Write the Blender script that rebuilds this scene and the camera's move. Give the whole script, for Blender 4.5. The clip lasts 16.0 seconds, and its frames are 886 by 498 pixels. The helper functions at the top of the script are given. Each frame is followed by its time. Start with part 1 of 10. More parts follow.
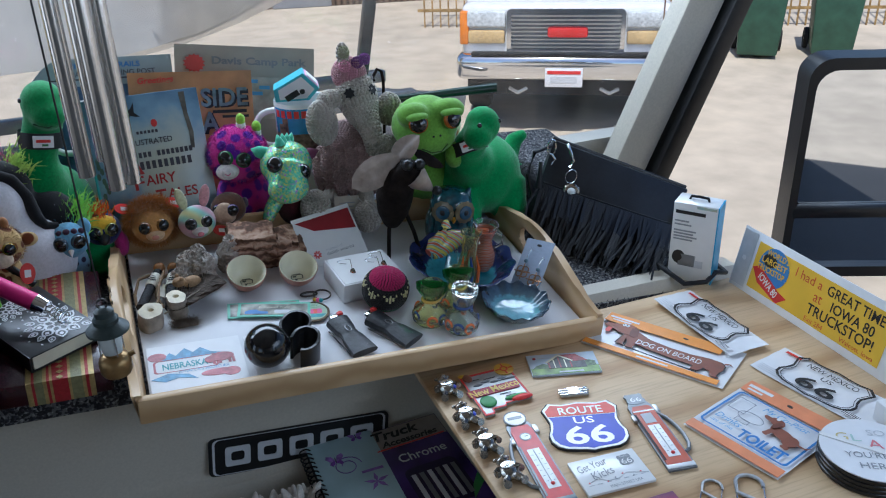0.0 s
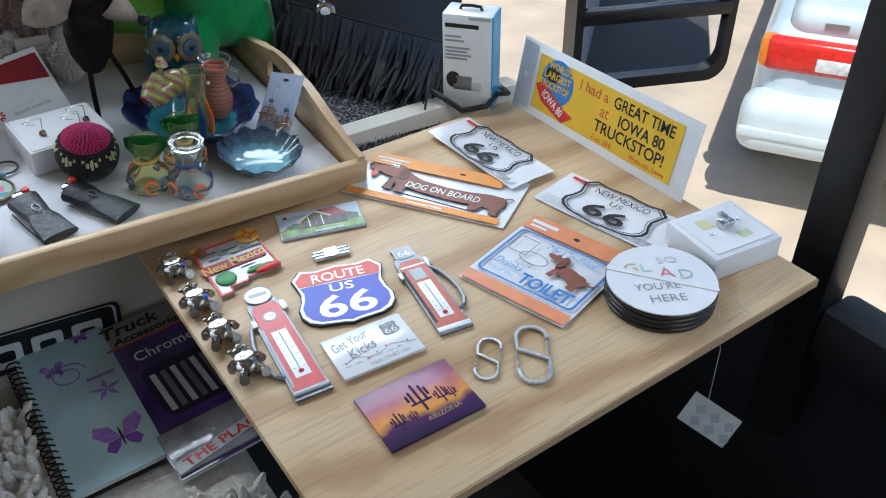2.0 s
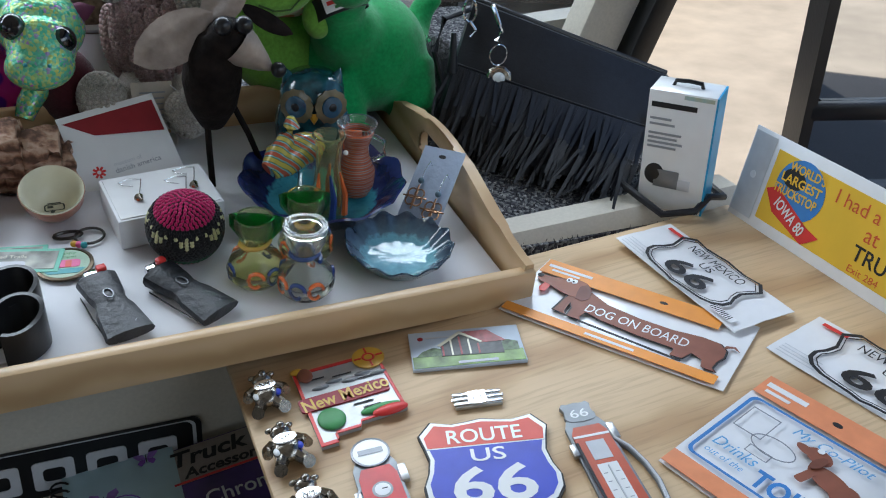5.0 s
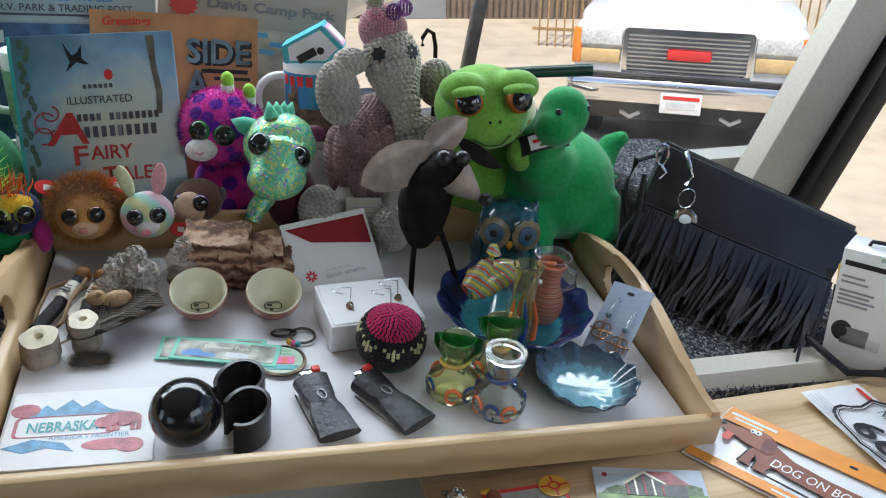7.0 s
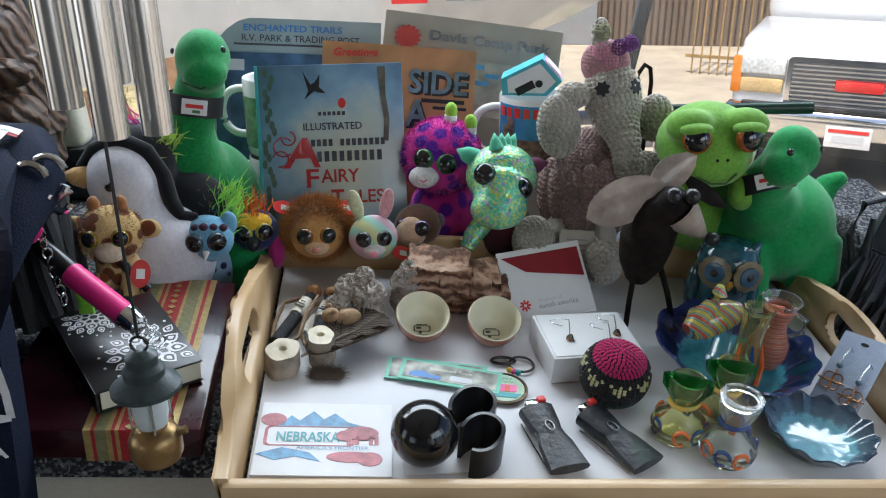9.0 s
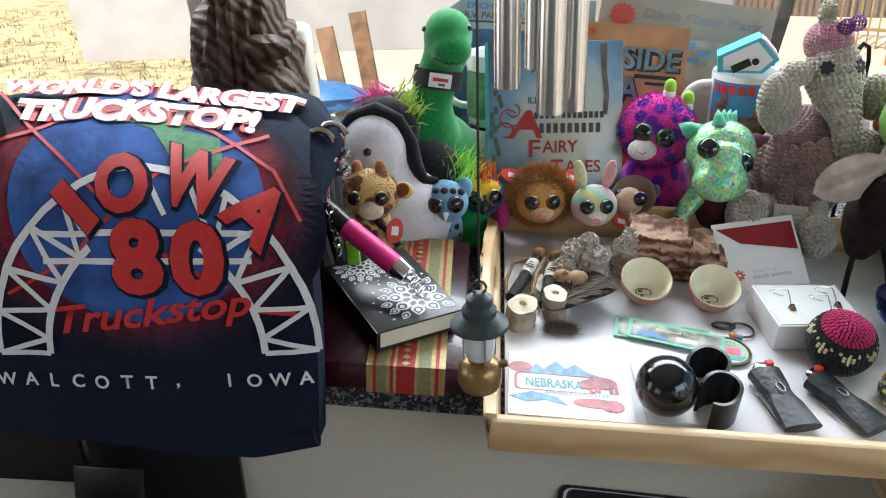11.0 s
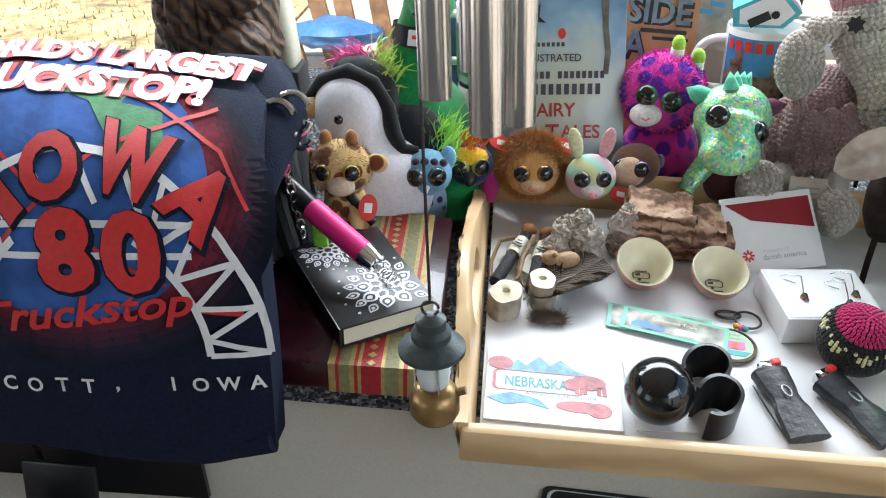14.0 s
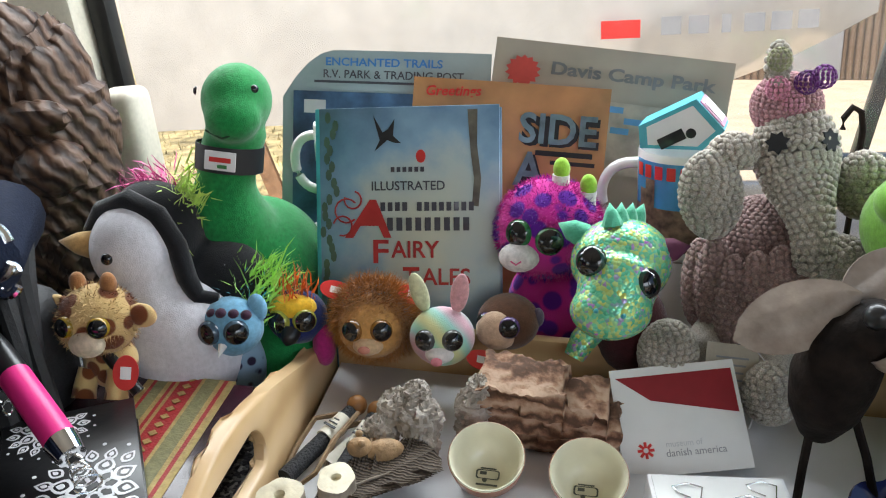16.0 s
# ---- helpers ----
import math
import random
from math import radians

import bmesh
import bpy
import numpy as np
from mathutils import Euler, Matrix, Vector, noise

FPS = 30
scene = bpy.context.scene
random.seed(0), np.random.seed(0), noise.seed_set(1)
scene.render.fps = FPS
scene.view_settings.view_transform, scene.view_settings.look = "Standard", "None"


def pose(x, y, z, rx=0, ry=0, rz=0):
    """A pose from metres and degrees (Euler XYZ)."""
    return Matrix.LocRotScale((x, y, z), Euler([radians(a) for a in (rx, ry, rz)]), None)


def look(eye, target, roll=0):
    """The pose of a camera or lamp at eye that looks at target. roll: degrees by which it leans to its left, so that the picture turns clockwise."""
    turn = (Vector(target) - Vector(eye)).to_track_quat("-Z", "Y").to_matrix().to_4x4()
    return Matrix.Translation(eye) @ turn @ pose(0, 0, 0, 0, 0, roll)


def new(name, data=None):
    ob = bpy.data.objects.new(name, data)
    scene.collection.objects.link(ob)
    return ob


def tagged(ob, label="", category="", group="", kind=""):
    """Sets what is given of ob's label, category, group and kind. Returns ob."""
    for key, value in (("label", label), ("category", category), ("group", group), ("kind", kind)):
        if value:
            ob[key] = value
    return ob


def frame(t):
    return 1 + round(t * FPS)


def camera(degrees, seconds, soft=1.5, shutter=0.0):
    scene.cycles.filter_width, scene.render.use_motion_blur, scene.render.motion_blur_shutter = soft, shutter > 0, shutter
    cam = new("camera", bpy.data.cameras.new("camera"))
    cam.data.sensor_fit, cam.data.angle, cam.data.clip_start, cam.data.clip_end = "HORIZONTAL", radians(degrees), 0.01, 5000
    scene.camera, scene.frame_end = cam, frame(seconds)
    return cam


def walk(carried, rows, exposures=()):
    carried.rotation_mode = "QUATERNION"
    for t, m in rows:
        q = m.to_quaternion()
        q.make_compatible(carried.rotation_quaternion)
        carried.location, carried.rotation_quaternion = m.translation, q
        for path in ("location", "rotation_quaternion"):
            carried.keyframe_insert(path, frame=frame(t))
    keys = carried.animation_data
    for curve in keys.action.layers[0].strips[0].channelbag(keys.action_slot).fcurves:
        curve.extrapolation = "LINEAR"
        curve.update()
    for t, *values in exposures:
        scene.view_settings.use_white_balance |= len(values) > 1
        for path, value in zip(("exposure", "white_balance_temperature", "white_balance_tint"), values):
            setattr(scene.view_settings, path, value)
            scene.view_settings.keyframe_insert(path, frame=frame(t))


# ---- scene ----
cam = camera(55.6, 16.0, soft=1.1)
PATH = [
    (0, (0.124, 0.004, 0.651), (0.779, 1.674, -0.233), -1.7),
    (0.5, (0.147, 0.003, 0.622), (0.936, 1.537, -0.391), -2.4),
    (1, (0.188, 0.03, 0.603), (1.027, 1.475, -0.496), -2.1),
    (1.5, (0.234, 0.072, 0.575), (1.109, 1.46, -0.569), -1.4),
    (2, (0.295, 0.11, 0.546), (1.194, 1.431, -0.657), -1.1),
    (2.5, (0.327, 0.159, 0.521), (1.202, 1.452, -0.728), -0.7),
    (3, (0.354, 0.217, 0.476), (1.171, 1.516, -0.806), -0.8),
    (3.5, (0.386, 0.264, 0.447), (1.17, 1.585, -0.833), -0.2),
    (4, (0.404, 0.304, 0.431), (1.162, 1.688, -0.798), -0.1),
    (4.5, (0.409, 0.322, 0.423), (1.121, 1.822, -0.693), -1.2),
    (4.7, (0.4, 0.329, 0.43), (1.096, 1.856, -0.658), -1.2),
    (6.8, (0.318, 0.326, 0.477), (0.794, 2.083, -0.351), 0.3),
    (7, (0.308, 0.327, 0.487), (0.75, 2.089, -0.351), 0.5),
    (7.5, (0.282, 0.327, 0.491), (0.656, 2.113, -0.329), 0.9),
    (8, (0.26, 0.332, 0.493), (0.577, 2.131, -0.321), 0.6),
    (8.5, (0.236, 0.334, 0.497), (0.478, 2.151, -0.303), 0.0),
    (9, (0.216, 0.337, 0.499), (0.353, 2.17, -0.289), -0.5),
    (9.5, (0.187, 0.345, 0.502), (0.22, 2.183, -0.285), -0.5),
    (10, (0.157, 0.351, 0.51), (0.075, 2.177, -0.301), -0.9),
    (10.2, (0.143, 0.347, 0.497), (0.014, 2.176, -0.304), -1.0),
    (12.3, (0.043, 0.149, 0.578), (-0.08, 1.872, -0.43), -3.1),
    (12.5, (0.05, 0.152, 0.574), (-0.122, 1.856, -0.46), -5.0),
    (13, (0.04, 0.169, 0.556), (-0.013, 1.808, -0.588), -6.9),
    (13.5, (0.088, 0.274, 0.549), (0.084, 1.941, -0.556), -6.2),
    (14, (0.125, 0.367, 0.529), (-0.052, 2.098, -0.457), -2.2),
    (14.5, (0.247, 0.435, 0.492), (-0.284, 2.142, -0.405), -1.7),
    (15, (0.317, 0.472, 0.453), (-0.272, 2.191, -0.382), -3.2),
    (15.5, (0.334, 0.536, 0.438), (-0.167, 2.305, -0.349), -3.6),
    (16, (0.335, 0.589, 0.453), (-0.04, 2.428, -0.239), -3.5),
]
LIGHT = [(0, -0.25, 5500, 10), (0.7, -0.05, 5800, 10), (1.5, 0.1, 5950, 10), (3, -0.1, 5950, 10), (4.7, -0.14, 6000, 10), (7, 0.12, 6250, 10), (9, 0.18, 6250, 10), (10.2, 0.42, 6450, 10), (12.3, 1.02, 6650, 10), (13.4, 1.1, 6600, 10), (14.5, 0.68, 6500, 10), (16, 0.58, 6750, 10)]
walk(cam, [(t, look(eye, target, roll)) for t, eye, target, roll in PATH], LIGHT)

# ---- light ----
world = bpy.data.worlds.new("daylight")
scene.world = world
world.use_nodes = True
_wn = world.node_tree.nodes
_sky = _wn.new("ShaderNodeTexSky")
_sky.sky_type = "NISHITA"
_sky.sun_disc = False
SUN_EL, SUN_AZ = radians(62), radians(215)
_sky.sun_elevation, _sky.sun_rotation = SUN_EL, SUN_AZ
_wn["Background"].inputs[1].default_value = 0.15
world.node_tree.links.new(_sky.outputs[0], _wn["Background"].inputs[0])
sun = new("sun", bpy.data.lights.new("sun", "SUN"))
sun.data.energy, sun.data.angle, sun.data.color = 5.0, radians(0.5), (1.0, 0.93, 0.82)
# the sun stands high behind the left of the vehicle, so that the dash lies in the roof's shade
_dirn = Vector((math.sin(SUN_AZ) * math.cos(SUN_EL), math.cos(SUN_AZ) * math.cos(SUN_EL), math.sin(SUN_EL)))
sun.matrix_world = look(_dirn * 30, (0, 0, 0))


def window_fill(x, y, z, w, h, face, watts):
    """An added area lamp in place of sky light at an opening, w wide and h high, facing a point in the cabin."""
    a = bpy.data.lights.new("window_fill", "AREA")
    a.shape, a.size, a.size_y, a.energy, a.color = "RECTANGLE", w, h, watts, (0.84, 0.93, 1.0)
    ob = new("window_fill", a)
    ob.matrix_world = look((x, y, z), face)
    return ob


window_fill(0.3, 1.6, 0.74, 2.2, 0.34, (0.3, 0.9, 0.1), 23)
window_fill(1.08, 0.1, 0.6, 1.0, 0.4, (0.3, 0.9, 0.0), 3.6)
window_fill(-1.5, 0.9, 0.45, 1.2, 0.7, (0.3, 0.9, 0.0), 2.8)
# rear pair: unseen windows behind the camera, made up as fill for near faces
window_fill(-1.5, -1.0, 0.5, 1.2, 0.7, (0.3, 0.9, 0.0), 0.9)
window_fill(1.08, -1.2, 0.5, 1.2, 0.7, (0.3, 0.9, 0.0), 1.0)

# ---- materials ----
def M(name, col, rough=0.55, metal=0.0, var=0.12, scale=60.0, bump=0.15, bscale=None, col2=None, sheen=0.0, coat=0.0, trans=0.0, ior=1.45, big=6.0, spec=0.5):
    """A surface with grain and broad mottling in its colour, and fine relief."""
    m = bpy.data.materials.new(name)
    m.use_nodes = True
    n, l = m.node_tree.nodes, m.node_tree.links
    p = n["Principled BSDF"]
    tc = n.new("ShaderNodeTexCoord")
    fine, broad = n.new("ShaderNodeTexNoise"), n.new("ShaderNodeTexNoise")
    fine.inputs["Scale"].default_value, broad.inputs["Scale"].default_value = scale, big
    fine.inputs["Detail"].default_value = 5
    for t in (fine, broad):
        l.new(tc.outputs["Object"], t.inputs["Vector"])
    add = n.new("ShaderNodeMath")
    add.operation = "MULTIPLY_ADD"
    l.new(fine.outputs["Fac"], add.inputs[0])
    add.inputs[1].default_value = 0.6
    half = n.new("ShaderNodeMath")
    half.operation = "MULTIPLY"
    half.inputs[1].default_value = 0.4
    l.new(broad.outputs["Fac"], half.inputs[0])
    l.new(half.outputs[0], add.inputs[2])
    ramp = n.new("ShaderNodeValToRGB")
    a = [max(0, c * (1 - var * 1.6)) for c in col]
    b = list(col2) if col2 else [min(1, c * (1 + var * 1.6)) for c in col]
    ramp.color_ramp.elements[0].position, ramp.color_ramp.elements[1].position = 0.32, 0.68
    ramp.color_ramp.elements[0].color, ramp.color_ramp.elements[1].color = (*a, 1), (*b, 1)
    l.new(add.outputs[0], ramp.inputs["Fac"])
    l.new(ramp.outputs["Color"], p.inputs["Base Color"])
    p.inputs["Roughness"].default_value, p.inputs["Metallic"].default_value = rough, metal
    p.inputs["Sheen Weight"].default_value, p.inputs["Coat Weight"].default_value = sheen, coat
    p.inputs["Transmission Weight"].default_value, p.inputs["IOR"].default_value = trans, ior
    p.inputs["Specular IOR Level"].default_value = spec
    if bump:
        bt = n.new("ShaderNodeTexNoise")
        bt.inputs["Scale"].default_value = bscale or scale * 3
        bt.inputs["Detail"].default_value = 3
        l.new(tc.outputs["Object"], bt.inputs["Vector"])
        bp = n.new("ShaderNodeBump")
        bp.inputs["Strength"].default_value, bp.inputs["Distance"].default_value = bump, 0.004
        l.new(bt.outputs["Fac"], bp.inputs["Height"])
        l.new(bp.outputs["Normal"], p.inputs["Normal"])
    return m


def nodes_of(m):
    return m.node_tree.nodes, m.node_tree.links, m.node_tree.nodes["Principled BSDF"]


def ramp_of(m, stops, constant=False):
    n = m.node_tree.nodes.new("ShaderNodeValToRGB")
    r = n.color_ramp
    r.interpolation = "CONSTANT" if constant else "LINEAR"
    for k, (at, c) in enumerate(stops):
        e = r.elements[k] if k < 2 else r.elements.new(at)
        e.position, e.color = at, (*c, 1)
    return n


def cells(m, scale, stops, bump=0.0, feature="F1", by="Distance", stretch=(1, 1, 1), constant=False, dist=0.002):
    """Gives a material a cell pattern: spots, scales, stitches, pile."""
    n, l, p = nodes_of(m)
    tc, mp, v = n.new("ShaderNodeTexCoord"), n.new("ShaderNodeMapping"), n.new("ShaderNodeTexVoronoi")
    mp.inputs["Scale"].default_value = stretch
    v.feature = feature
    v.inputs["Scale"].default_value = scale
    l.new(tc.outputs["Object"], mp.inputs["Vector"])
    l.new(mp.outputs["Vector"], v.inputs["Vector"])
    if stops:
        r = ramp_of(m, stops, constant)
        l.new(v.outputs[by], r.inputs["Fac"])
        l.new(r.outputs["Color"], p.inputs["Base Color"])
    if bump:
        b = n.new("ShaderNodeBump")
        b.invert = True
        b.inputs["Strength"].default_value, b.inputs["Distance"].default_value = bump, dist
        l.new(v.outputs["Distance"], b.inputs["Height"])
        l.new(b.outputs["Normal"], p.inputs["Normal"])
    return m


def bands(m, scale, stops, axis="X", distort=0.0, bump=0.0, detail=2.0, dscale=1.0):
    n, l, p = nodes_of(m)
    tc, w = n.new("ShaderNodeTexCoord"), n.new("ShaderNodeTexWave")
    w.bands_direction = axis
    w.inputs["Scale"].default_value, w.inputs["Distortion"].default_value = scale, distort
    w.inputs["Detail"].default_value, w.inputs["Detail Scale"].default_value = detail, dscale
    l.new(tc.outputs["Object"], w.inputs["Vector"])
    r = ramp_of(m, stops)
    l.new(w.outputs["Fac"], r.inputs["Fac"])
    l.new(r.outputs["Color"], p.inputs["Base Color"])
    if bump:
        b = n.new("ShaderNodeBump")
        b.inputs["Strength"].default_value, b.inputs["Distance"].default_value = bump, 0.003
        l.new(w.outputs["Fac"], b.inputs["Height"])
        l.new(b.outputs["Normal"], p.inputs["Normal"])
    return m


def glassy(name, col, rough=0.03):
    m = M(name, col, rough, var=0.05, bump=0.0, trans=0.95, ior=1.3)
    return m


def plush(name, col, var=0.16, scale=260, bump=0.22, bscale=900, sheen=0.25, col2=None):
    return M(name, col, 0.9, var=var, scale=scale, bump=bump, bscale=bscale, sheen=sheen, col2=col2, big=25, spec=0.15)


PLY = M("plywood face", (0.52, 0.36, 0.20), 0.5, var=0.1, scale=90, bump=0.08)
bands(PLY, 3.2, [(0.0, (0.46, 0.29, 0.145)), (0.4, (0.61, 0.43, 0.245)), (1.0, (0.66, 0.48, 0.29))], "Y", 7.0, 0.05, 4.0, 0.9)
_n, _l, _p = nodes_of(PLY)
_tc, _mp, _nz, _mx = _n.new("ShaderNodeTexCoord"), _n.new("ShaderNodeMapping"), _n.new("ShaderNodeTexNoise"), _n.new("ShaderNodeMix")
_mp.inputs["Scale"].default_value = (14, 260, 14)
_mp.inputs["Rotation"].default_value = (0, 0, radians(4))
_nz.inputs["Scale"].default_value, _nz.inputs["Detail"].default_value, _nz.inputs["Distortion"].default_value = 1.0, 6, 0.6
_l.new(_tc.outputs["Object"], _mp.inputs["Vector"])
_l.new(_mp.outputs["Vector"], _nz.inputs["Vector"])
_gr = ramp_of(PLY, [(0.34, (0.5, 0.42, 0.34)), (0.48, (0.96, 0.94, 0.92)), (0.7, (1.08, 1.06, 1.02))])
_l.new(_nz.outputs["Fac"], _gr.inputs["Fac"])
_mx.data_type, _mx.blend_type = "RGBA", "MULTIPLY"
_mx.inputs[0].default_value = 0.3
_l.new(_p.inputs["Base Color"].links[0].from_socket, _mx.inputs[6])
_l.new(_gr.outputs["Color"], _mx.inputs[7])
_l.new(_mx.outputs[2], _p.inputs["Base Color"])
PLYEDGE = bands(M("plywood edge", (0.4, 0.27, 0.15)), 180, [(0.2, (0.3, 0.19, 0.1)), (0.7, (0.55, 0.4, 0.24))], "Z", 0.5)
TRAYWOOD = M("varnished pine", (0.56, 0.38, 0.2), 0.38, var=0.1, scale=70, bump=0.06, coat=0.15)
bands(TRAYWOOD, 9, [(0.0, (0.47, 0.3, 0.145)), (0.6, (0.58, 0.39, 0.205)), (1.0, (0.62, 0.43, 0.24))], "Z", 4.0, 0.04, 3.0, 1.2)
WHITEBOARD = M("white laminate", (0.66, 0.66, 0.68), 0.45, var=0.03, scale=25, bump=0.03)
WHITE = M("white card", (0.74, 0.74, 0.75), 0.5, var=0.03, bump=0.02)
GLOSSWHITE = M("white gloss", (0.8, 0.8, 0.79), 0.2, var=0.02, bump=0.0, coat=0.3)
BLACK = M("black print", (0.012, 0.012, 0.014), 0.5, var=0.1, bump=0.02)
BLACKPLASTIC = M("black plastic", (0.012, 0.012, 0.013), 0.3, var=0.1, bump=0.04)
DARK = M("dark vinyl and floor shade", (0.02, 0.02, 0.022), 0.6, var=0.2, scale=120, bump=0.2)
GREY = M("grey print", (0.28, 0.29, 0.31), 0.5, var=0.06, bump=0.02)
LIGHTGREY = M("pale grey print", (0.55, 0.56, 0.58), 0.5, var=0.06, bump=0.02)
RED = M("red print", (0.62, 0.035, 0.03), 0.4, var=0.08, bump=0.02)
DARKRED = M("deep red card", (0.28, 0.012, 0.02), 0.45, var=0.08, bump=0.02)
CORAL = M("coral red print", (0.72, 0.1, 0.07), 0.4, var=0.06, bump=0.02)
ORANGE = M("orange print", (0.8, 0.3, 0.04), 0.4, var=0.06, bump=0.02)
PEACH = M("orange bag header", (0.75, 0.27, 0.12), 0.35, var=0.08, bump=0.02)
YELLOW = M("yellow print", (0.76, 0.47, 0.035), 0.42, var=0.08, scale=14, bump=0.02)
GOLD = M("gold enamel", (0.6, 0.33, 0.03), 0.3, var=0.1, bump=0.02)
BLUE = M("blue print", (0.035, 0.06, 0.5), 0.35, var=0.08, bump=0.02)
SKYBLUE = M("sky blue print", (0.12, 0.36, 0.62), 0.4, var=0.1, bump=0.02)
MIDBLUE = M("mid blue print", (0.05, 0.2, 0.5), 0.4, var=0.08, bump=0.02)
TEAL = M("teal print", (0.04, 0.3, 0.33), 0.4, var=0.1, bump=0.02)
GREENP = M("green print", (0.06, 0.26, 0.08), 0.45, var=0.2, bump=0.02)
BROWN = M("brown print", (0.24, 0.08, 0.045), 0.45, var=0.12, bump=0.02)
PINK = M("pink print", (0.75, 0.12, 0.3), 0.4, var=0.08, bump=0.02)
HOTPINK = M("hot pink rubber", (0.75, 0.03, 0.22), 0.4, var=0.05, bump=0.03)
PURPLE = M("purple print", (0.2, 0.07, 0.4), 0.4, var=0.15, bump=0.02)
CREAM = M("cream glaze", (0.72, 0.68, 0.52), 0.25, var=0.04, bump=0.02, coat=0.3)
STEEL = M("polished steel", (0.62, 0.62, 0.62), 0.22, 1.0, var=0.1, bump=0.02)
BRUSHED = M("brushed steel", (0.55, 0.55, 0.54), 0.38, 1.0, var=0.1, scale=200, bump=0.05)
CHROME = M("chrome", (0.75, 0.75, 0.76), 0.08, 1.0, var=0.03, bump=0.0)
PEWTER = M("antiqued pewter", (0.34, 0.31, 0.27), 0.16, 1.0, var=0.25, scale=300, bump=0.1)
GUN = M("grey enamel metal", (0.2, 0.21, 0.22), 0.35, 0.5, var=0.1, bump=0.03)
CARPET = M("speckled carpet", (0.1, 0.1, 0.1), 0.95, bump=0.6, bscale=700)
cells(CARPET, 330, [(0.0, (0.02, 0.02, 0.025)), (0.42, (0.05, 0.05, 0.06)), (0.5, (0.13, 0.13, 0.13)), (0.75, (0.26, 0.255, 0.245)), (0.82, (0.03, 0.03, 0.04))], 0.8, by="Color", constant=True)
FLOORCARPET = cells(M("beige cut pile", (0.3, 0.26, 0.22), 0.95), 260, [(0.0, (0.13, 0.11, 0.095)), (0.5, (0.36, 0.31, 0.27)), (1.0, (0.42, 0.37, 0.33))], 0.9, by="Color")
PANEL = M("beige moulded plastic", (0.5, 0.46, 0.38), 0.5, var=0.05, scale=300, bump=0.05, big=3)
PILLAR = M("beige vinyl pillar", (0.62, 0.57, 0.47), 0.5, var=0.06, scale=200, bump=0.1)
SEAL = M("black rubber seal", (0.012, 0.012, 0.012), 0.45, var=0.2, bump=0.05)
LEATHER = M("black leather", (0.011, 0.012, 0.016), 0.4, var=0.2, scale=140, bump=0.1, bscale=420)
CEIL = M("cabin lining", (0.35, 0.32, 0.28), 0.8, var=0.06, bump=0.1)


# ---- shapes ----
def prep(ob, parent=None):
    if parent is not None:
        ob.parent = parent
    return ob


def part(name, bm, mat, parent=None, label="", smooth=True, sharp=40):
    """One mesh object out of a bmesh, under a thing or a part."""
    me = bpy.data.meshes.new(name)
    bmesh.ops.recalc_face_normals(bm, faces=bm.faces)
    if smooth:
        lim = radians(sharp)
        for f in bm.faces:
            f.smooth = True
        for e in bm.edges:
            if len(e.link_faces) == 2 and e.calc_face_angle(0) > lim:
                e.smooth = False
    bm.to_mesh(me)
    bm.free()
    for k in mat if isinstance(mat, (list, tuple)) else [mat]:
        me.materials.append(k)
    ob = prep(new(name, me), parent)
    if label:
        ob["label"] = label
    return ob


def thing(name, label, category, m=None, group="", kind=""):
    ob = new(name)
    ob.empty_display_size = 0.02
    ob.matrix_world = m or Matrix.Identity(4)
    return tagged(ob, label, category, group, kind)


def solid(name, bm, mat, label, category, m=None, group="", kind="", smooth=True, sharp=40):
    """A thing of one mesh."""
    ob = part(name, bm, mat, None, "", smooth, sharp)
    ob.matrix_world = m or Matrix.Identity(4)
    return tagged(ob, label, category, group, kind)


def grow(bm, made, m):
    if m is not None:
        bmesh.ops.transform(bm, matrix=m, verts=made)
    return bm


def box(sx, sy, sz, at=(0, 0, 0), bevel=0.0, m=None, bm=None, seg=2):
    """A box of these sizes centred at 'at'."""
    b2 = bmesh.new()
    bmesh.ops.create_cube(b2, size=1.0, matrix=Matrix.Translation(at) @ Matrix.Diagonal((sx, sy, sz, 1)))
    if bevel:
        bmesh.ops.bevel(b2, geom=b2.edges[:], offset=bevel, segments=seg, affect="EDGES", profile=0.5)
    return merge(b2, m, bm)


def merge(b2, m=None, bm=None):
    if m is not None:
        bmesh.ops.transform(b2, matrix=m, verts=b2.verts)
    if bm is None:
        return b2
    me = bpy.data.meshes.new("tmp")
    b2.to_mesh(me)
    b2.free()
    bm.from_mesh(me)
    bpy.data.meshes.remove(me)
    return bm


def ball(r, at=(0, 0, 0), s=(1, 1, 1), u=20, v=12, m=None, bm=None, rough=0.0, fine=8.0):
    b2 = bmesh.new()
    bmesh.ops.create_uvsphere(b2, u_segments=u, v_segments=v, radius=r)
    if rough:
        for q in b2.verts:
            q.co *= 1 + rough * noise.noise(q.co / r * fine * 0.3 + Vector(at) * 31)
    bmesh.ops.transform(b2, matrix=Matrix.Translation(at) @ Matrix.Diagonal((*s, 1)), verts=b2.verts)
    return merge(b2, m, bm)


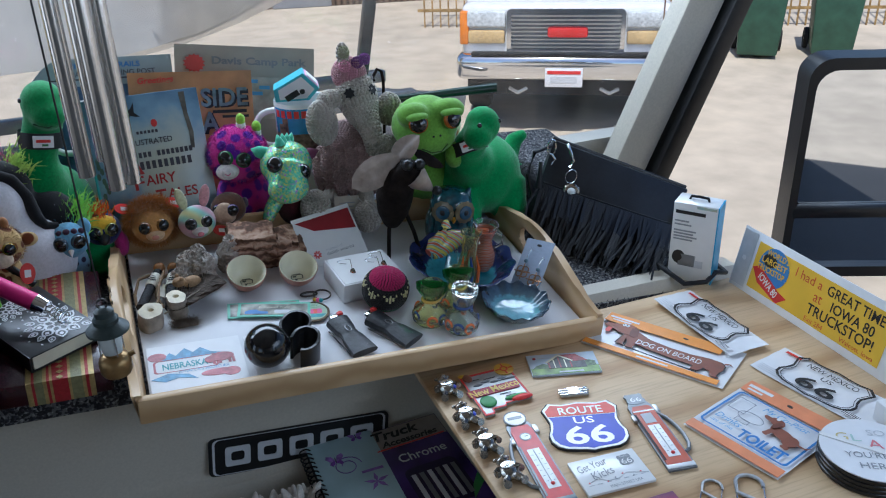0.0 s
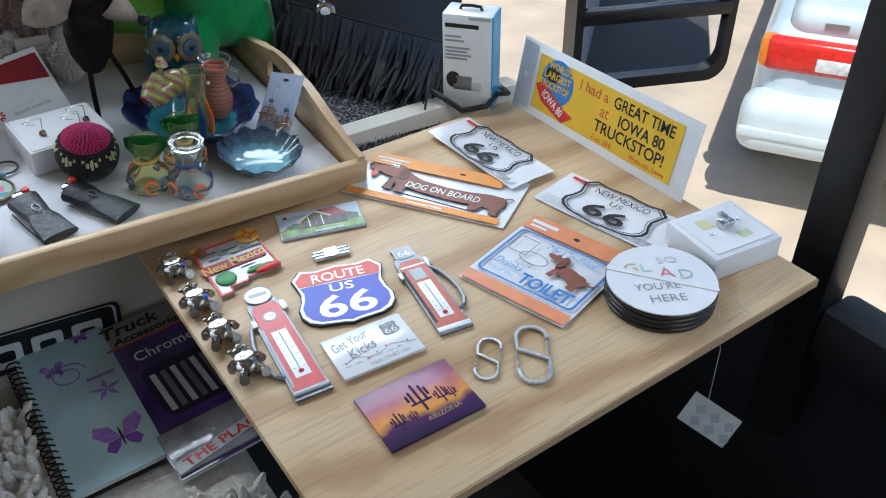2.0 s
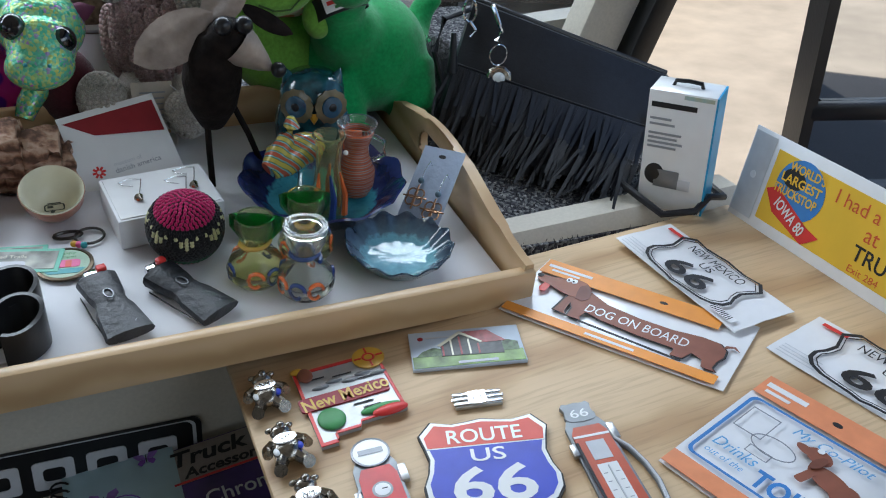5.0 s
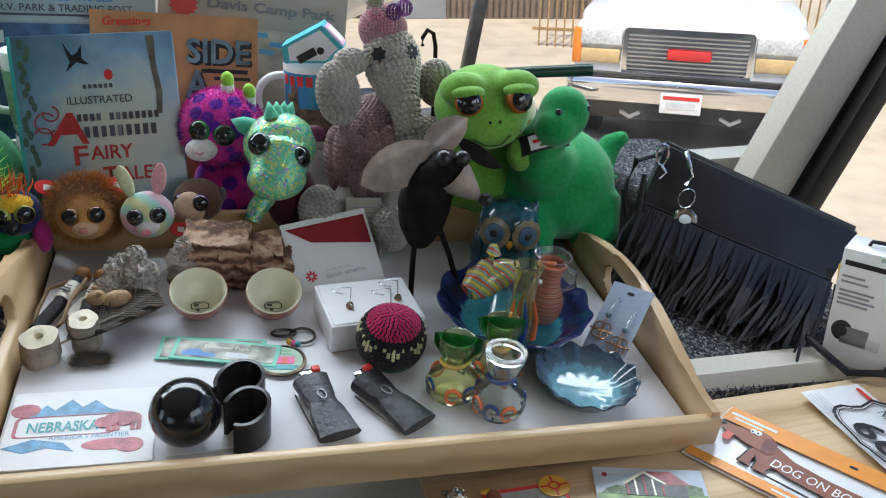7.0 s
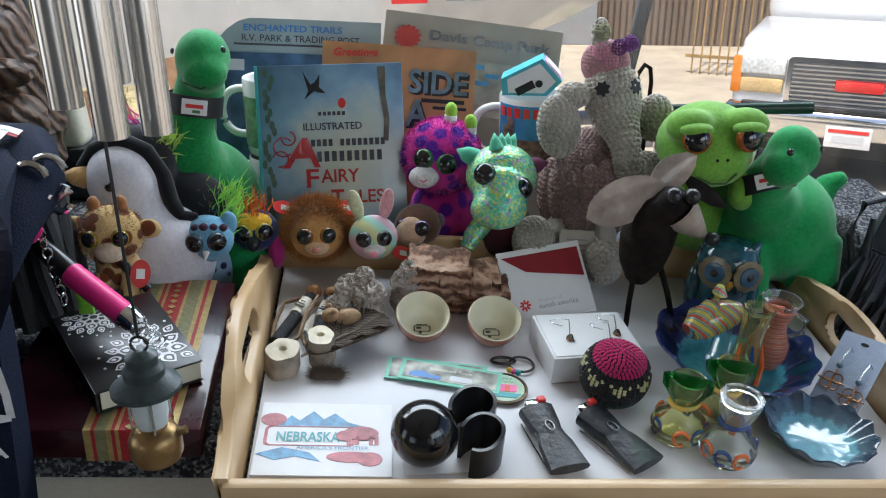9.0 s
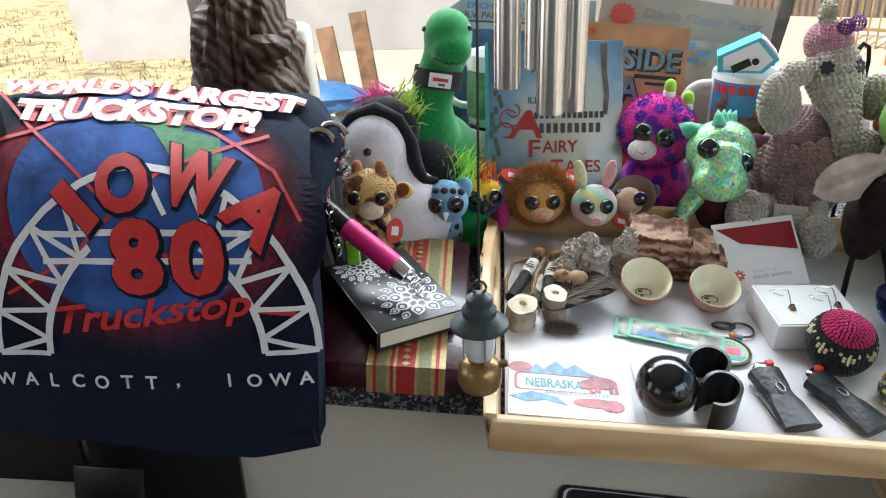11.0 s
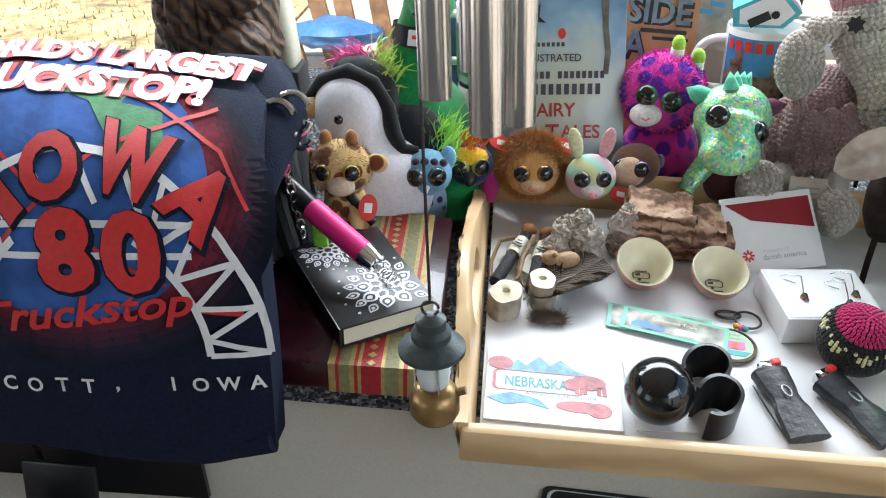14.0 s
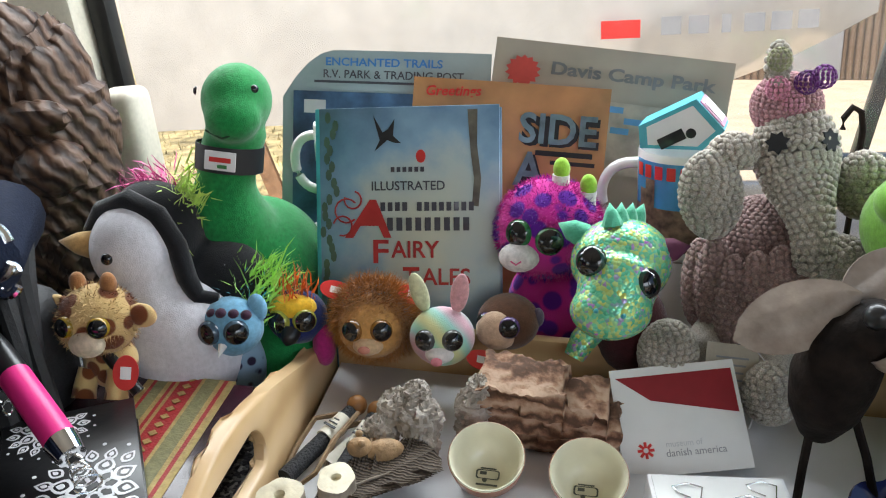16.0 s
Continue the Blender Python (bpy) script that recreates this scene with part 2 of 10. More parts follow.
def lathe(profile, n=28, m=None, bm=None, wave=None):
    """A turned shape round z from (radius, height) pairs; wave(k, angle) scales the radius."""
    b2 = bmesh.new()
    rings = []
    for k, (r, z) in enumerate(profile):
        if r <= 1e-6:
            rings.append([b2.verts.new((0, 0, z))])
        else:
            ring = []
            for j in range(n):
                a = 2 * math.pi * j / n
                w = wave(k, a) if wave else (1, 0)
                ring.append(b2.verts.new((r * w[0] * math.cos(a), r * w[0] * math.sin(a), z + w[1])))
            rings.append(ring)
    for a, b in zip(rings, rings[1:]):
        for j in range(max(len(a), len(b))):
            q = [a[j % len(a)], a[(j + 1) % len(a)], b[(j + 1) % len(b)], b[j % len(b)]]
            q = list(dict.fromkeys(q))
            if len(q) > 2:
                b2.faces.new(q)
    return merge(b2, m, bm)


def tube(points, r, n=8, m=None, bm=None, closed=False):
    """A bar of round section along points; r may be a list."""
    b2 = bmesh.new()
    pts = [Vector(p) for p in points]
    rings, up = [], Vector((0, 0, 1))
    for k, p in enumerate(pts):
        if closed:
            d = pts[(k + 1) % len(pts)] - pts[k - 1]
        else:
            d = pts[min(k + 1, len(pts) - 1)] - pts[max(k - 1, 0)]
        d.normalize()
        s = d.cross(up if abs(d.dot(up)) < 0.95 else Vector((1, 0, 0))).normalized()
        q = d.cross(s)
        rr = r[k] if isinstance(r, (list, tuple)) else r
        rings.append([b2.verts.new(p + rr * (math.cos(2 * math.pi * j / n) * s + math.sin(2 * math.pi * j / n) * q)) for j in range(n)])
    pairs = list(zip(rings, rings[1:])) + ([(rings[-1], rings[0])] if closed else [])
    for a, b in pairs:
        for j in range(n):
            b2.faces.new((a[j], a[(j + 1) % n], b[(j + 1) % n], b[j]))
    if not closed:
        b2.faces.new(rings[0])
        b2.faces.new(rings[-1][::-1])
    return merge(b2, m, bm)


def prism(poly, z0, h, m=None, bm=None):
    """A flat outline of (x, y) pairs from z0 up by h."""
    b2 = bmesh.new()
    lo = [b2.verts.new((x, y, z0)) for x, y in poly]
    hi = [b2.verts.new((x, y, z0 + h)) for x, y in poly]
    k = len(poly)
    b2.faces.new(lo[::-1])
    b2.faces.new(hi)
    for j in range(k):
        b2.faces.new((lo[j], lo[(j + 1) % k], hi[(j + 1) % k], hi[j]))
    return merge(b2, m, bm)


def rect(x0, y0, x1, y1, r=0.0, n=4):
    if not r:
        return [(x0, y0), (x1, y0), (x1, y1), (x0, y1)]
    out = []
    for cx, cy, a0 in ((x1 - r, y0 + r, -90), (x1 - r, y1 - r, 0), (x0 + r, y1 - r, 90), (x0 + r, y0 + r, 180)):
        out += [(cx + r * math.cos(radians(a0 + 90 * k / n)), cy + r * math.sin(radians(a0 + 90 * k / n))) for k in range(n + 1)]
    return out


def oval(cx, cy, rx, ry=None, n=28, a0=0, a1=360):
    ry = rx if ry is None else ry
    full = abs(a1 - a0) >= 360
    return [(cx + rx * math.cos(radians(a0 + (a1 - a0) * k / (n if full else n - 1))), cy + ry * math.sin(radians(a0 + (a1 - a0) * k / (n if full else n - 1)))) for k in range(n)]


def band_of(outer, inner, z0, h, m=None, bm=None):
    """A flat frame between two outlines with as many points each."""
    b2 = bmesh.new()
    k = len(outer)
    v = [[b2.verts.new((x, y, z)) for x, y in o] for o in (outer, inner) for z in (z0, z0 + h)]
    ol, oh, il, ih = v
    for j in range(k):
        i = (j + 1) % k
        b2.faces.new((oh[j], oh[i], ih[i], ih[j]))
        b2.faces.new((ol[i], ol[j], il[j], il[i]))
        b2.faces.new((ol[j], ol[i], oh[i], oh[j]))
        b2.faces.new((il[i], il[j], ih[j], ih[i]))
    return merge(b2, m, bm)


def scaled(poly, k, cx=None, cy=None):
    cx = sum(p[0] for p in poly) / len(poly) if cx is None else cx
    cy = sum(p[1] for p in poly) / len(poly) if cy is None else cy
    return [(cx + (x - cx) * k, cy + (y - cy) * k) for x, y in poly]


def words(s, x, y, h, mat, parent, z=0.0, width=None, turn=0.0, name="lettering", deep=0.00025, m=None, slant=0.0, bold=0.0):
    """Lettering centred at (x, y), h high, squeezed to width."""
    cu = bpy.data.curves.new("t", "FONT")
    cu.body, cu.align_x, cu.align_y, cu.size, cu.extrude, cu.shear, cu.offset = s, "CENTER", "CENTER", 1.0, 0.0, slant, bold
    cu.resolution_u = 3
    ob = bpy.data.objects.new("t", cu)
    me = bpy.data.meshes.new_from_object(ob)
    bpy.data.objects.remove(ob)
    co = np.array([v.co[:] for v in me.vertices]).reshape(-1, 3)
    if len(co) == 0:
        return None
    lo, hi = co.min(0), co.max(0)
    sy = h / max(hi[1] - lo[1], 1e-6)
    sx = width / (hi[0] - lo[0]) if width else sy
    mid = (lo + hi) / 2
    me.transform(pose(x, y, z + deep, 0, 0, turn) @ Matrix.Diagonal((sx, sy, 1, 1)) @ Matrix.Translation((-mid[0], -mid[1], 0)))
    if m is not None:
        me.transform(m)
    me.materials.clear()
    me.materials.append(mat)
    me.name = name
    return prep(new(name, me), parent)


def flat(name, poly, z, mat, parent, h=0.0003, label=""):
    return part(name, prism(poly, z, h), mat, parent, label, smooth=False)


def bars(parent, rows, mat, z, name="print_bar"):
    """Bars that stand for unreadable writing: rows of (x0, y0, x1, y1) in one part each."""
    for r in rows:
        flat(name, rect(*r), z, mat, parent, 0.0002)


def quad_pose(bl, br, tl, z=0.0):
    """The pose of a flat thing lying at z from its near-left, near-right and far-left corners, with its width and depth."""
    bl, br, tl = (Vector((*p, 0)) for p in (bl, br, tl))
    a = math.degrees(math.atan2((br - bl).y, (br - bl).x))
    c = (br + tl) / 2
    return pose(c.x, c.y, z, 0, 0, a), (br - bl).length, (tl - bl).length

# ---- cabin ----
def dash_z(x, y):
    """Height of the carpeted dash, which slopes down to the right and towards the driver's seat."""
    return 0.034 - 0.075 * (x - 0.35) + 0.1 * (y - 1.0)


def dash_pose(x, y, turn=0.0, up=0.0):
    """A pose resting on the dash carpet, leaning with it."""
    n = Vector((0.075, -0.1, 1)).normalized()
    q = Vector((0, 0, 1)).rotation_difference(n).to_matrix().to_4x4()
    return Matrix.Translation((x, y, dash_z(x, y) + up)) @ q @ pose(0, 0, 0, 0, 0, turn)


def tray_pose(x, y, turn=0.0, up=0.0):
    return dash_pose(x, y, turn, 0.0125 + up)


def slope_slab(x0, x1, y0, y1, thick, nx=1, ny=1):
    bm = bmesh.new()
    g = [[bm.verts.new((x0 + (x1 - x0) * i / nx, y0 + (y1 - y0) * j / ny, dash_z(x0 + (x1 - x0) * i / nx, y0 + (y1 - y0) * j / ny))) for i in range(nx + 1)] for j in range(ny + 1)]
    fs = [bm.faces.new((g[j][i], g[j][i + 1], g[j + 1][i + 1], g[j + 1][i])) for j in range(ny) for i in range(nx)]
    r = bmesh.ops.extrude_face_region(bm, geom=fs)
    for v in [e for e in r["geom"] if isinstance(e, bmesh.types.BMVert)]:
        v.co.z -= thick
    return bm


dash = solid("dash_top", slope_slab(-1.1, 1.02, 0.955, 1.62, 0.03), CARPET, "dash top in black, grey and white speckled carpet", "dashboard", kind="structure")


def carpet_pile():
    """Loose tufts that stand up from the bare parts of the dash carpet."""
    rnd = random.Random(5)
    bm = bmesh.new()
    for x0, x1, y0, y1, k in ((-0.16, 0.09, 0.95, 0.99, 900), (0.7, 1.0, 0.955, 1.2, 3000), (-0.4, 0.05, 0.99, 1.3, 900)):
        for _ in range(k):
            x, y = rnd.uniform(x0, x1), rnd.uniform(y0, y1)
            z, a, h = dash_z(x, max(y, 0.956)), rnd.uniform(0, 6.28), rnd.uniform(0.002, 0.0045)
            dx, dy = 0.0011 * math.cos(a), 0.0011 * math.sin(a)
            t = (rnd.uniform(-0.002, 0.002), rnd.uniform(-0.002, 0.002))
            bm.faces.new([bm.verts.new(p) for p in ((x - dx, y - dy, z - 0.001), (x + dx, y + dy, z - 0.001), (x + t[0], y + t[1], z + h))])
    return bm


solid("carpet_pile", carpet_pile(), CARPET, "short speckled tufts of the dash carpet", "carpet", kind="stuff", smooth=False)

# the moulded panel below the dash, with a ledge halfway down
PROFILE = [(0.97, 0.03), (0.958, 0.018), (0.956, 0.0), (0.962, -0.118), (0.955, -0.128), (0.94, -0.134), (0.936, -0.142), (0.946, -0.2), (0.94, -0.225)]


def panel(x0, x1):
    bm = bmesh.new()
    front = [[bm.verts.new((x, y, z + 0.03 * (0.1 - x))) for y, z in PROFILE] for x in np.linspace(x0, x1, 9)]
    for a, b in zip(front, front[1:]):
        for k in range(len(PROFILE) - 1):
            bm.faces.new((a[k], b[k], b[k + 1], a[k + 1]))
    r = bmesh.ops.extrude_face_region(bm, geom=bm.faces[:])
    for v in [e for e in r["geom"] if isinstance(e, bmesh.types.BMVert)]:
        v.co.y += 0.03
    return bm


solid("dash_panel", panel(-1.1, 1.02), PANEL, "beige moulded plastic dash panel with a ledge", "dash panel", kind="structure")
solid("floor", box(1.75, 1.6, 0.04, (-0.525, 0.2, -0.235)), FLOORCARPET, "beige cut-pile carpet over the engine cover", "floor", kind="structure")
# near-black colour puts the shade below the dash into this floor
solid("floor_low", box(3.4, 3.6, 0.04, (0.0, -0.2, -1.0)), DARK, "low cabin floor with its shade put in as near-black", "floor", kind="structure")


def wall(name, pieces, label, mat=CEIL):
    bm = bmesh.new()
    for (x0, x1, y0, y1, z0, z1) in pieces:
        box(x1 - x0, y1 - y0, z1 - z0, ((x0 + x1) / 2, (y0 + y1) / 2, (z0 + z1) / 2), bm=bm)
    return solid(name, bm, mat, label, "wall", kind="structure", smooth=False)


# mostly out of view: closes the cabin to the sky; rear openings added for lamps
wall("wall_right", [(1.1, 1.16, -2.0, 1.45, -1.0, -0.16), (1.1, 1.16, -2.0, 1.45, 0.85, 1.1), (1.1, 1.16, -0.6, -0.4, -0.16, 0.85), (1.1, 1.16, -2.0, -1.8, -0.16, 0.85)], "side wall of the cabin around the passenger window", DARK)
wall("wall_left", [(-1.6, -1.54, -2.0, 1.7, -1.0, 0.0), (-1.6, -1.54, -2.0, 1.7, 0.85, 1.1), (-1.6, -1.54, -0.4, 0.3, 0.0, 0.85), (-1.6, -1.54, -2.0, -1.6, 0.0, 0.85)], "side wall of the cabin around the driver window")
wall("wall_back", [(-1.6, 1.16, -2.06, -2.0, -1.0, 1.1)], "plain rear wall of the cabin")
wall("wall_front", [(-1.6, 1.25, 1.62, 1.68, -1.0, 0.0), (-1.6, 1.35, 1.62, 1.7, 0.92, 1.1)], "cowl under and header over the windscreen", PILLAR)
solid("ceiling", box(2.9, 3.9, 0.05, (-0.2, -0.15, 1.125)), CEIL, "plain cabin ceiling", "ceiling", kind="structure")


def beam(a, b, w, d, side=(0, 1, 0), bevel=0.008):
    """A straight bar from a to b, w wide and d deep (along side)."""
    a, b = Vector(a), Vector(b)
    z = (b - a).normalized()
    y = (Vector(side) - z * z.dot(Vector(side))).normalized()
    x = y.cross(z)
    m = Matrix((x, y, z)).transposed().to_4x4()
    m.translation = (a + b) / 2
    return box(w, d, (b - a).length, bevel=bevel, m=m)


solid("pillar_right", beam((1.14, 1.54, -0.12), (1.60, 1.5, 0.95), 0.09, 0.06), PILLAR, "pale beige corner pillar of the windscreen", "pillar", kind="structure")
solid("seal_right", beam((1.215, 1.515, -0.14), (1.675, 1.475, 0.95), 0.046, 0.06), SEAL, "black rubber window seal along the pillar", "seal", kind="structure")
solid("pillar_middle", beam((-0.315, 1.57, -0.02), (-0.37, 1.55, 0.95), 0.085, 0.05), PILLAR, "beige centre post of the windscreen", "pillar", kind="structure")
solid("seal_middle", beam((-0.255, 1.585, -0.02), (-0.315, 1.575, 0.95), 0.028, 0.03), SEAL, "black rubber seal along the centre post", "seal", kind="structure")
solid("window_post", beam((1.06, 0.481, -0.3), (1.07, 0.481, 0.9), 0.052, 0.05, (1, 0, 0)), SEAL, "thick black post of the passenger window", "window post", kind="structure")
solid("window_sill", box(0.06, 2.45, 0.075, (1.068, -0.768, -0.115), 0.012), DARK, "black sill of the passenger window", "sill", kind="structure")

# ---- outside ----
GZ = -1.95
SAND = M("pale dry concrete", (0.5, 0.42, 0.32), 0.9, var=0.12, scale=3, bump=0.2, bscale=30, big=0.4)
solid("ground", box(160, 160, 0.2, (0, 40, GZ - 0.1)), SAND, "pale sandy concrete yard in full sun", "ground", kind="structure")

# ---- the plywood shelf ----
shelf = thing("plywood_shelf", "unfinished plywood board with a rounded front edge and open grain", "shelf")
part("board", box(0.555, 0.5, 0.011, (0.7095, 0.694, -0.0065), 0.0025), PLY, shelf)
part("edge_strip", box(0.553, 0.002, 0.009, (0.7095, 0.4435, -0.0065)), PLYEDGE, shelf, "layered raw plywood edge")

T0 = -0.0005


def lying(name, label, cat, bl, br, tl, z=T0, group=""):
    m, w, d = quad_pose(bl, br, tl, z)
    return thing(name, label, cat, m, group), w, d


def shield(w, h, n=6):
    """The outline of a highway shield, centred, w wide and h high."""
    half = []
    pts = [(0.0, 0.5), (0.12, 0.475), (0.24, 0.46), (0.36, 0.49), (0.40, 0.5), (0.5, 0.36), (0.47, 0.24), (0.44, 0.1), (0.46, -0.04), (0.5, -0.16), (0.49, -0.28), (0.43, -0.38), (0.33, -0.44), (0.2, -0.46), (0.08, -0.475), (0.0, -0.5)]
    half = [(x * w, y * h) for x, y in pts]
    return half + [(-x, y) for x, y in half[-2:0:-1]]


def rim(poly, k, z, h, mat, parent, name="border"):
    return part(name, band_of(poly, scaled(poly, k, 0, 0), z, h), mat, parent, smooth=False)


# slogan magnet
o, w, d = lying("slogan_magnet", "white rectangular road-trip magnet with grey lettering", "magnet", (0.518, 0.598), (0.6, 0.591), (0.524, 0.654))
part("body", box(w, d, 0.004, (0, 0, 0.0022), 0.0008), GLOSSWHITE, o)
words("Get Your", -0.017, 0.015, 0.0115, GREY, o, 0.0044, 0.038, 10, slant=0.25)
words("Kicks", -0.011, 0.0, 0.0125, GREY, o, 0.0044, 0.029, 10, slant=0.25)
words("MAIN STREET USA", 0.008, -0.0225, 0.0045, GREY, o, 0.0044, 0.04, 1)
sh = [(x + 0.024, y + 0.012) for x, y in shield(0.017, 0.017)]
flat("shield_print", sh, 0.0044, GREY, o)
words("66", 0.024, 0.0095, 0.0085, GLOSSWHITE, o, 0.0048, 0.0125)
words("ROUTE", 0.024, 0.0172, 0.002, GLOSSWHITE, o, 0.0048, 0.009)
part("map_line", tube([(-0.033 + 0.012 * k, -0.011 + 0.004 * math.sin(k * 1.9), 0.0045) for k in range(7)], 0.0003, 5), LIGHTGREY, o)
for k in range(7):
    flat("map_dot", oval(-0.032 + 0.0105 * k, -0.011 + 0.004 * math.sin(k * 2.1), 0.001, n=8), 0.0045, (RED, GREY)[k % 2], o)
    bars(o, [(-0.034 + 0.0105 * k, -0.0155, -0.028 + 0.0105 * k, -0.0145)], LIGHTGREY, 0.0045)

# desert sunset magnet
o, w, d = lying("sunset_magnet", "glossy desert sunset picture magnet with cactus outlines", "magnet", (0.511, 0.505), (0.604, 0.501), (0.512, 0.573))
DUSK = M("sunset print", (0.4, 0.2, 0.2), 0.35, var=0.0, bump=0.0, coat=0.1)
_n, _l, _p = nodes_of(DUSK)
_g, _s, _t, _nz, _mx = _n.new("ShaderNodeTexCoord"), _n.new("ShaderNodeSeparateXYZ"), ramp_of(DUSK, [(0.0, (0.03, 0.015, 0.06)), (0.26, (0.07, 0.02, 0.09)), (0.4, (0.75, 0.32, 0.05)), (0.55, (0.62, 0.2, 0.1)), (0.75, (0.32, 0.07, 0.13)), (1.0, (0.16, 0.04, 0.1))]), _n.new("ShaderNodeTexNoise"), _n.new("ShaderNodeMath")
_l.new(_g.outputs["Generated"], _s.inputs[0])
_nz.inputs["Scale"].default_value = 45
_l.new(_g.outputs["Object"], _nz.inputs["Vector"])
_mx.operation = "MULTIPLY_ADD"
_mx.inputs[1].default_value = 0.3
_l.new(_nz.outputs["Fac"], _mx.inputs[0])
_l.new(_s.outputs["Y"], _mx.inputs[2])
_mn = _n.new("ShaderNodeMath")
_mn.operation = "SUBTRACT"
_mn.inputs[1].default_value = 0.15
_l.new(_mx.outputs[0], _mn.inputs[0])
_l.new(_mn.outputs[0], _t.inputs["Fac"])
_l.new(_t.outputs["Color"], _p.inputs["Base Color"])
part("body", box(w, d, 0.004, (0, 0, 0.0022), 0.0008), DUSK, o)
CACTUS = M("cactus silhouette", (0.05, 0.02, 0.07), 0.2, bump=0.0)
for cx, cy, k in ((0.002, -0.012, 1.0), (-0.026, -0.02, 0.62), (0.021, -0.012, 0.6), (-0.012, -0.018, 0.4), (0.03, -0.012, 0.42)):
    bm = bmesh.new()
    for dx, y0, y1 in ((0, 0, 0.034), (-0.006, 0.012, 0.027), (0.006, 0.01, 0.03), (-0.01, 0.016, 0.024), (0.0095, 0.016, 0.026)):
        prism(rect(cx + k * (dx - 0.0012), cy + k * y0, cx + k * (dx + 0.0012), cy + k * y1, k * 0.0011, 3), 0.0043, 0.0003, bm=bm)
    prism(rect(cx - 0.01 * k, cy + k * 0.0105, cx + 0.01 * k, cy + k * 0.0125), 0.0043, 0.00025, bm=bm)
    part("cactus", bm, CACTUS, o, smooth=False)
words("ARIZONA", 0.013, -0.0205, 0.0055, M("gilt print", (0.4, 0.26, 0.15), 0.3, bump=0), o, 0.0044, 0.034, 2)


def pump(name, bl, br, tip, red, round_top, label):
    """A petrol pump shaped fridge magnet with a thermometer."""
    bl, br, tip = Vector((*bl, 0)), Vector((*br, 0)), Vector((*tip, 0))
    c = (bl + br) / 2
    up = (tip - c)
    h = up.length
    a = math.degrees(math.atan2(up.y, up.x)) - 90
    w = 0.034
    o = thing(name, label, "magnet", pose(c.x, c.y, T0, 0, 0, a), "pump magnets")
    part("base", box(w, 0.007, 0.004, (0, 0.0035, 0.0022), 0.0006), GUN if round_top else GLOSSWHITE, o)
    body = [(-w * 0.44, 0.006), (w * 0.44, 0.006), (w * 0.40, h * 0.76), (w * 0.3, h * 0.81), (-w * 0.3, h * 0.81), (-w * 0.40, h * 0.76)]
    part("backplate", prism(scaled(body, 1.16, 0, h * 0.4), 0.0002, 0.0028), GUN, o, smooth=False)
    part("cabinet", prism(body, 0.003, 0.0012), red, o, smooth=False)
    sd = -1 if round_top else 1
    part("hose", tube([(sd * w * q, h * v, 0.002) for q, v in ((0.45, 0.7), (0.66, 0.62), (0.8, 0.5), (0.85, 0.38), (0.8, 0.27), (0.66, 0.2), (0.46, 0.17))], 0.0024, 8), GUN, o)
    part("hose_shine", tube([(sd * w * q, h * v, 0.0036) for q, v in ((0.45, 0.7), (0.66, 0.62), (0.8, 0.5), (0.85, 0.38), (0.8, 0.27), (0.66, 0.2))], 0.0013, 6), LIGHTGREY, o)
    part("nozzle", box(0.006, 0.016, 0.004, (w * 0.52, h * 0.75, 0.0025), 0.001), BRUSHED, o)
    part("nozzle", box(0.005, 0.012, 0.004, (-w * 0.5, h * 0.66, 0.0025), 0.001), BRUSHED, o)
    if round_top:
        part("globe", lathe([(0, 0.001), (0.0138, 0.001), (0.0142, 0.003), (0.0125, 0.0045), (0, 0.0046)], 24, pose(0, h * 0.9, 0)), GLOSSWHITE, o)
        part("globe_ring", lathe([(0.0128, 0.0044), (0.0142, 0.0046), (0.0142, 0.003)], 24, pose(0, h * 0.9, 0)), GUN, o)
        bars(o, [(-0.009, h * 0.9 - 0.002, 0.009, h * 0.9 + 0.003)], GUN, 0.0047)
        flat("dial", oval(0, h * 0.68, 0.0072), 0.0042, GUN, o)
        flat("dial_face", oval(0, h * 0.68, 0.0055), 0.0045, GLOSSWHITE, o)
        flat("needle", rect(-0.0004, h * 0.68, 0.0035, h * 0.68 + 0.0008), 0.0048, BLACK, o)
        flat("stripe", [(-w * 0.44, 0.012), (-w * 0.36, 0.012), (-w * 0.36, h * 0.58), (-w * 0.42, h * 0.58)], 0.0042, GUN, o)
    else:
        part("shield_top", prism([(x, y + h * 0.92) for x, y in shield(0.024, 0.021)], 0.0005, 0.003), GUN, o, smooth=False)
        words("66", 0, h * 0.91, 0.0085, GLOSSWHITE, o, 0.0036, 0.014)
        flat("window", rect(-0.007, h * 0.57, 0.007, h * 0.7), 0.0042, LIGHTGREY, o)
        flat("stripe", rect(-w * 0.4, h * 0.73, w * 0.4, h * 0.745), 0.0042, GLOSSWHITE, o)
        flat("stripe", rect(-w * 0.43, h * 0.1, -w * 0.36, h * 0.7), 0.0042, BLACK, o)
    flat("thermometer", rect(-0.0075, h * 0.13, 0.0075, h * 0.54), 0.0042, GLOSSWHITE, o)
    bars(o, [(s * 0.0045 - 0.0014, h * (0.2 + 0.055 * k), s * 0.0045 + 0.0014, h * (0.2 + 0.055 * k) + 0.0005) for k in range(6) for s in (-1, 1)], GREY, 0.0045)
    part("glass_tube", tube([(0, h * 0.17, 0.005), (0, h * 0.52, 0.005)], 0.0007, 6), LIGHTGREY, o)
    part("bulb", ball(0.0026, (0, h * 0.17, 0.005), (1, 1, 0.6), 10, 6), RED, o)


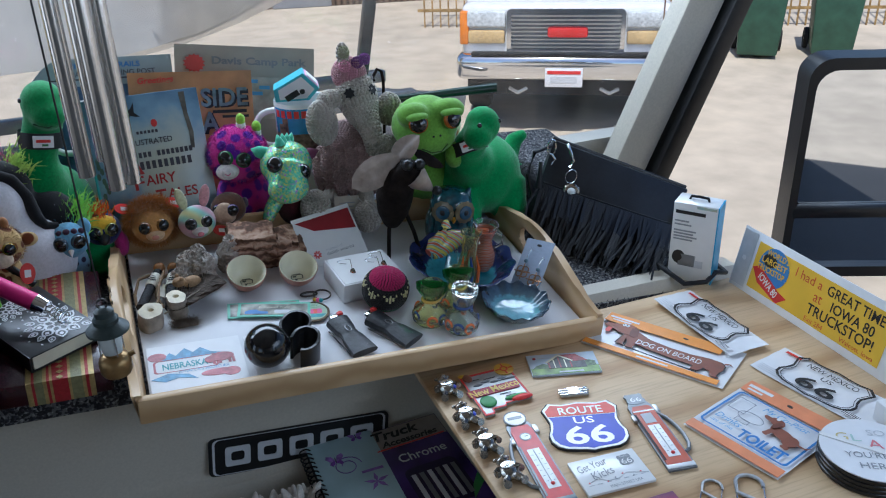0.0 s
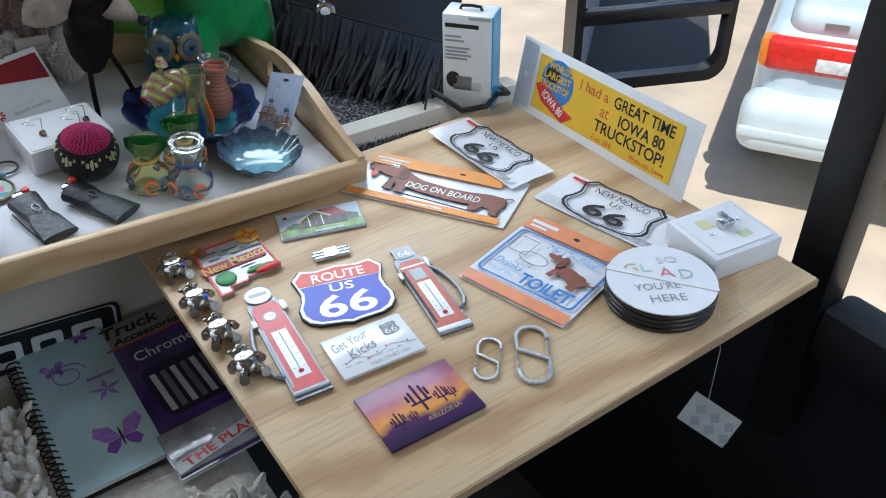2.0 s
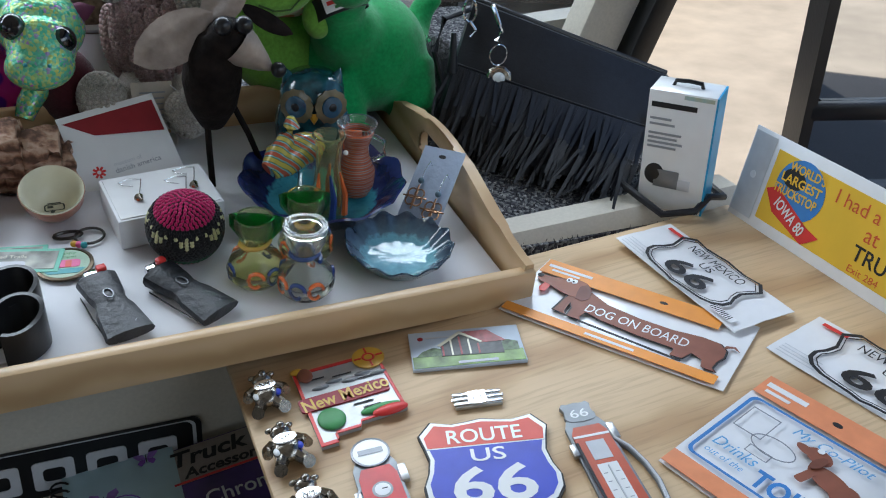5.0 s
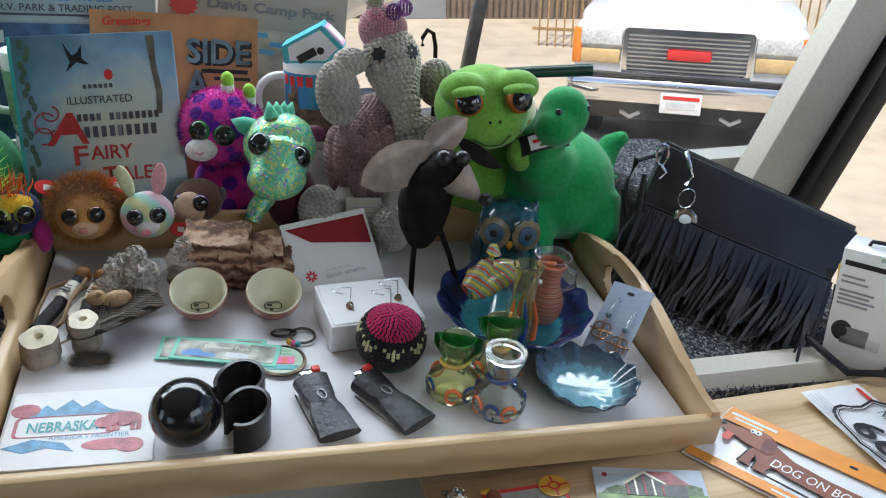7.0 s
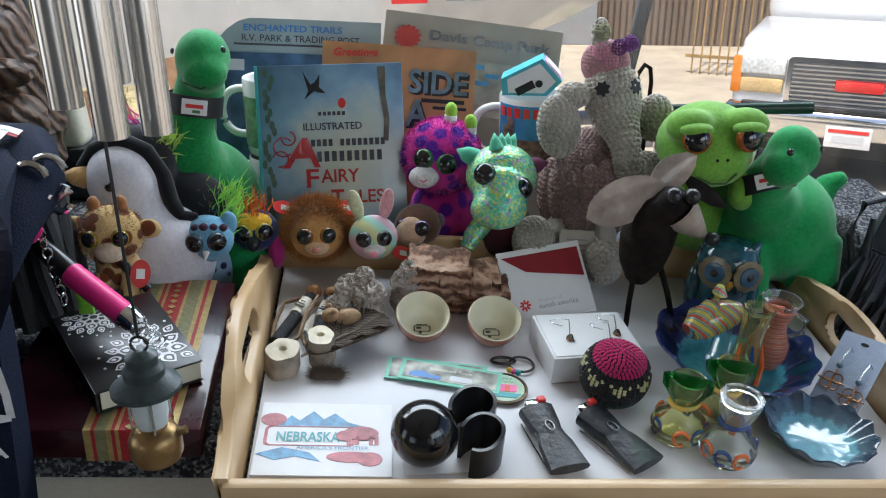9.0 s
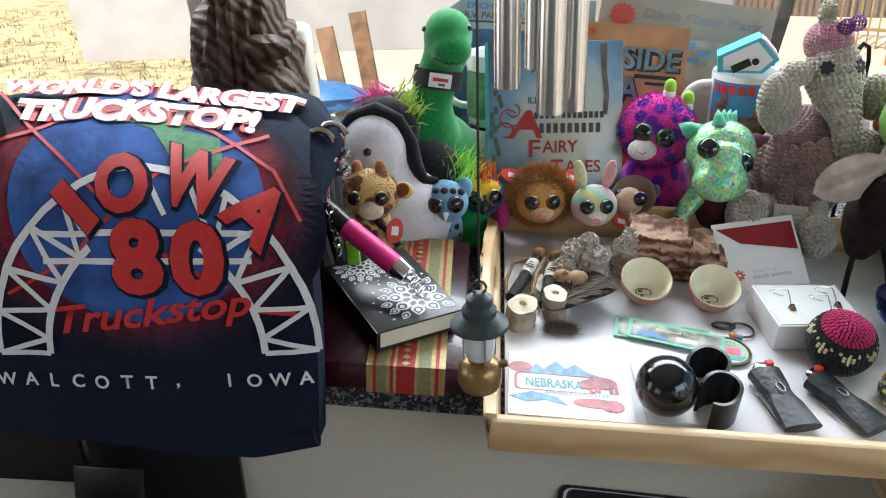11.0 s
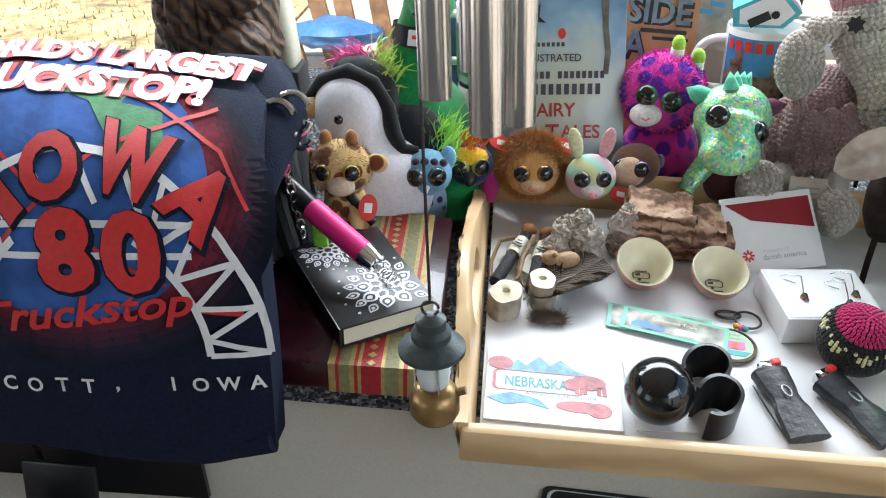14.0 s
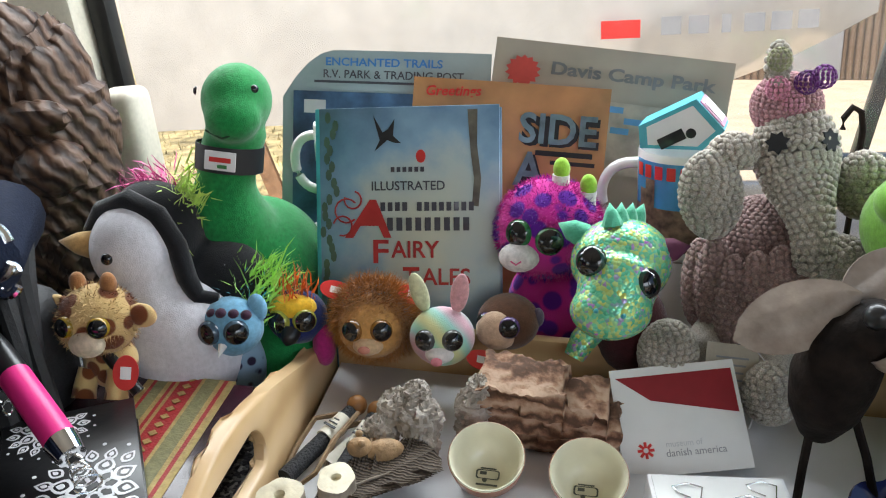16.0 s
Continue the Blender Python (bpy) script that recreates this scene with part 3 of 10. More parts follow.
pump("pump_magnet", (0.471, 0.604), (0.508, 0.602), (0.507, 0.768), M("bright red enamel", (0.6, 0.04, 0.04), 0.3, bump=0.02), True, "red petrol pump thermometer magnet with a round globe")
pump("pump_magnet", (0.622, 0.6), (0.657, 0.593), (0.664, 0.737), M("brick red enamel", (0.5, 0.09, 0.04), 0.35, bump=0.02), False, "brick-red petrol pump thermometer magnet with a shield top")

# route shield
o = thing("route_shield_magnet", "red, white and blue metal route shield magnet", "magnet", pose(0.5785, 0.706, T0, 0, 0, -17))
SW, SH = 0.094, 0.092
part("backing", prism(shield(SW * 1.03, SH * 1.03), 0, 0.003), BLACK, o, smooth=False)
part("white_edge", prism(shield(SW, SH), 0.003, 0.0008), GLOSSWHITE, o, smooth=False)
inner = shield(SW * 0.93, SH * 0.93)
flat("blue_field", [(x, min(y, SH * 0.2)) for x, y in inner], 0.0038, BLUE, o)
flat("red_field", [(-SW * 0.45, SH * 0.215), (SW * 0.45, SH * 0.215), (SW * 0.47, SH * 0.33), (SW * 0.38, SH * 0.46), (SW * 0.24, SH * 0.43), (0.0, SH * 0.465), (-SW * 0.24, SH * 0.43), (-SW * 0.38, SH * 0.46), (-SW * 0.47, SH * 0.33)], 0.0038, CORAL, o)
words("ROUTE", 0, SH * 0.315, 0.014, GLOSSWHITE, o, 0.0042, 0.055, bold=0.01)
words("US", 0, SH * 0.1, 0.0125, GLOSSWHITE, o, 0.0042, 0.025, bold=0.01)
words("66", 0, -SH * 0.2, 0.034, GLOSSWHITE, o, 0.0042, 0.058, bold=0.02)

# museum barn magnet
o, w, d = lying("barn_magnet", "small picture magnet of a red and white barn on grass", "magnet", (0.5695, 0.823), (0.66, 0.796), (0.58, 0.871))
part("body", box(w, d, 0.003, (0, 0, 0.0017), 0.0004), M("hazy sky print", (0.5, 0.57, 0.64), 0.3, var=0.12, scale=30, bump=0.0), o)
flat("lawn", rect(-w / 2 + 0.001, -d / 2 + 0.001, w / 2 - 0.001, -d * 0.18), 0.0034, M("lawn print", (0.16, 0.26, 0.06), 0.35, var=0.5, scale=60, bump=0), o)
RUSTRED, SHADEP = M("barn roof print", (0.3, 0.05, 0.05), 0.35, var=0.3, scale=200, bump=0), M("shade print", (0.07, 0.07, 0.065), 0.4, var=0.4, scale=150, bump=0)
flat("tree_line", [(-w * 0.46, -d * 0.2), (w * 0.46, -d * 0.2), (w * 0.46, d * 0.02), (w * 0.36, d * 0.1), (w * 0.3, d * 0.02), (-w * 0.2, -d * 0.04), (-w * 0.3, d * 0.03), (-w * 0.4, -d * 0.06)], 0.0035, M("tree line print", (0.09, 0.14, 0.06), 0.4, var=0.6, scale=220, bump=0), o)
flat("barn_side", [(-0.022, -d * 0.22), (0.03, -d * 0.26), (0.03, d * 0.08), (0.012, d * 0.1), (-0.004, d * 0.34), (-0.022, d * 0.06)], 0.0037, SHADEP, o)
flat("barn_roof", [(-0.005, d * 0.4), (0.02, d * 0.4), (0.034, d * 0.06), (0.012, d * 0.06)], 0.0039, RUSTRED, o)
flat("barn_gable", [(-0.025, d * 0.06), (-0.022, d * 0.03), (-0.004, d * 0.34), (0.012, d * 0.06), (0.014, d * 0.08), (-0.004, d * 0.42)], 0.0042, CREAM, o)
for k in range(5):
    flat("barn_post", rect(-0.021 + 0.0075 * k, -d * 0.22, -0.0195 + 0.0075 * k, d * (0.04 + (0.14 if k in (1, 3) else 0.22 if k == 2 else 0))), 0.0042, CREAM if k % 2 else RUSTRED, o)
flat("emblem", oval(-w * 0.4, d * 0.3, 0.0025, n=10), 0.0034, DARKRED, o)
bars(o, [(-w * 0.35, d * 0.28, -w * 0.12, d * 0.32), (-w * 0.1, -d * 0.44, w * 0.25, -d * 0.38)], LIGHTGREY, 0.0038)

# winged plate magnet
o = thing("winged_plate_magnet", "small embossed silver winged plate magnet", "magnet", pose(0.6, 0.772, T0, 0, 0, -14))
part("plate", box(0.037, 0.017, 0.003, (0, 0, 0.002), 0.0008), BRUSHED, o)
for k in (-1, 0, 1):
    part("rib", box(0.041 - 0.003 * abs(k), 0.0035, 0.0012, (0, k * 0.0052, 0.0038), 0.0004), STEEL, o)
part("boss", prism(shield(0.015, 0.015), 0.0035, 0.0014), STEEL, o, smooth=False)
words("66", 0, -0.001, 0.006, BRUSHED, o, 0.005, 0.009)

# state outline magnet
o = thing("state_magnet", "enamelled New Mexico map magnet in red, gold and green", "magnet", pose(0.513, 0.816, T0, 0, 0, -1))
nm = [(-0.037, 0.043), (0.034, 0.043), (0.035, -0.030), (-0.002, -0.031), (-0.004, -0.036), (-0.024, -0.036), (-0.024, -0.045), (-0.037, -0.045)]
part("body", prism(nm, 0, 0.003), M("pewter grey enamel", (0.4, 0.4, 0.4), 0.3, 0.3, bump=0.05), o, smooth=False)
part("border", band_of(nm, scaled(nm, 0.93, 0, 0), 0.003, 0.0008), RED, o, smooth=False)
words("New Mexico", -0.004, 0.002, 0.0135, GOLD, o, 0.0046, 0.07, 4, bold=0.02)
part("name_back", prism(rect(-0.041, -0.006, 0.03, 0.0095, 0.003), 0.003, 0.0012), DARKRED, o, smooth=False)
part("sun_disc", lathe([(0, 0.003), (0.013, 0.003), (0.0135, 0.0045), (0, 0.005)], 20, pose(0.026, 0.038, 0)), GOLD, o)
part("sun_ring", lathe([(0.0035, 0.005), (0.0045, 0.0055), (0.0055, 0.005)], 16, pose(0.026, 0.038, 0)), RED, o)
for a in range(4):
    part("sun_ray", box(0.006, 0.0014, 0.0006, (0.009, 0, 0.0052), m=pose(0.026, 0.038, 0, 0, 0, 90 * a)), RED, o)
part("bird", ball(0.009, (-0.028, 0.036, 0.0045), (0.7, 1, 0.25)), BROWN, o)
part("bird", ball(0.005, (-0.033, 0.043, 0.0045), (1.1, 0.8, 0.3)), GOLD, o)
part("chilli", ball(0.011, (0.022, -0.028, 0.0045), (1.3, 0.5, 0.25)), RED, o)
part("chilli", ball(0.011, (0.016, -0.023, 0.004), (1.5, 0.4, 0.22)), GREENP, o)
part("agave", ball(0.012, (-0.022, -0.02, 0.004), (0.9, 1, 0.22)), GREENP, o)
for k in range(5):
    part("relief_hill", ball(0.006, (-0.02 + 0.012 * k, 0.018 + 0.004 * (k % 2), 0.0035), (1.2, 0.4, 0.2), 10, 6), GUN, o)
bars(o, [(-0.03, 0.029, -0.014, 0.0305), (-0.008, 0.026, 0.008, 0.0275), (0.01, 0.016, 0.026, 0.0175), (-0.002, -0.012, 0.014, -0.0105), (0.004, -0.018, 0.018, -0.0165)], BLACK, 0.0036)


def sticker(name, label, bl, br, tl, z, paper=WHITE):
    o, w, d = lying(name, label, "sticker", bl, br, tl, z)
    bm = bmesh.new()
    g = [[bm.verts.new((w * (i / 8 - 0.5), d * (j / 6 - 0.5), 0.0008 + 0.0025 * (abs(i - 4) / 4) ** 3 * (0.4 + 0.6 * noise.noise((i, j, w * 50))))) for i in range(9)] for j in range(7)]
    for j in range(6):
        for i in range(8):
            bm.faces.new((g[j][i], g[j][i + 1], g[j + 1][i + 1], g[j + 1][i]))
    r = bmesh.ops.extrude_face_region(bm, geom=bm.faces[:])
    for v in [e for e in r["geom"] if isinstance(e, bmesh.types.BMVert)]:
        v.co.z -= 0.0006
    part("sheet", bm, paper, o)
    return o, w, d


SLEEVE = M("glossy sleeve paper", (0.78, 0.78, 0.79), 0.18, var=0.03, bump=0.03, bscale=20, coat=0.4)


def dog_shape(parent, x, y, k, z, turn=0):
    """A simple printed dog: body, legs, head, ear, tail."""
    m = pose(x, y, 0, 0, 0, turn)
    for lay, (nm, poly) in enumerate((("dog_body", oval(0, 0, 0.5 * k, 0.24 * k)), ("dog_rump", oval(0.36 * k, -0.04 * k, 0.26 * k, 0.28 * k)), ("dog_leg", rect(0.34 * k, -0.48 * k, 0.6 * k, -0.3 * k, 0.05 * k)), ("dog_leg", rect(-0.42 * k, -0.5 * k, -0.24 * k, -0.1 * k, 0.05 * k)), ("dog_head", oval(-0.55 * k, 0.3 * k, 0.27 * k, 0.2 * k)), ("dog_muzzle", oval(-0.82 * k, 0.22 * k, 0.2 * k, 0.1 * k)), ("dog_tail", [(0.5 * k, 0.05 * k), (0.8 * k, 0.1 * k), (0.92 * k, 0.3 * k), (0.88 * k, 0.08 * k), (0.6 * k, -0.05 * k)]))):
        part(nm, prism(poly, z + 0.00012 * lay, 0.0003, m), BROWN, parent, smooth=False)
    part("dog_ear", prism(oval(-0.42 * k, 0.14 * k, 0.1 * k, 0.22 * k), z + 0.0014, 0.0003, m), M("dark ear print", (0.17, 0.055, 0.03), 0.5, bump=0), parent, smooth=False)
    part("dog_eye", prism(oval(-0.62 * k, 0.42 * k, 0.07 * k, 0.07 * k, 12), z + 0.0014, 0.0003, m), GLOSSWHITE, parent, smooth=False)


# dog sticker in its orange-headed sleeve
o, w, d = sticker("dog_sticker", "dachshund sticker in a clear sleeve with orange headers", (0.674, 0.866), (0.782, 0.694), (0.748, 0.93), 0.0, SLEEVE)
zz = 0.0036
flat("header", rect(-w / 2 + 0.002, d * 0.24, w * 0.36, d / 2 - 0.002), zz, ORANGE, o)
flat("footer", rect(-w / 2 + 0.002, -d / 2 + 0.001, w * 0.46, -d * 0.37), zz, ORANGE, o)
bars(o, [(-w * 0.47, d * 0.36, -w * 0.25, d * 0.4), (-w * 0.44, d * 0.3, -w * 0.3, d * 0.33), (-w * 0.1, -d * 0.45, w * 0.12, -d * 0.42)], WHITE, zz + 0.0003)
flat("hang_hole", oval(0.02, d * 0.36, 0.004, 0.002, 10), zz + 0.0003, BLACK, o)
BACK = [(-0.2, 0.16), (-0.1, 0.06), (0.06, 0.02), (0.2, 0.02), (0.32, 0.06), (0.4, 0.05), (0.435, -0.02), (0.44, -0.12), (0.425, -0.2), (0.42, -0.3), (0.44, -0.335), (0.38, -0.335), (0.37, -0.24), (0.32, -0.2), (0.3, -0.31), (0.25, -0.32), (0.25, -0.22), (0.1, -0.22), (-0.08, -0.19), (-0.16, -0.15), (-0.17, -0.24), (-0.155, -0.285), (-0.22, -0.285), (-0.225, -0.16), (-0.25, -0.08), (-0.245, -0.24), (-0.23, -0.27), (-0.29, -0.265), (-0.285, -0.05), (-0.27, 0.08)]
flat("dog_outline", scaled([(w * x, d * y) for x, y in BACK], 1.025), zz - 0.0002, BLACK, o)
flat("long_body", [(w * x, d * y) for x, y in BACK], zz + 0.0001, BROWN, o)
flat("dog_tail", [(w * 0.42, 0), (w * 0.455, d * 0.05), (w * 0.485, d * 0.02), (w * 0.46, d * 0.075), (w * 0.425, d * 0.05)], zz + 0.0001, BROWN, o)
HEAD = [(-0.2, 0.1), (-0.21, 0.2), (-0.25, 0.27), (-0.3, 0.29), (-0.35, 0.24), (-0.41, 0.2), (-0.455, 0.19), (-0.47, 0.13), (-0.44, 0.08), (-0.38, 0.06), (-0.33, 0.02), (-0.27, 0.0)]
flat("dog_head", [(w * x, d * y) for x, y in HEAD], zz + 0.0003, M("russet print", (0.3, 0.1, 0.05), 0.45, bump=0.02), o)
flat("dog_ear", [(w * x, d * y) for x, y in ((-0.24, 0.25), (-0.205, 0.18), (-0.19, 0.05), (-0.21, -0.02), (-0.245, -0.01), (-0.26, 0.1), (-0.265, 0.2))], zz + 0.0006, M("ear print", (0.16, 0.05, 0.03), 0.45, bump=0), o)
for ex in (-0.33, -0.305):
    flat("dog_eye", oval(w * ex, d * 0.235, 0.0028, 0.0036), zz + 0.0006, GLOSSWHITE, o)
    flat("dog_pupil", oval(w * ex - 0.0006, d * 0.225, 0.0011), zz + 0.001, BLACK, o)
flat("dog_tongue", [(w * x, d * y) for x, y in ((-0.42, 0.08), (-0.385, 0.06), (-0.385, -0.05), (-0.41, -0.07), (-0.425, -0.02))], zz + 0.0005, CORAL, o)
flat("dog_nose", oval(-w * 0.463, d * 0.17, 0.003), zz + 0.0007, BLACK, o)
flat("ground_line", [(-w * 0.16, -d * 0.31), (w * 0.3, -d * 0.36), (w * 0.3, -d * 0.335), (-w * 0.16, -d * 0.285)], zz, BLACK, o)
words("DOG ON BOARD", w * 0.06, -d * 0.09, 0.0115, GLOSSWHITE, o, zz + 0.0004, 0.094, -1)


def shield_sticker(bl, br, tl, z, label):
    o, w, d = sticker("highway_sticker", label, bl, br, tl, z, SLEEVE)
    q, zz = 1.0, 0.0036
    s1 = [(x, y) for x, y in shield(0.116, d * 1.06)]
    part("black_line", band_of(scaled(s1, 0.97, 0, 0), scaled(s1, 0.91, 0, 0), zz, 0.0004), BLACK, o, smooth=False)
    part("thin_line", band_of(scaled(s1, 0.87, 0, 0), scaled(s1, 0.855, 0, 0), zz, 0.0004), BLACK, o, smooth=False)
    words("NEW MEXICO", 0, d * 0.3, 0.0105, BLACK, o, zz, 0.072)
    words("US", 0, d * 0.12, 0.0085, BLACK, o, zz, 0.016)
    words("66", 0, -d * 0.18, 0.0265, BLACK, o, zz, 0.054, bold=0.018)
    flat("maker_mark", rect(-w * 0.44, d * 0.33, -w * 0.3, d * 0.39), zz, RED, o)
    bars(o, [(-w * 0.46, -d * 0.3 - 0.004 * k, -w * 0.25, -d * 0.3 - 0.004 * k + 0.001) for k in range(4)], LIGHTGREY, zz)
    flat("barcode_ground", rect(w * 0.28, -d * 0.46, w * 0.45, -d * 0.34), zz, WHITE, o)
    bars(o, [(w * (0.29 + 0.014 * k), -d * 0.45, w * (0.29 + 0.014 * k) + 0.0009, -d * 0.35) for k in range(10)], BLACK, zz + 0.0003)
    return o


shield_sticker((0.829, 0.924), (0.832, 0.752), (0.896, 0.926), 0.0045, "black and white New Mexico highway sticker on the dog sticker")
shield_sticker((0.845, 0.731), (0.878, 0.568), (0.919, 0.74), 0.0, "black and white New Mexico highway sticker on the plywood")

# co-pilot sticker
o, w, d = sticker("copilot_sticker", "square dog sticker in a sleeve with an orange header", (0.689, 0.659), (0.723, 0.536), (0.822, 0.7), 0.0, SLEEVE)
flat("header", rect(-w / 2 + 0.001, d * 0.31, w / 2 - 0.001, d / 2 - 0.001), zz, PEACH, o)
flat("footer", rect(-w / 2 + 0.001, -d / 2 + 0.001, w / 2 - 0.001, -d * 0.38), zz, PEACH, o)
bars(o, [(-w * 0.46, d * 0.4, -w * 0.2, d * 0.44), (-w * 0.44, d * 0.35, -w * 0.28, d * 0.375)], WHITE, zz + 0.0003)
flat("hang_hole", oval(0.0, d * 0.4, 0.004, 0.0025, 10), zz + 0.0003, BLACK, o)
r1 = rect(-w * 0.46, -d * 0.34, w * 0.46, d * 0.28, 0.006)
part("blue_frame", band_of(r1, scaled(r1, 0.955, 0, -d * 0.03), zz, 0.0003), MIDBLUE, o, smooth=False)
words("My Co-Pilot", w * 0.1, d * 0.19, 0.012, SKYBLUE, o, zz, 0.06, slant=0.3)
words("Drinks", -w * 0.26, -d * 0.16, 0.0105, SKYBLUE, o, zz, 0.034, slant=0.2)
words("out of the", -w * 0.27, -d * 0.25, 0.006, SKYBLUE, o, zz, 0.03, slant=0.2)
words("TOILET", w * 0.15, -d * 0.24, 0.018, MIDBLUE, o, zz, 0.062, bold=0.03)
OUTLINE = M("thin grey outline", (0.2, 0.21, 0.24), 0.4, bump=0)
part("toilet_tank", band_of(rect(-w * 0.4, 0.0, -w * 0.22, d * 0.2), scaled(rect(-w * 0.4, 0.0, -w * 0.22, d * 0.2), 0.94), zz, 0.0003), OUTLINE, o, smooth=False)
part("toilet_bowl", band_of(oval(-w * 0.14, 0.0, 0.017, 0.01), oval(-w * 0.14, 0.0, 0.0162, 0.0092), zz, 0.0003), OUTLINE, o, smooth=False)
part("toilet_foot", band_of(rect(-w * 0.24, -d * 0.12, -w * 0.1, -d * 0.06), scaled(rect(-w * 0.24, -d * 0.12, -w * 0.1, -d * 0.06), 0.92), zz, 0.0003), OUTLINE, o, smooth=False)
dog_shape(o, w * 0.2, -d * 0.0, 0.037, zz + 0.0004, -14)


# link carabiners
def carabiner(c, a, L, label):
    o = thing("double_carabiner", label, "carabiner", pose(*c, T0, 0, 0, a), "double carabiners")
    r, t = L * 0.2, L * 0.031
    y = L / 2 - r
    bm = bmesh.new()
    for s in (1, -1):
        arc = [(s * r * math.cos(radians(k)), s * (y + r * math.sin(radians(k))), t) for k in range(-10, 191, 20)]
        tube(arc, t, 8, bm=bm)
    tube([(r, -y * 0.9, t), (r * 0.96, -y * 0.3, t), (-r * 0.96, y * 0.3, t), (-r, y * 0.9, t)], t, 8, bm=bm)
    for v in bm.verts:
        v.co.z = min(v.co.z, t * 1.7)
    part("frame", bm, BRUSHED, o)
    part("gate", tube([(r, y * 0.98, t), (r, -y * 0.12, t)], t * 0.5, 6), STEEL, o)
    part("gate", tube([(-r, -y * 0.98, t), (-r, y * 0.12, t)], t * 0.5, 6), STEEL, o)


carabiner((0.64, 0.547), -43, 0.053, "small brushed steel double carabiner on the plywood")
carabiner((0.677, 0.527), -35, 0.073, "larger brushed steel double carabiner on the plywood")


# pewter bears
def bear(c, a, blue):
    o = thing("bear_charm", "shiny pewter bear charm with lettered belly" + (" and blue enamel" if blue else ""), "charm", pose(*c, T0, 0, 0, a) @ Matrix.Scale(0.86, 4), "bear charms")
    part("body", ball(0.0135, (0, -0.003, 0.009), (0.95, 1.05, 0.62)), PEWTER, o)
    part("head", ball(0.0085, (0, 0.016, 0.011), (1.1, 0.9, 0.8)), PEWTER, o)
    part("muzzle", ball(0.0042, (0.001, 0.0175, 0.0165)), PEWTER, o)
    for s in (-1, 1):
        part("ear", ball(0.0038, (s * 0.0085, 0.0215, 0.011), (1, 0.8, 0.7), 10, 6), PEWTER, o)
        part("arm", tube([(s * 0.010, 0.005, 0.01), (s * 0.0165, 0.001, 0.01), (s * 0.017, -0.007, 0.012)], [0.0045, 0.004, 0.0046], 8), PEWTER, o)
        part("leg", tube([(s * 0.006, -0.012, 0.008), (s * 0.011, -0.020, 0.007), (s * 0.012, -0.026, 0.010)], [0.006, 0.0055, 0.0058], 8), PEWTER, o)
        if blue or s < 0:
            part("enamel", ball(0.0045, (s * 0.010, -0.008, 0.0135), (0.6, 1, 0.4), 10, 6), BLUE if s > 0 else GLOSSWHITE, o)
    part("badge", lathe([(0, 0.0), (0.008, 0), (0.0085, 0.0012), (0.0068, 0.0015), (0, 0.001)], 18, pose(0, 0.001, 0.0168) @ Matrix.Diagonal((1.15, 0.8, 1, 1))), STEEL, o)
    words("NM", 0, 0.001, 0.0055, BLACK, o, 0.0182, 0.009)


for c, a, b in (((0.452, 0.842), -12, True), ((0.4515, 0.779), -8, True), ((0.4525, 0.722), -14, False), ((0.4545, 0.667), -10, False)):
    bear(c, a + 10, b)

# stack of round coasters tied with ribbon
o = thing("coaster_stack", "stack of round dark coasters under a printed white card", "coasters", pose(0.832, 0.518, T0, 0, 0, -30))
for k in range(4):
    part("coaster", lathe([(0, 0.0), (0.0535, 0.0), (0.0545, 0.0012), (0.0545, 0.0042), (0.0535, 0.0052), (0, 0.0052)], 48, pose(0.0006 * (k % 2), 0, 0.0055 * k)), BLACKPLASTIC, o)
part("card", lathe([(0, 0.0222), (0.054, 0.0222), (0.054, 0.0234), (0, 0.0234)], 48), WHITE, o, "white printed card disc")
for s, x, y, h, wd, mt in (("SO", 0.013, 0.029, 0.010, 0.02, LIGHTGREY), ("G", -0.026, 0.02, 0.013, 0.013, M("mustard print", (0.6, 0.5, 0.22), 0.5)), ("L", -0.011, 0.0185, 0.012, 0.01, M("mint print", (0.45, 0.62, 0.55), 0.5)), ("A", 0.007, 0.009, 0.015, 0.016, M("rose print", (0.7, 0.22, 0.25), 0.5)), ("D", 0.026, 0.005, 0.014, 0.013, M("sage print", (0.4, 0.55, 0.5), 0.5)), ("YOU'RE", -0.008, -0.011, 0.010, 0.045, GREY), ("HERE", -0.002, -0.029, 0.010, 0.035, GREY)):
    words(s, x, y, h, mt, o, 0.0236, wd)
RIBBON = M("sheer ribbon", (0.75, 0.74, 0.72), 0.3, var=0.03, bump=0)
part("ribbon", box(0.006, 0.1095, 0.0245, (0.0, 0, 0.0122), m=pose(0, 0, 0, 0, 0, 65)), RIBBON, o)
part("cord", tube([(0.053, -0.012, 0.02), (0.066, -0.02, 0.015), (0.072, -0.032, 0.006), (0.078, -0.036, 0.004)], 0.0006, 5), LIGHTGREY, o)

# small white gift box with a piece in it
o = thing("jewellery_box", "small white lidless box with a silver piece on card", "box", pose(0.941, 0.534, 0, 0, 0, -8))
part("base", box(0.088, 0.078, 0.028, (0, 0, 0.014), 0.002), WHITE, o)
part("inner_card", box(0.074, 0.064, 0.0012, (0, 0, 0.0288)), GLOSSWHITE, o)
part("fitting", box(0.017, 0.011, 0.008, (0.002, 0.002, 0.034), 0.0015), STEEL, o)
part("fitting_top", box(0.007, 0.013, 0.005, (0.002, 0.006, 0.0395), 0.001), BRUSHED, o)
for s in (-1, 1):
    part("stud", ball(0.0022, (s * 0.021, 0.004 * s, 0.031), u=8, v=6), CHROME, o)
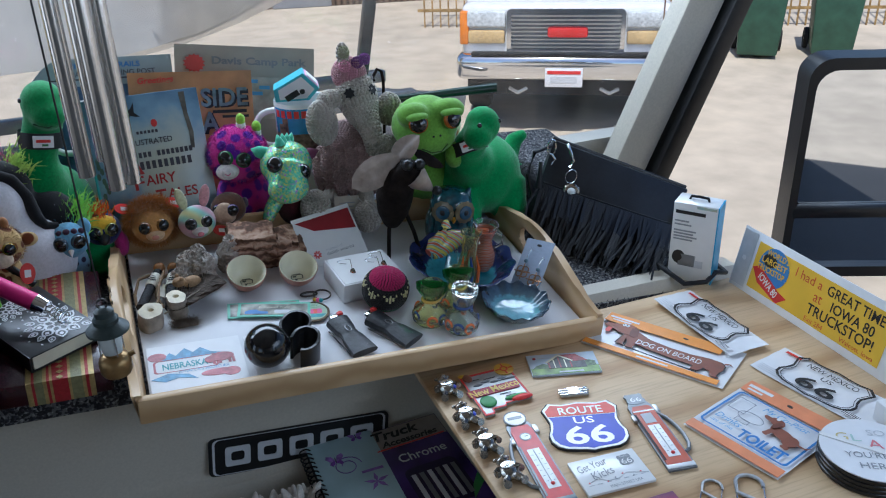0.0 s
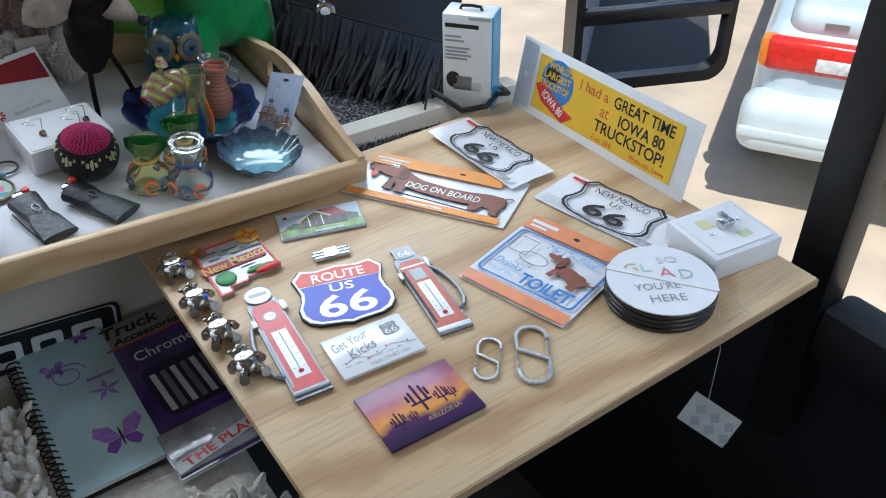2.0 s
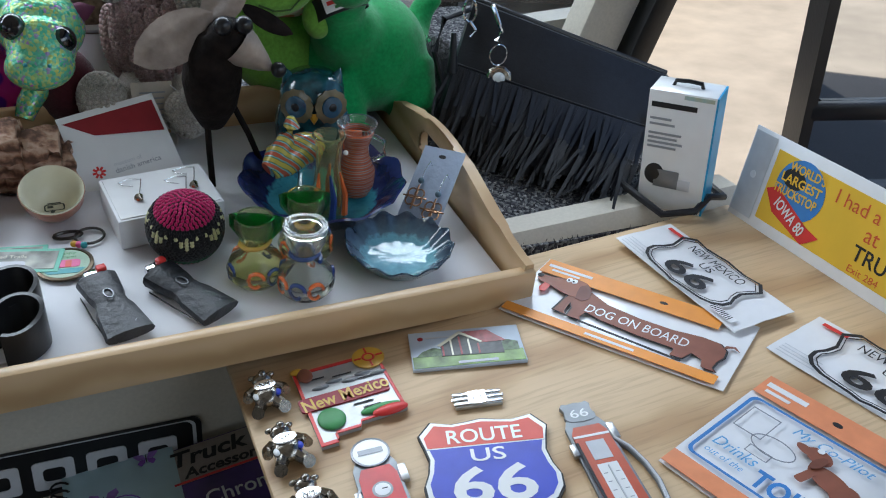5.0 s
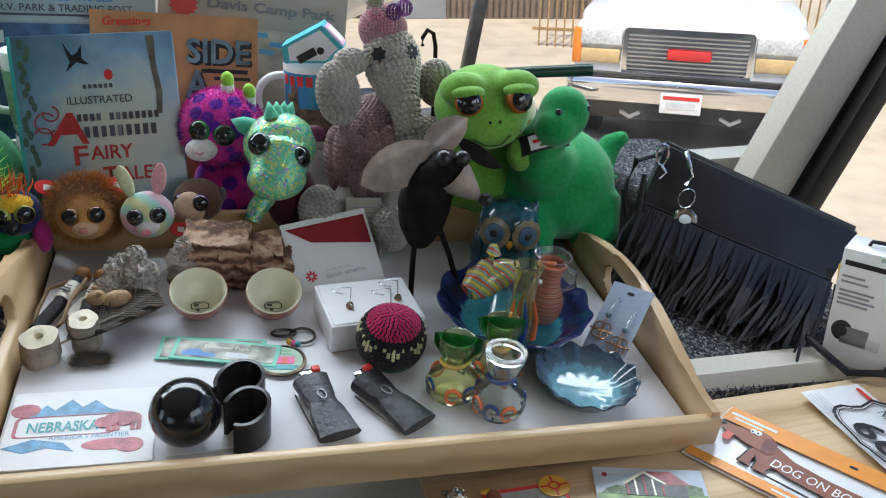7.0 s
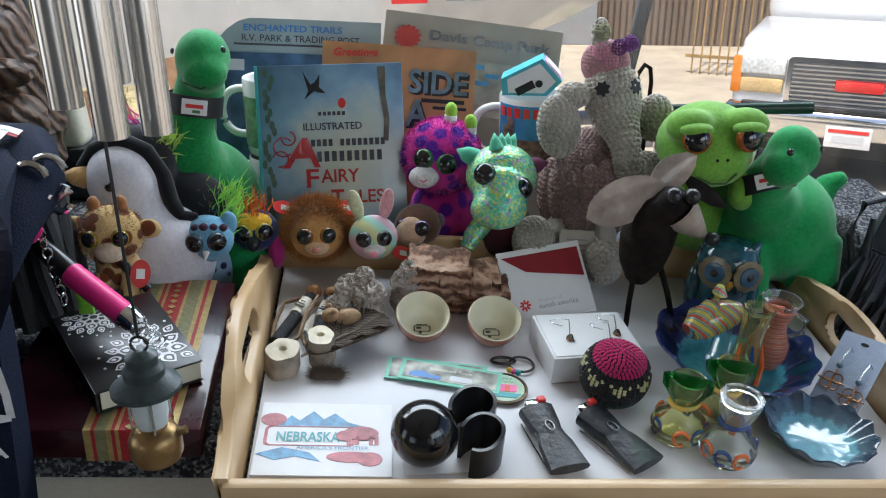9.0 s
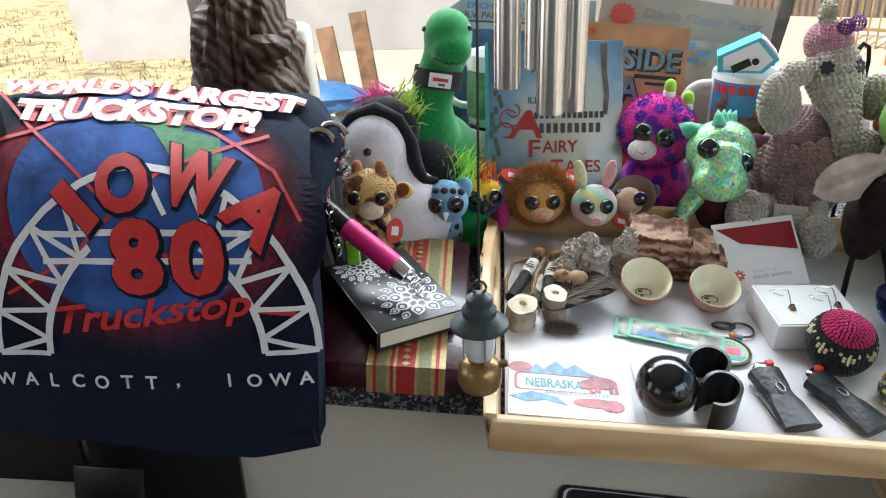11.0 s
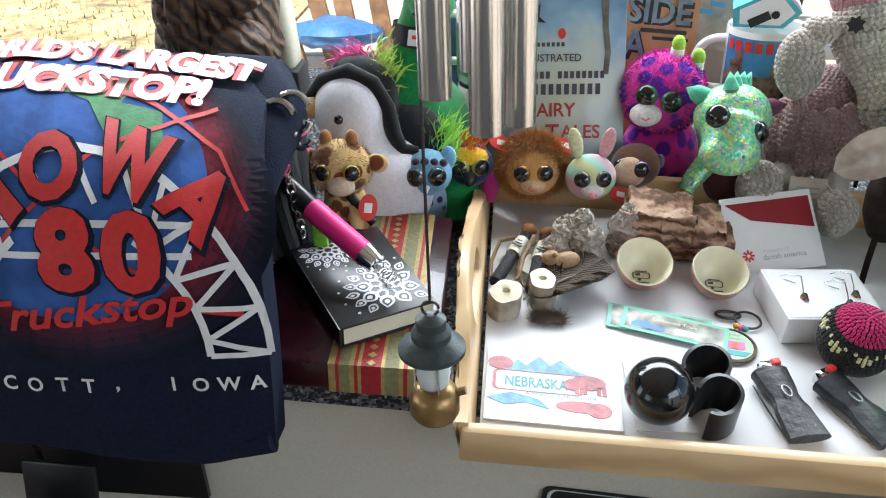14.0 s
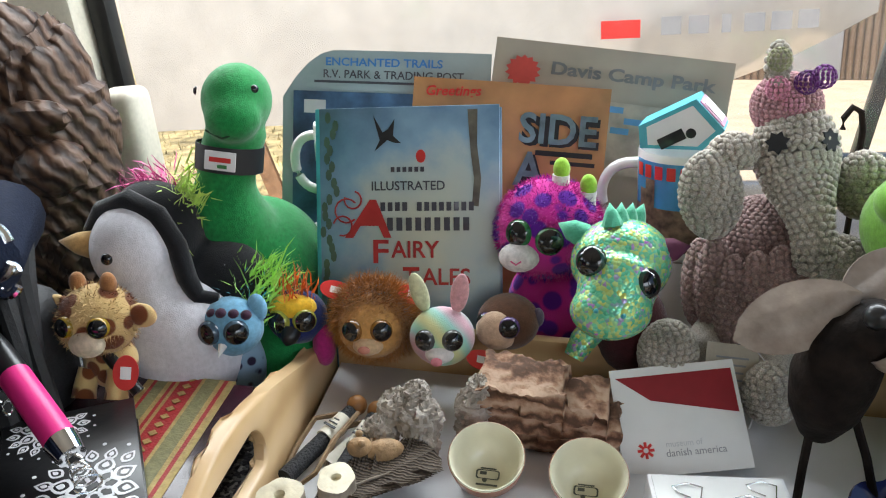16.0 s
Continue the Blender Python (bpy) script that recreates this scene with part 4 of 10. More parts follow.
flat("yellow_print", rect(-0.022, 0.006, -0.008, 0.022), 0.0295, M("pale yellow print", (0.7, 0.66, 0.35), 0.5), o)
flat("yellow_print", rect(0.004, -0.022, 0.02, -0.012), 0.0295, M("pale lime print", (0.62, 0.66, 0.4), 0.5), o)

# yellow truck-stop bumper sticker standing against the window side
o = thing("truckstop_sign", "yellow truck-stop bumper sticker leaning upright in its sleeve", "sticker", Matrix.Translation((0.975, 0.775, 0.0)) @ pose(0, 0, 0, 78, 0, -90))
SGW, SGH = 0.31, 0.098
part("sleeve", box(SGW, SGH, 0.0012, (0, SGH / 2, 0), 0.0003), SLEEVE, o)
flat("yellow_ground", rect(-0.118, 0.012, 0.132, SGH - 0.012), 0.001, YELLOW, o)
flat("header", rect(-0.153, 0.006, -0.124, SGH - 0.004), 0.001, LIGHTGREY, o)
flat("hang_hole", oval(-0.139, 0.05, 0.004, n=12), 0.0014, WHITE, o)
flat("globe", oval(-0.078, 0.058, 0.03), 0.0014, MIDBLUE, o)
flat("globe_land", oval(-0.088, 0.066, 0.014, 0.01), 0.0017, BLACK, o)
flat("red_sign", [(-0.116, 0.045), (-0.104, 0.052), (-0.056, 0.03), (-0.038, 0.026), (-0.055, 0.012), (-0.1, 0.026)], 0.0018, RED, o)
for k, s in enumerate(("WORLD'S", "LARGEST", "TRUCKSTOP")):
    words(s, -0.075 - 0.003 * k, 0.078 - 0.013 * k, 0.0095, YELLOW, o, 0.0021, 0.045 + 0.005 * k, 0, bold=0.02)
words("IOWA 80", -0.078, 0.031, 0.012, GLOSSWHITE, o, 0.0022, 0.044, -22, bold=0.02)
HAND = M("red marker print", (0.62, 0.1, 0.03), 0.45, bump=0)
words("I had a", -0.012, 0.073, 0.0135, HAND, o, 0.0014, 0.05)
words("GREAT TIME", 0.072, 0.073, 0.015, BLACK, o, 0.0014, 0.098, bold=0.012)
words("at", 0.012, 0.053, 0.012, HAND, o, 0.0014, 0.015)
words("IOWA 80", 0.074, 0.053, 0.015, BLACK, o, 0.0014, 0.074, bold=0.012)
words("TRUCKSTOP!", 0.058, 0.0345, 0.0155, BLACK, o, 0.0014, 0.116, bold=0.012)
words("Exit 284", 0.018, 0.0185, 0.007, HAND, o, 0.0014, 0.034)
words("Walcott, Iowa", 0.094, 0.0185, 0.0075, HAND, o, 0.0014, 0.058)

# charger box
o = thing("charger_box", "white and blue car charger box with a black hang tab", "box", pose(0.934, 0.972, 0.0, 0, 0, -52))
part("carton", box(0.068, 0.042, 0.132, (0, 0, 0.066), 0.0012), GLOSSWHITE, o)
part("side_panel", box(0.002, 0.041, 0.131, (0.0346, 0, 0.066)), M("bright cyan card", (0.02, 0.33, 0.62), 0.3, bump=0), o)
flat_front = pose(0, -0.0213, 0, 90, 0, 0)
part("hang_tab", tube([(-0.015, 0, 0.131), (-0.013, 0, 0.137), (0.0, 0, 0.138), (0.013, 0, 0.137), (0.015, 0, 0.131)], 0.0022, 6), BLACKPLASTIC, o)
part("spectrum", box(0.03, 0.0006, 0.004, (0.017, -0.0213, 0.128)), M("rainbow bar", (0.75, 0.5, 0.15), 0.4, col2=(0.2, 0.5, 0.6), scale=60), o)
for k, (w0, zq) in enumerate(((0.046, 0.117), (0.022, 0.102), (0.026, 0.096), (0.034, 0.086), (0.03, 0.081), (0.036, 0.076), (0.03, 0.071))):
    part("print_bar", box(w0, 0.0006, 0.0055 if k == 0 else 0.0024, (-0.03 + w0 / 2, -0.0213, zq)), BLACK if k == 0 else GREY, o, smooth=False)
part("picture_plug", box(0.026, 0.0008, 0.02, (-0.006, -0.0214, 0.036), 0.0003, pose(0, 0, 0, 0, 0, 0)), GUN, o)
part("picture_head", ball(0.011, (-0.019, -0.0205, 0.04), (1, 0.14, 1.15)), BLACKPLASTIC, o)
part("picture_tip", box(0.013, 0.0008, 0.012, (0.013, -0.0214, 0.032), 0.0002), LIGHTGREY, o)

# tag on a string below the shelf
o = thing("string_tag", "small paper price tag hanging on a string under the shelf edge", "tag", pose(0.832, 0.434, -0.098, 60, 0, -38))
part("paper", prism([(-0.030, -0.0035), (0.0165, -0.0335), (0.035, -0.0055), (-0.012, 0.0245)], 0, 0.0006), M("grey paper", (0.4, 0.4, 0.38), 0.7), o)
part("string", tube([(0.0, 0.014, 0.0006), (0.006, 0.07, 0.012), (0.0, 0.118, 0.02)], 0.0004, 4), LIGHTGREY, o)
for k in range(6):
    part("print_mark", box(0.009, 0.009, 0.0008, (-0.012 + 0.0145 * (k // 2) + 0.005 * (k % 2), -0.002 - 0.009 * (k // 2) + 0.012 * (k % 2) - 0.004, 0.0004)), GREY, o, smooth=False)

# ---- the serving tray ----
TX, TY = 0.395, 1.08
tray = thing("serving_tray", "pine serving tray with a white bottom and cut-out handles", "tray", tray_pose(TX, TY))
part("bottom", box(0.6, 0.368, 0.006, (0, -0.0085, -0.004), 0.001), WHITEBOARD, tray, "white laminated tray bottom")


def side_board(x, high, lean=0.0, mid=0.0):
    """A handle end: low at its ends, arched over the hand hole; its top leans out by lean."""
    bm = bmesh.new()
    top = []
    for k in range(29):
        y = -0.2 + 0.387 * k / 28
        u = min(1, abs(y - mid) / ((y > mid) * (0.187 - mid) + (y <= mid) * (0.2 + mid)) * 1.04)
        top.append((y, 0.026 + (high - 0.026) * (0.5 + 0.5 * math.cos(math.pi * u)) ** 0.85))
    outer = [(-0.2, -0.012)] + top + [(0.187, -0.012)]
    hole = rect(mid - 0.048, high - 0.05, mid + 0.048, high - 0.019, 0.0154, 6)
    t = 0.012
    rings = []
    for xx in (x - t / 2, x + t / 2):
        o = [bm.verts.new((xx + lean * max(0, z) / high, y, z)) for y, z in outer]
        h = [bm.verts.new((xx + lean * max(0, z) / high, y, z)) for y, z in hole]
        es = [bm.edges.new((o[i], o[(i + 1) % len(o)])) for i in range(len(o))] + [bm.edges.new((h[i], h[(i + 1) % len(h)])) for i in range(len(h))]
        bmesh.ops.triangle_fill(bm, use_beauty=True, edges=es)
        rings.append((o, h))
    rim_edges = []
    for a, b in zip(rings[0], rings[1]):
        for i in range(len(a)):
            f = bm.faces.new((a[i], a[(i + 1) % len(a)], b[(i + 1) % len(b)], b[i]))
            rim_edges += [e for e in f.edges if {e.verts[0], e.verts[1]} in ({a[i], a[(i + 1) % len(a)]}, {b[i], b[(i + 1) % len(b)]})]
    bmesh.ops.bevel(bm, geom=list(set(rim_edges)), offset=0.0028, segments=2, affect="EDGES", profile=0.5)
    return bm


part("handle_end", side_board(-0.309, 0.068, -0.016, -0.03), TRAYWOOD, tray)
part("handle_end", side_board(0.309, 0.06), TRAYWOOD, tray)
part("front_rail", box(0.63, 0.012, 0.036, (0, -0.2, 0.004), 0.003), TRAYWOOD, tray)
part("back_rail", box(0.605, 0.011, 0.055, (0, 0.18, 0.016), 0.003), TRAYWOOD, tray)

# ---- things in the tray ----
# state souvenir card
o = thing("state_card", "white souvenir card printed with a Nebraska emblem", "card", tray_pose(0.157, 0.955, -1) @ Matrix.Diagonal((1.2, 1.2, 1, 1)))
part("card", box(0.0975, 0.0775, 0.0012, (0, 0, 0.0008)), WHITE, o)
INKRED, INKBLUE = M("faded red ink", (0.42, 0.12, 0.14), 0.4, var=0.3, scale=150), M("faded blue ink", (0.12, 0.3, 0.48), 0.4, var=0.3, scale=150)
flat("mountain_print", [(-0.036, 0.012), (-0.026, 0.024), (-0.02, 0.018), (-0.01, 0.029), (-0.002, 0.02), (0.006, 0.027), (0.016, 0.017), (0.03, 0.012)], 0.0015, INKBLUE, o)
flat("scroll_end", oval(-0.039, 0.019, 0.0095, 0.007), 0.0016, INKRED, o)
part("scroll", band_of(rect(-0.044, -0.009, 0.022, 0.012, 0.004), scaled(rect(-0.044, -0.009, 0.022, 0.012, 0.004), 0.93), 0.0015, 0.0003), INKRED, o, smooth=False)
words("NEBRASKA", -0.012, 0.0005, 0.0105, TEAL, o, 0.0017, 0.046, bold=0.02)
words("AMERICA'S FRONTIER", 0.006, -0.011, 0.004, INKBLUE, o, 0.0017, 0.052)
flat("bison_body", oval(0.026, 0.005, 0.013, 0.0075), 0.0018, INKRED, o)
flat("bison_head", oval(0.014, 0.002, 0.006, 0.0055), 0.0019, INKRED, o)
for x in (0.016, 0.022, 0.032, 0.036):
    flat("bison_leg", rect(x, -0.007, x + 0.003, 0.002), 0.0018, INKRED, o)
flat("river", [(-0.048, -0.018), (-0.03, -0.011), (-0.01, -0.016), (-0.002, -0.025), (-0.02, -0.02), (-0.034, -0.024)], 0.0015, INKBLUE, o)
flat("scroll_tail", oval(0.02, -0.02, 0.018, 0.0055), 0.0015, INKRED, o)
flat("scroll_tail", oval(0.033, -0.022, 0.009, 0.007), 0.0016, INKRED, o)
o = solid("blank_card", box(0.07, 0.085, 0.0012, (0, 0, 0.001)), WHITE, "blank white card under a black ball", "card", tray_pose(0.258, 0.955, 3))

# black ball with two curled leather cuffs
o = thing("black_ball", "glossy black rubber ball resting against two cuffs", "ball", tray_pose(0.241, 0.929, 0, 0.0016) @ Matrix.Scale(0.86, 4))
part("shell", ball(0.0335, (0, 0, 0.0335), (1, 1, 0.97), 36, 20), M("glossy black rubber", (0.008, 0.008, 0.009), 0.14, var=0.05, bump=0.02, coat=0.3), o)


def cuff(x, y, r, h, a0, a1, label):
    bm = bmesh.new()
    n, t = 22, 0.0017
    ring = []
    for k in range(n):
        a = radians(a0 + (a1 - a0) * k / (n - 1))
        rr = r * (1 + 0.12 * math.sin(2.0 * a))
        ring.append([bm.verts.new(((rr + s) * math.cos(a), (rr + s) * math.sin(a), z)) for s, z in ((-t, 0), (t, 0), (t, h + 0.004 * math.sin(a)), (-t, h + 0.004 * math.sin(a)))])
    for a, b in zip(ring, ring[1:]):
        for k in range(4):
            bm.faces.new((a[k], b[k], b[(k + 1) % 4], a[(k + 1) % 4]))
    bm.faces.new(ring[0])
    bm.faces.new(ring[-1][::-1])
    o = thing("leather_cuff", label, "cuff", tray_pose(x, y, 0, 0.0016), "leather cuffs")
    part("band", bm, BLACKPLASTIC, o)
    part("snap", lathe([(0, 0.0015), (0.002, 0.0012), (0.0028, 0), (0, 0)], 12, pose(r * 0.98, 0.0, h * 0.75, 0, 80, 0)), STEEL, o)


cuff(0.289, 0.926, 0.0185, 0.034, -120, 165, "curled black leather cuff with a snap button")
cuff(0.285, 0.962, 0.02, 0.034, -100, 200, "curled black leather cuff standing on edge")


# leather lighter holders
def holster(x, y, turn, label):
    o = thing("lighter_holder", label, "lighter holder", tray_pose(x, y, turn), "lighter holders")
    b = bmesh.new()
    rows = []
    for k in range(11):
        u = k / 10
        w = 0.0145 + 0.004 * abs(u - 0.35) * 2 - (0.002 if 0.3 < u < 0.6 else 0)
        hgt = 0.018 - 0.008 * u
        ring = [b.verts.new((w * math.cos(a), 0.037 - 0.074 * u, hgt / 2 + 0.001 + hgt / 2 * math.copysign(abs(math.sin(a)) ** 0.7, math.sin(a)))) for a in np.linspace(0, 2 * math.pi, 14, endpoint=False)]
        rows.append(ring)
    for p, q in zip(rows, rows[1:]):
        for j in range(14):
            b.faces.new((p[j], p[(j + 1) % 14], q[(j + 1) % 14], q[j]))
    b.faces.new(rows[0])
    b.faces.new(rows[-1][::-1])
    part("sleeve", b, M("worn black leather", (0.03, 0.032, 0.036), 0.4, var=0.35, scale=90, bump=0.25, bscale=200), o)
    part("lighter_hood", box(0.018, 0.012, 0.014, (0, 0.04, 0.011), 0.003), CHROME, o)
    part("lighter_button", box(0.008, 0.007, 0.006, (0.006, 0.041, 0.018), 0.0015), RED, o)
    part("edge_wire", tube([(-0.017, 0.03, 0.003), (-0.0175, 0.0, 0.003), (-0.0165, -0.03, 0.002), (-0.01, -0.037, 0.002)], 0.0007, 5), STEEL, o)
    part("tooled_mark", band_of(oval(0.004, -0.024, 0.006, n=14), oval(0.004, -0.024, 0.0048, n=14), 0.0105, 0.001), GUN, o, smooth=False)
    part("tooled_mark", band_of(oval(0.0, 0.008, 0.004, 0.007, 14), oval(0.0, 0.008, 0.003, 0.006, 14), 0.0165, 0.001), GUN, o, smooth=False)


holster(0.357, 0.949, 14, "black tooled leather lighter holder with a steel lighter")
holster(0.417, 0.95, 32, "black tooled leather lighter holder with a red-topped lighter")

# crocheted ball: magenta cap, dark sides, cream stitches
o = thing("crochet_ball", "crocheted footbag in magenta, black, green and cream", "footbag", tray_pose(0.427, 1.014, 0, -0.001))


def stitched(r, lo, hi, rows, turns=0.0, size=0.0042):
    """Rows of small knitted stitches on part of a ball."""
    bm = bmesh.new()
    for k in range(rows):
        t = radians(lo + (hi - lo) * (k + 0.5) / rows)
        n = max(3, int(2 * math.pi * r * math.sin(t) / (size * 0.95)))
        for j in range(n):
            a = 2 * math.pi * (j + 0.5 * (k % 2)) / n
            m = Matrix.Translation((r * math.sin(t) * math.cos(a), r * math.sin(t) * math.sin(a), r * math.cos(t))) @ Euler((0, t, a)).to_matrix().to_4x4() @ pose(0, 0, 0, 0, 0, 25 if j % 2 else -25)
            ball(size * 0.5, (0, 0, 0), (1.05, 0.8, 0.5), 6, 4, m=m, bm=bm)
    return bm


R = 0.033
up = Matrix.Translation((0, 0, R))
YARN_M, YARN_K, YARN_G, YARN_C = (plush(*a, scale=500, bump=0.4, bscale=1200) for a in (("magenta yarn", (0.5, 0.015, 0.12)), ("black yarn", (0.012, 0.012, 0.014)), ("dark green yarn", (0.02, 0.1, 0.045)), ("cream yarn", (0.62, 0.6, 0.33))))
part("core", ball(R * 0.985, (0, 0, R), (1, 1, 0.97)), YARN_K, o)
for lo, hi, rows, mt, nm in ((0, 52, 9, YARN_M, "cap"), (52, 68, 3, YARN_K, "band"), (80, 112, 6, YARN_K, "band"), (112, 130, 3, YARN_G, "band"), (130, 175, 7, YARN_M, "base")):
    b = stitched(R * (0.985 if nm == "cap" else 1.0), lo, hi, rows)
    part(nm, merge(b, up @ pose(0, 0, 0, 12, 0, 0)), mt, o)
b, g = bmesh.new(), bmesh.new()
for j in range(44):
    for k in range(4):
        t, a = radians(66 + 5.2 * k), 2 * math.pi * j / 44
        lit = (j % 6) in ((1, 2, 3) if k in (1, 2) else (2,)) or (k == 0 and j % 6 in (0, 4))
        m = up @ pose(0, 0, 0, 12, 0, 0) @ Matrix.Translation((R * math.sin(t) * math.cos(a), R * math.sin(t) * math.sin(a), R * math.cos(t))) @ Euler((0, t, a)).to_matrix().to_4x4()
        ball(0.0022, (0, 0, 0), (1.05, 0.9, 0.6), 6, 4, m=m, bm=b if lit else g)
part("cream_stitches", b, YARN_C, o)
part("dark_stitches", g, YARN_K, o)


# glass pipes
CLEAR = glassy("clear glass", (0.95, 0.97, 0.9))
GREENGLASS = glassy("bottle green glass", (0.03, 0.4, 0.08))
AMBER = glassy("pale yellow glass", (0.98, 0.95, 0.6))
SWIRL_O, SWIRL_B, SWIRL_T = M("orange glass swirl", (0.75, 0.16, 0.04), 0.1, bump=0, coat=0.5), M("blue glass swirl", (0.03, 0.06, 0.22), 0.1, bump=0, coat=0.5), M("amber glass swirl", (0.6, 0.36, 0.08), 0.1, bump=0, coat=0.5)


def swirl(parent, x, y, z, r, turn, mat, big=1.0):
    pts = []
    for k in range(16):
        a = k / 15 * 1.75 * math.pi
        q = 0.0055 * big * (1 - 0.35 * k / 15)
        u, v = q * math.cos(a), q * math.sin(a) * (1 if k < 9 else 1.25)
        th = radians(turn) + u / r
        pts.append((x + r * math.cos(th), y + r * math.sin(th), z + v))
    part("swirl", tube(pts, 0.0013 * big, 6), mat, parent)


def glass_pipe(x, y, turn, bowl, label, lean=0, k=1.0, cap_turn=0):
    o = thing("glass_pipe", label, "glass pipe", tray_pose(x, y, turn) @ Matrix.Diagonal((1.14, 1.14, 1.28, 1)), "glass pipes")
    out = [(0.0, 0.0), (0.017, 0.0), (0.0215, 0.005), (0.0225, 0.011), (0.019, 0.018), (0.012, 0.023), (0.0085, 0.028), (0.011, 0.033), (0.0145, 0.04), (0.0155, 0.046), (0.0145, 0.05)]
    inn = [(0.0125, 0.05), (0.0125, 0.044), (0.009, 0.037), (0.0055, 0.03), (0.0065, 0.025), (0.0135, 0.018), (0.0195, 0.011), (0.016, 0.0035), (0.0, 0.0025)]
    part("body", lathe([(r * k, z * k) for r, z in out + inn], 28), CLEAR if bowl is CLEAR else AMBER, o)
    if bowl is not CLEAR:
        b = lathe([(0.0, 0.0), (0.012, 0.002), (0.0195, 0.01), (0.0205, 0.018), (0.018, 0.019), (0.016, 0.011), (0.008, 0.005), (0.0, 0.004)], 24, pose(0.0, 0.0, 0.03, -20, 28, cap_turn))
        part("bowl", b, GREENGLASS, o, "thick bottle green glass bowl")
    else:
        part("rim", lathe([(0.0125, 0.049), (0.0165, 0.049), (0.0165, 0.053), (0.0125, 0.053), (0.0125, 0.049)], 24), CLEAR, o)
    for j, a in enumerate((-125, -85, -45, 30, 100, 170)):
        swirl(o, 0, 0, 0.011, 0.0205, a, (SWIRL_O, SWIRL_B)[j % 2], 1.15)
    part("twist", tube([(0.0112 * math.cos(a), 0.0112 * math.sin(a), 0.026 + 0.0012 * a) for a in np.linspace(0, 6.2, 24)], 0.0018, 6), SWIRL_B if bowl is CLEAR else SWIRL_T, o)
    return o


glass_pipe(0.477, 0.965, 20, GREENGLASS, "squat glass pipe with a green bowl and swirls", cap_turn=10)
glass_pipe(0.513, 0.937, -40, CLEAR, "squat clear glass pipe with orange and blue swirls")
glass_pipe(0.528, 0.988, 100, GREENGLASS, "squat glass pipe with a green bowl tipped sideways", cap_turn=-60)


# wavy glazed dishes
def glaze(name, edge, floor, dark):
    m = M(name, edge, 0.12, var=0.2, bump=0.05, coat=0.6)
    n, l, p = nodes_of(m)
    tc, sep, ln = n.new("ShaderNodeTexCoord"), n.new("ShaderNodeSeparateXYZ"), n.new("ShaderNodeTexNoise")
    l.new(tc.outputs["Object"], sep.inputs[0])
    ln.inputs["Scale"].default_value, ln.inputs["Detail"].default_value = 120, 6
    l.new(tc.outputs["Object"], ln.inputs["Vector"])
    add = n.new("ShaderNodeMath")
    add.operation = "MULTIPLY_ADD"
    add.inputs[1].default_value = 0.012
    l.new(ln.outputs["Fac"], add.inputs[0])
    l.new(sep.outputs["Z"], add.inputs[2])
    mr = n.new("ShaderNodeMapRange")
    mr.inputs["From Min"].default_value, mr.inputs["From Max"].default_value = 0.008, 0.036
    l.new(add.outputs[0], mr.inputs["Value"])
    r = ramp_of(m, [(0.0, floor), (0.18, [c * 1.5 for c in floor]), (0.3, edge), (0.7, dark), (0.95, edge)])
    l.new(mr.outputs["Result"], r.inputs["Fac"])
    l.new(r.outputs["Color"], p.inputs["Base Color"])
    return m


def wavy_dish(x, y, rad, h, waves, mat, label, turn=0):
    prof = [(0, 0.0), (rad * 0.55, 0.0), (rad * 0.66, 0.002), (rad * 0.95, h * 0.86), (rad, h), (rad * 0.985, h * 1.06), (rad * 0.93, h * 0.98), (rad * 0.64, 0.007), (rad * 0.5, 0.005), (0, 0.0045)]
    amp = [0, 0, 0.0, 0.8, 1, 1, 0.9, 0.15, 0, 0]
    wave = lambda k, a: (1 + 0.022 * amp[k] * math.sin(waves * a) + 0.02 * amp[k] * math.sin(3 * a + 1), 0.0026 * amp[k] * math.sin(waves * a + 0.6))
    o = thing("glazed_dish", label, "dish", tray_pose(x, y, turn), "glazed dishes")
    part("bowl", lathe(prof, 96, wave=wave), mat, o)
    return o


wavy_dish(0.606, 0.953, 0.05, 0.021, 13, glaze("pale blue glaze", (0.1, 0.16, 0.2), (0.13, 0.29, 0.34), (0.03, 0.045, 0.075)), "small wavy-edged dish in pale blue glaze")
wavy_dish(0.569, 1.068, 0.082, 0.03, 11, glaze("cobalt glaze", (0.02, 0.03, 0.12), (0.05, 0.24, 0.3), (0.008, 0.009, 0.04)), "wide wavy-edged dish in dark cobalt glaze with turquoise pool")

# striped glass figures lying and standing in the big dish
STR_Y = bands(M("yellow and teal striped glass", (0.5, 0.5, 0.2), 0.08, bump=0, coat=0.6), 48, [(0.25, (0.6, 0.5, 0.1)), (0.4, (0.04, 0.04, 0.05)), (0.5, (0.2, 0.46, 0.42)), (0.75, (0.25, 0.5, 0.45)), (0.85, (0.55, 0.12, 0.06))], "DIAGONAL", 1.5)
STR_O = bands(M("orange banded glass", (0.5, 0.2, 0.1), 0.08, bump=0, coat=0.6), 62, [(0.2, (0.4, 0.1, 0.05)), (0.4, (0.06, 0.05, 0.06)), (0.55, (0.35, 0.4, 0.36)), (0.9, (0.45, 0.12, 0.06))], "Z", 0.8)
o = thing("glass_figure", "yellow and teal striped blown glass figure", "glass figure", tray_pose(0.545, 1.072, 0, 0.006) @ Matrix.Scale(1.3, 4), "glass figures")
part("body", tube([(-0.022, -0.004, 0.03), (-0.014, 0.0, 0.035), (0.0, 0.003, 0.04), (0.012, 0.005, 0.043), (0.02, 0.006, 0.046)], [0.008, 0.014, 0.0135, 0.011, 0.006], 14), STR_Y, o)
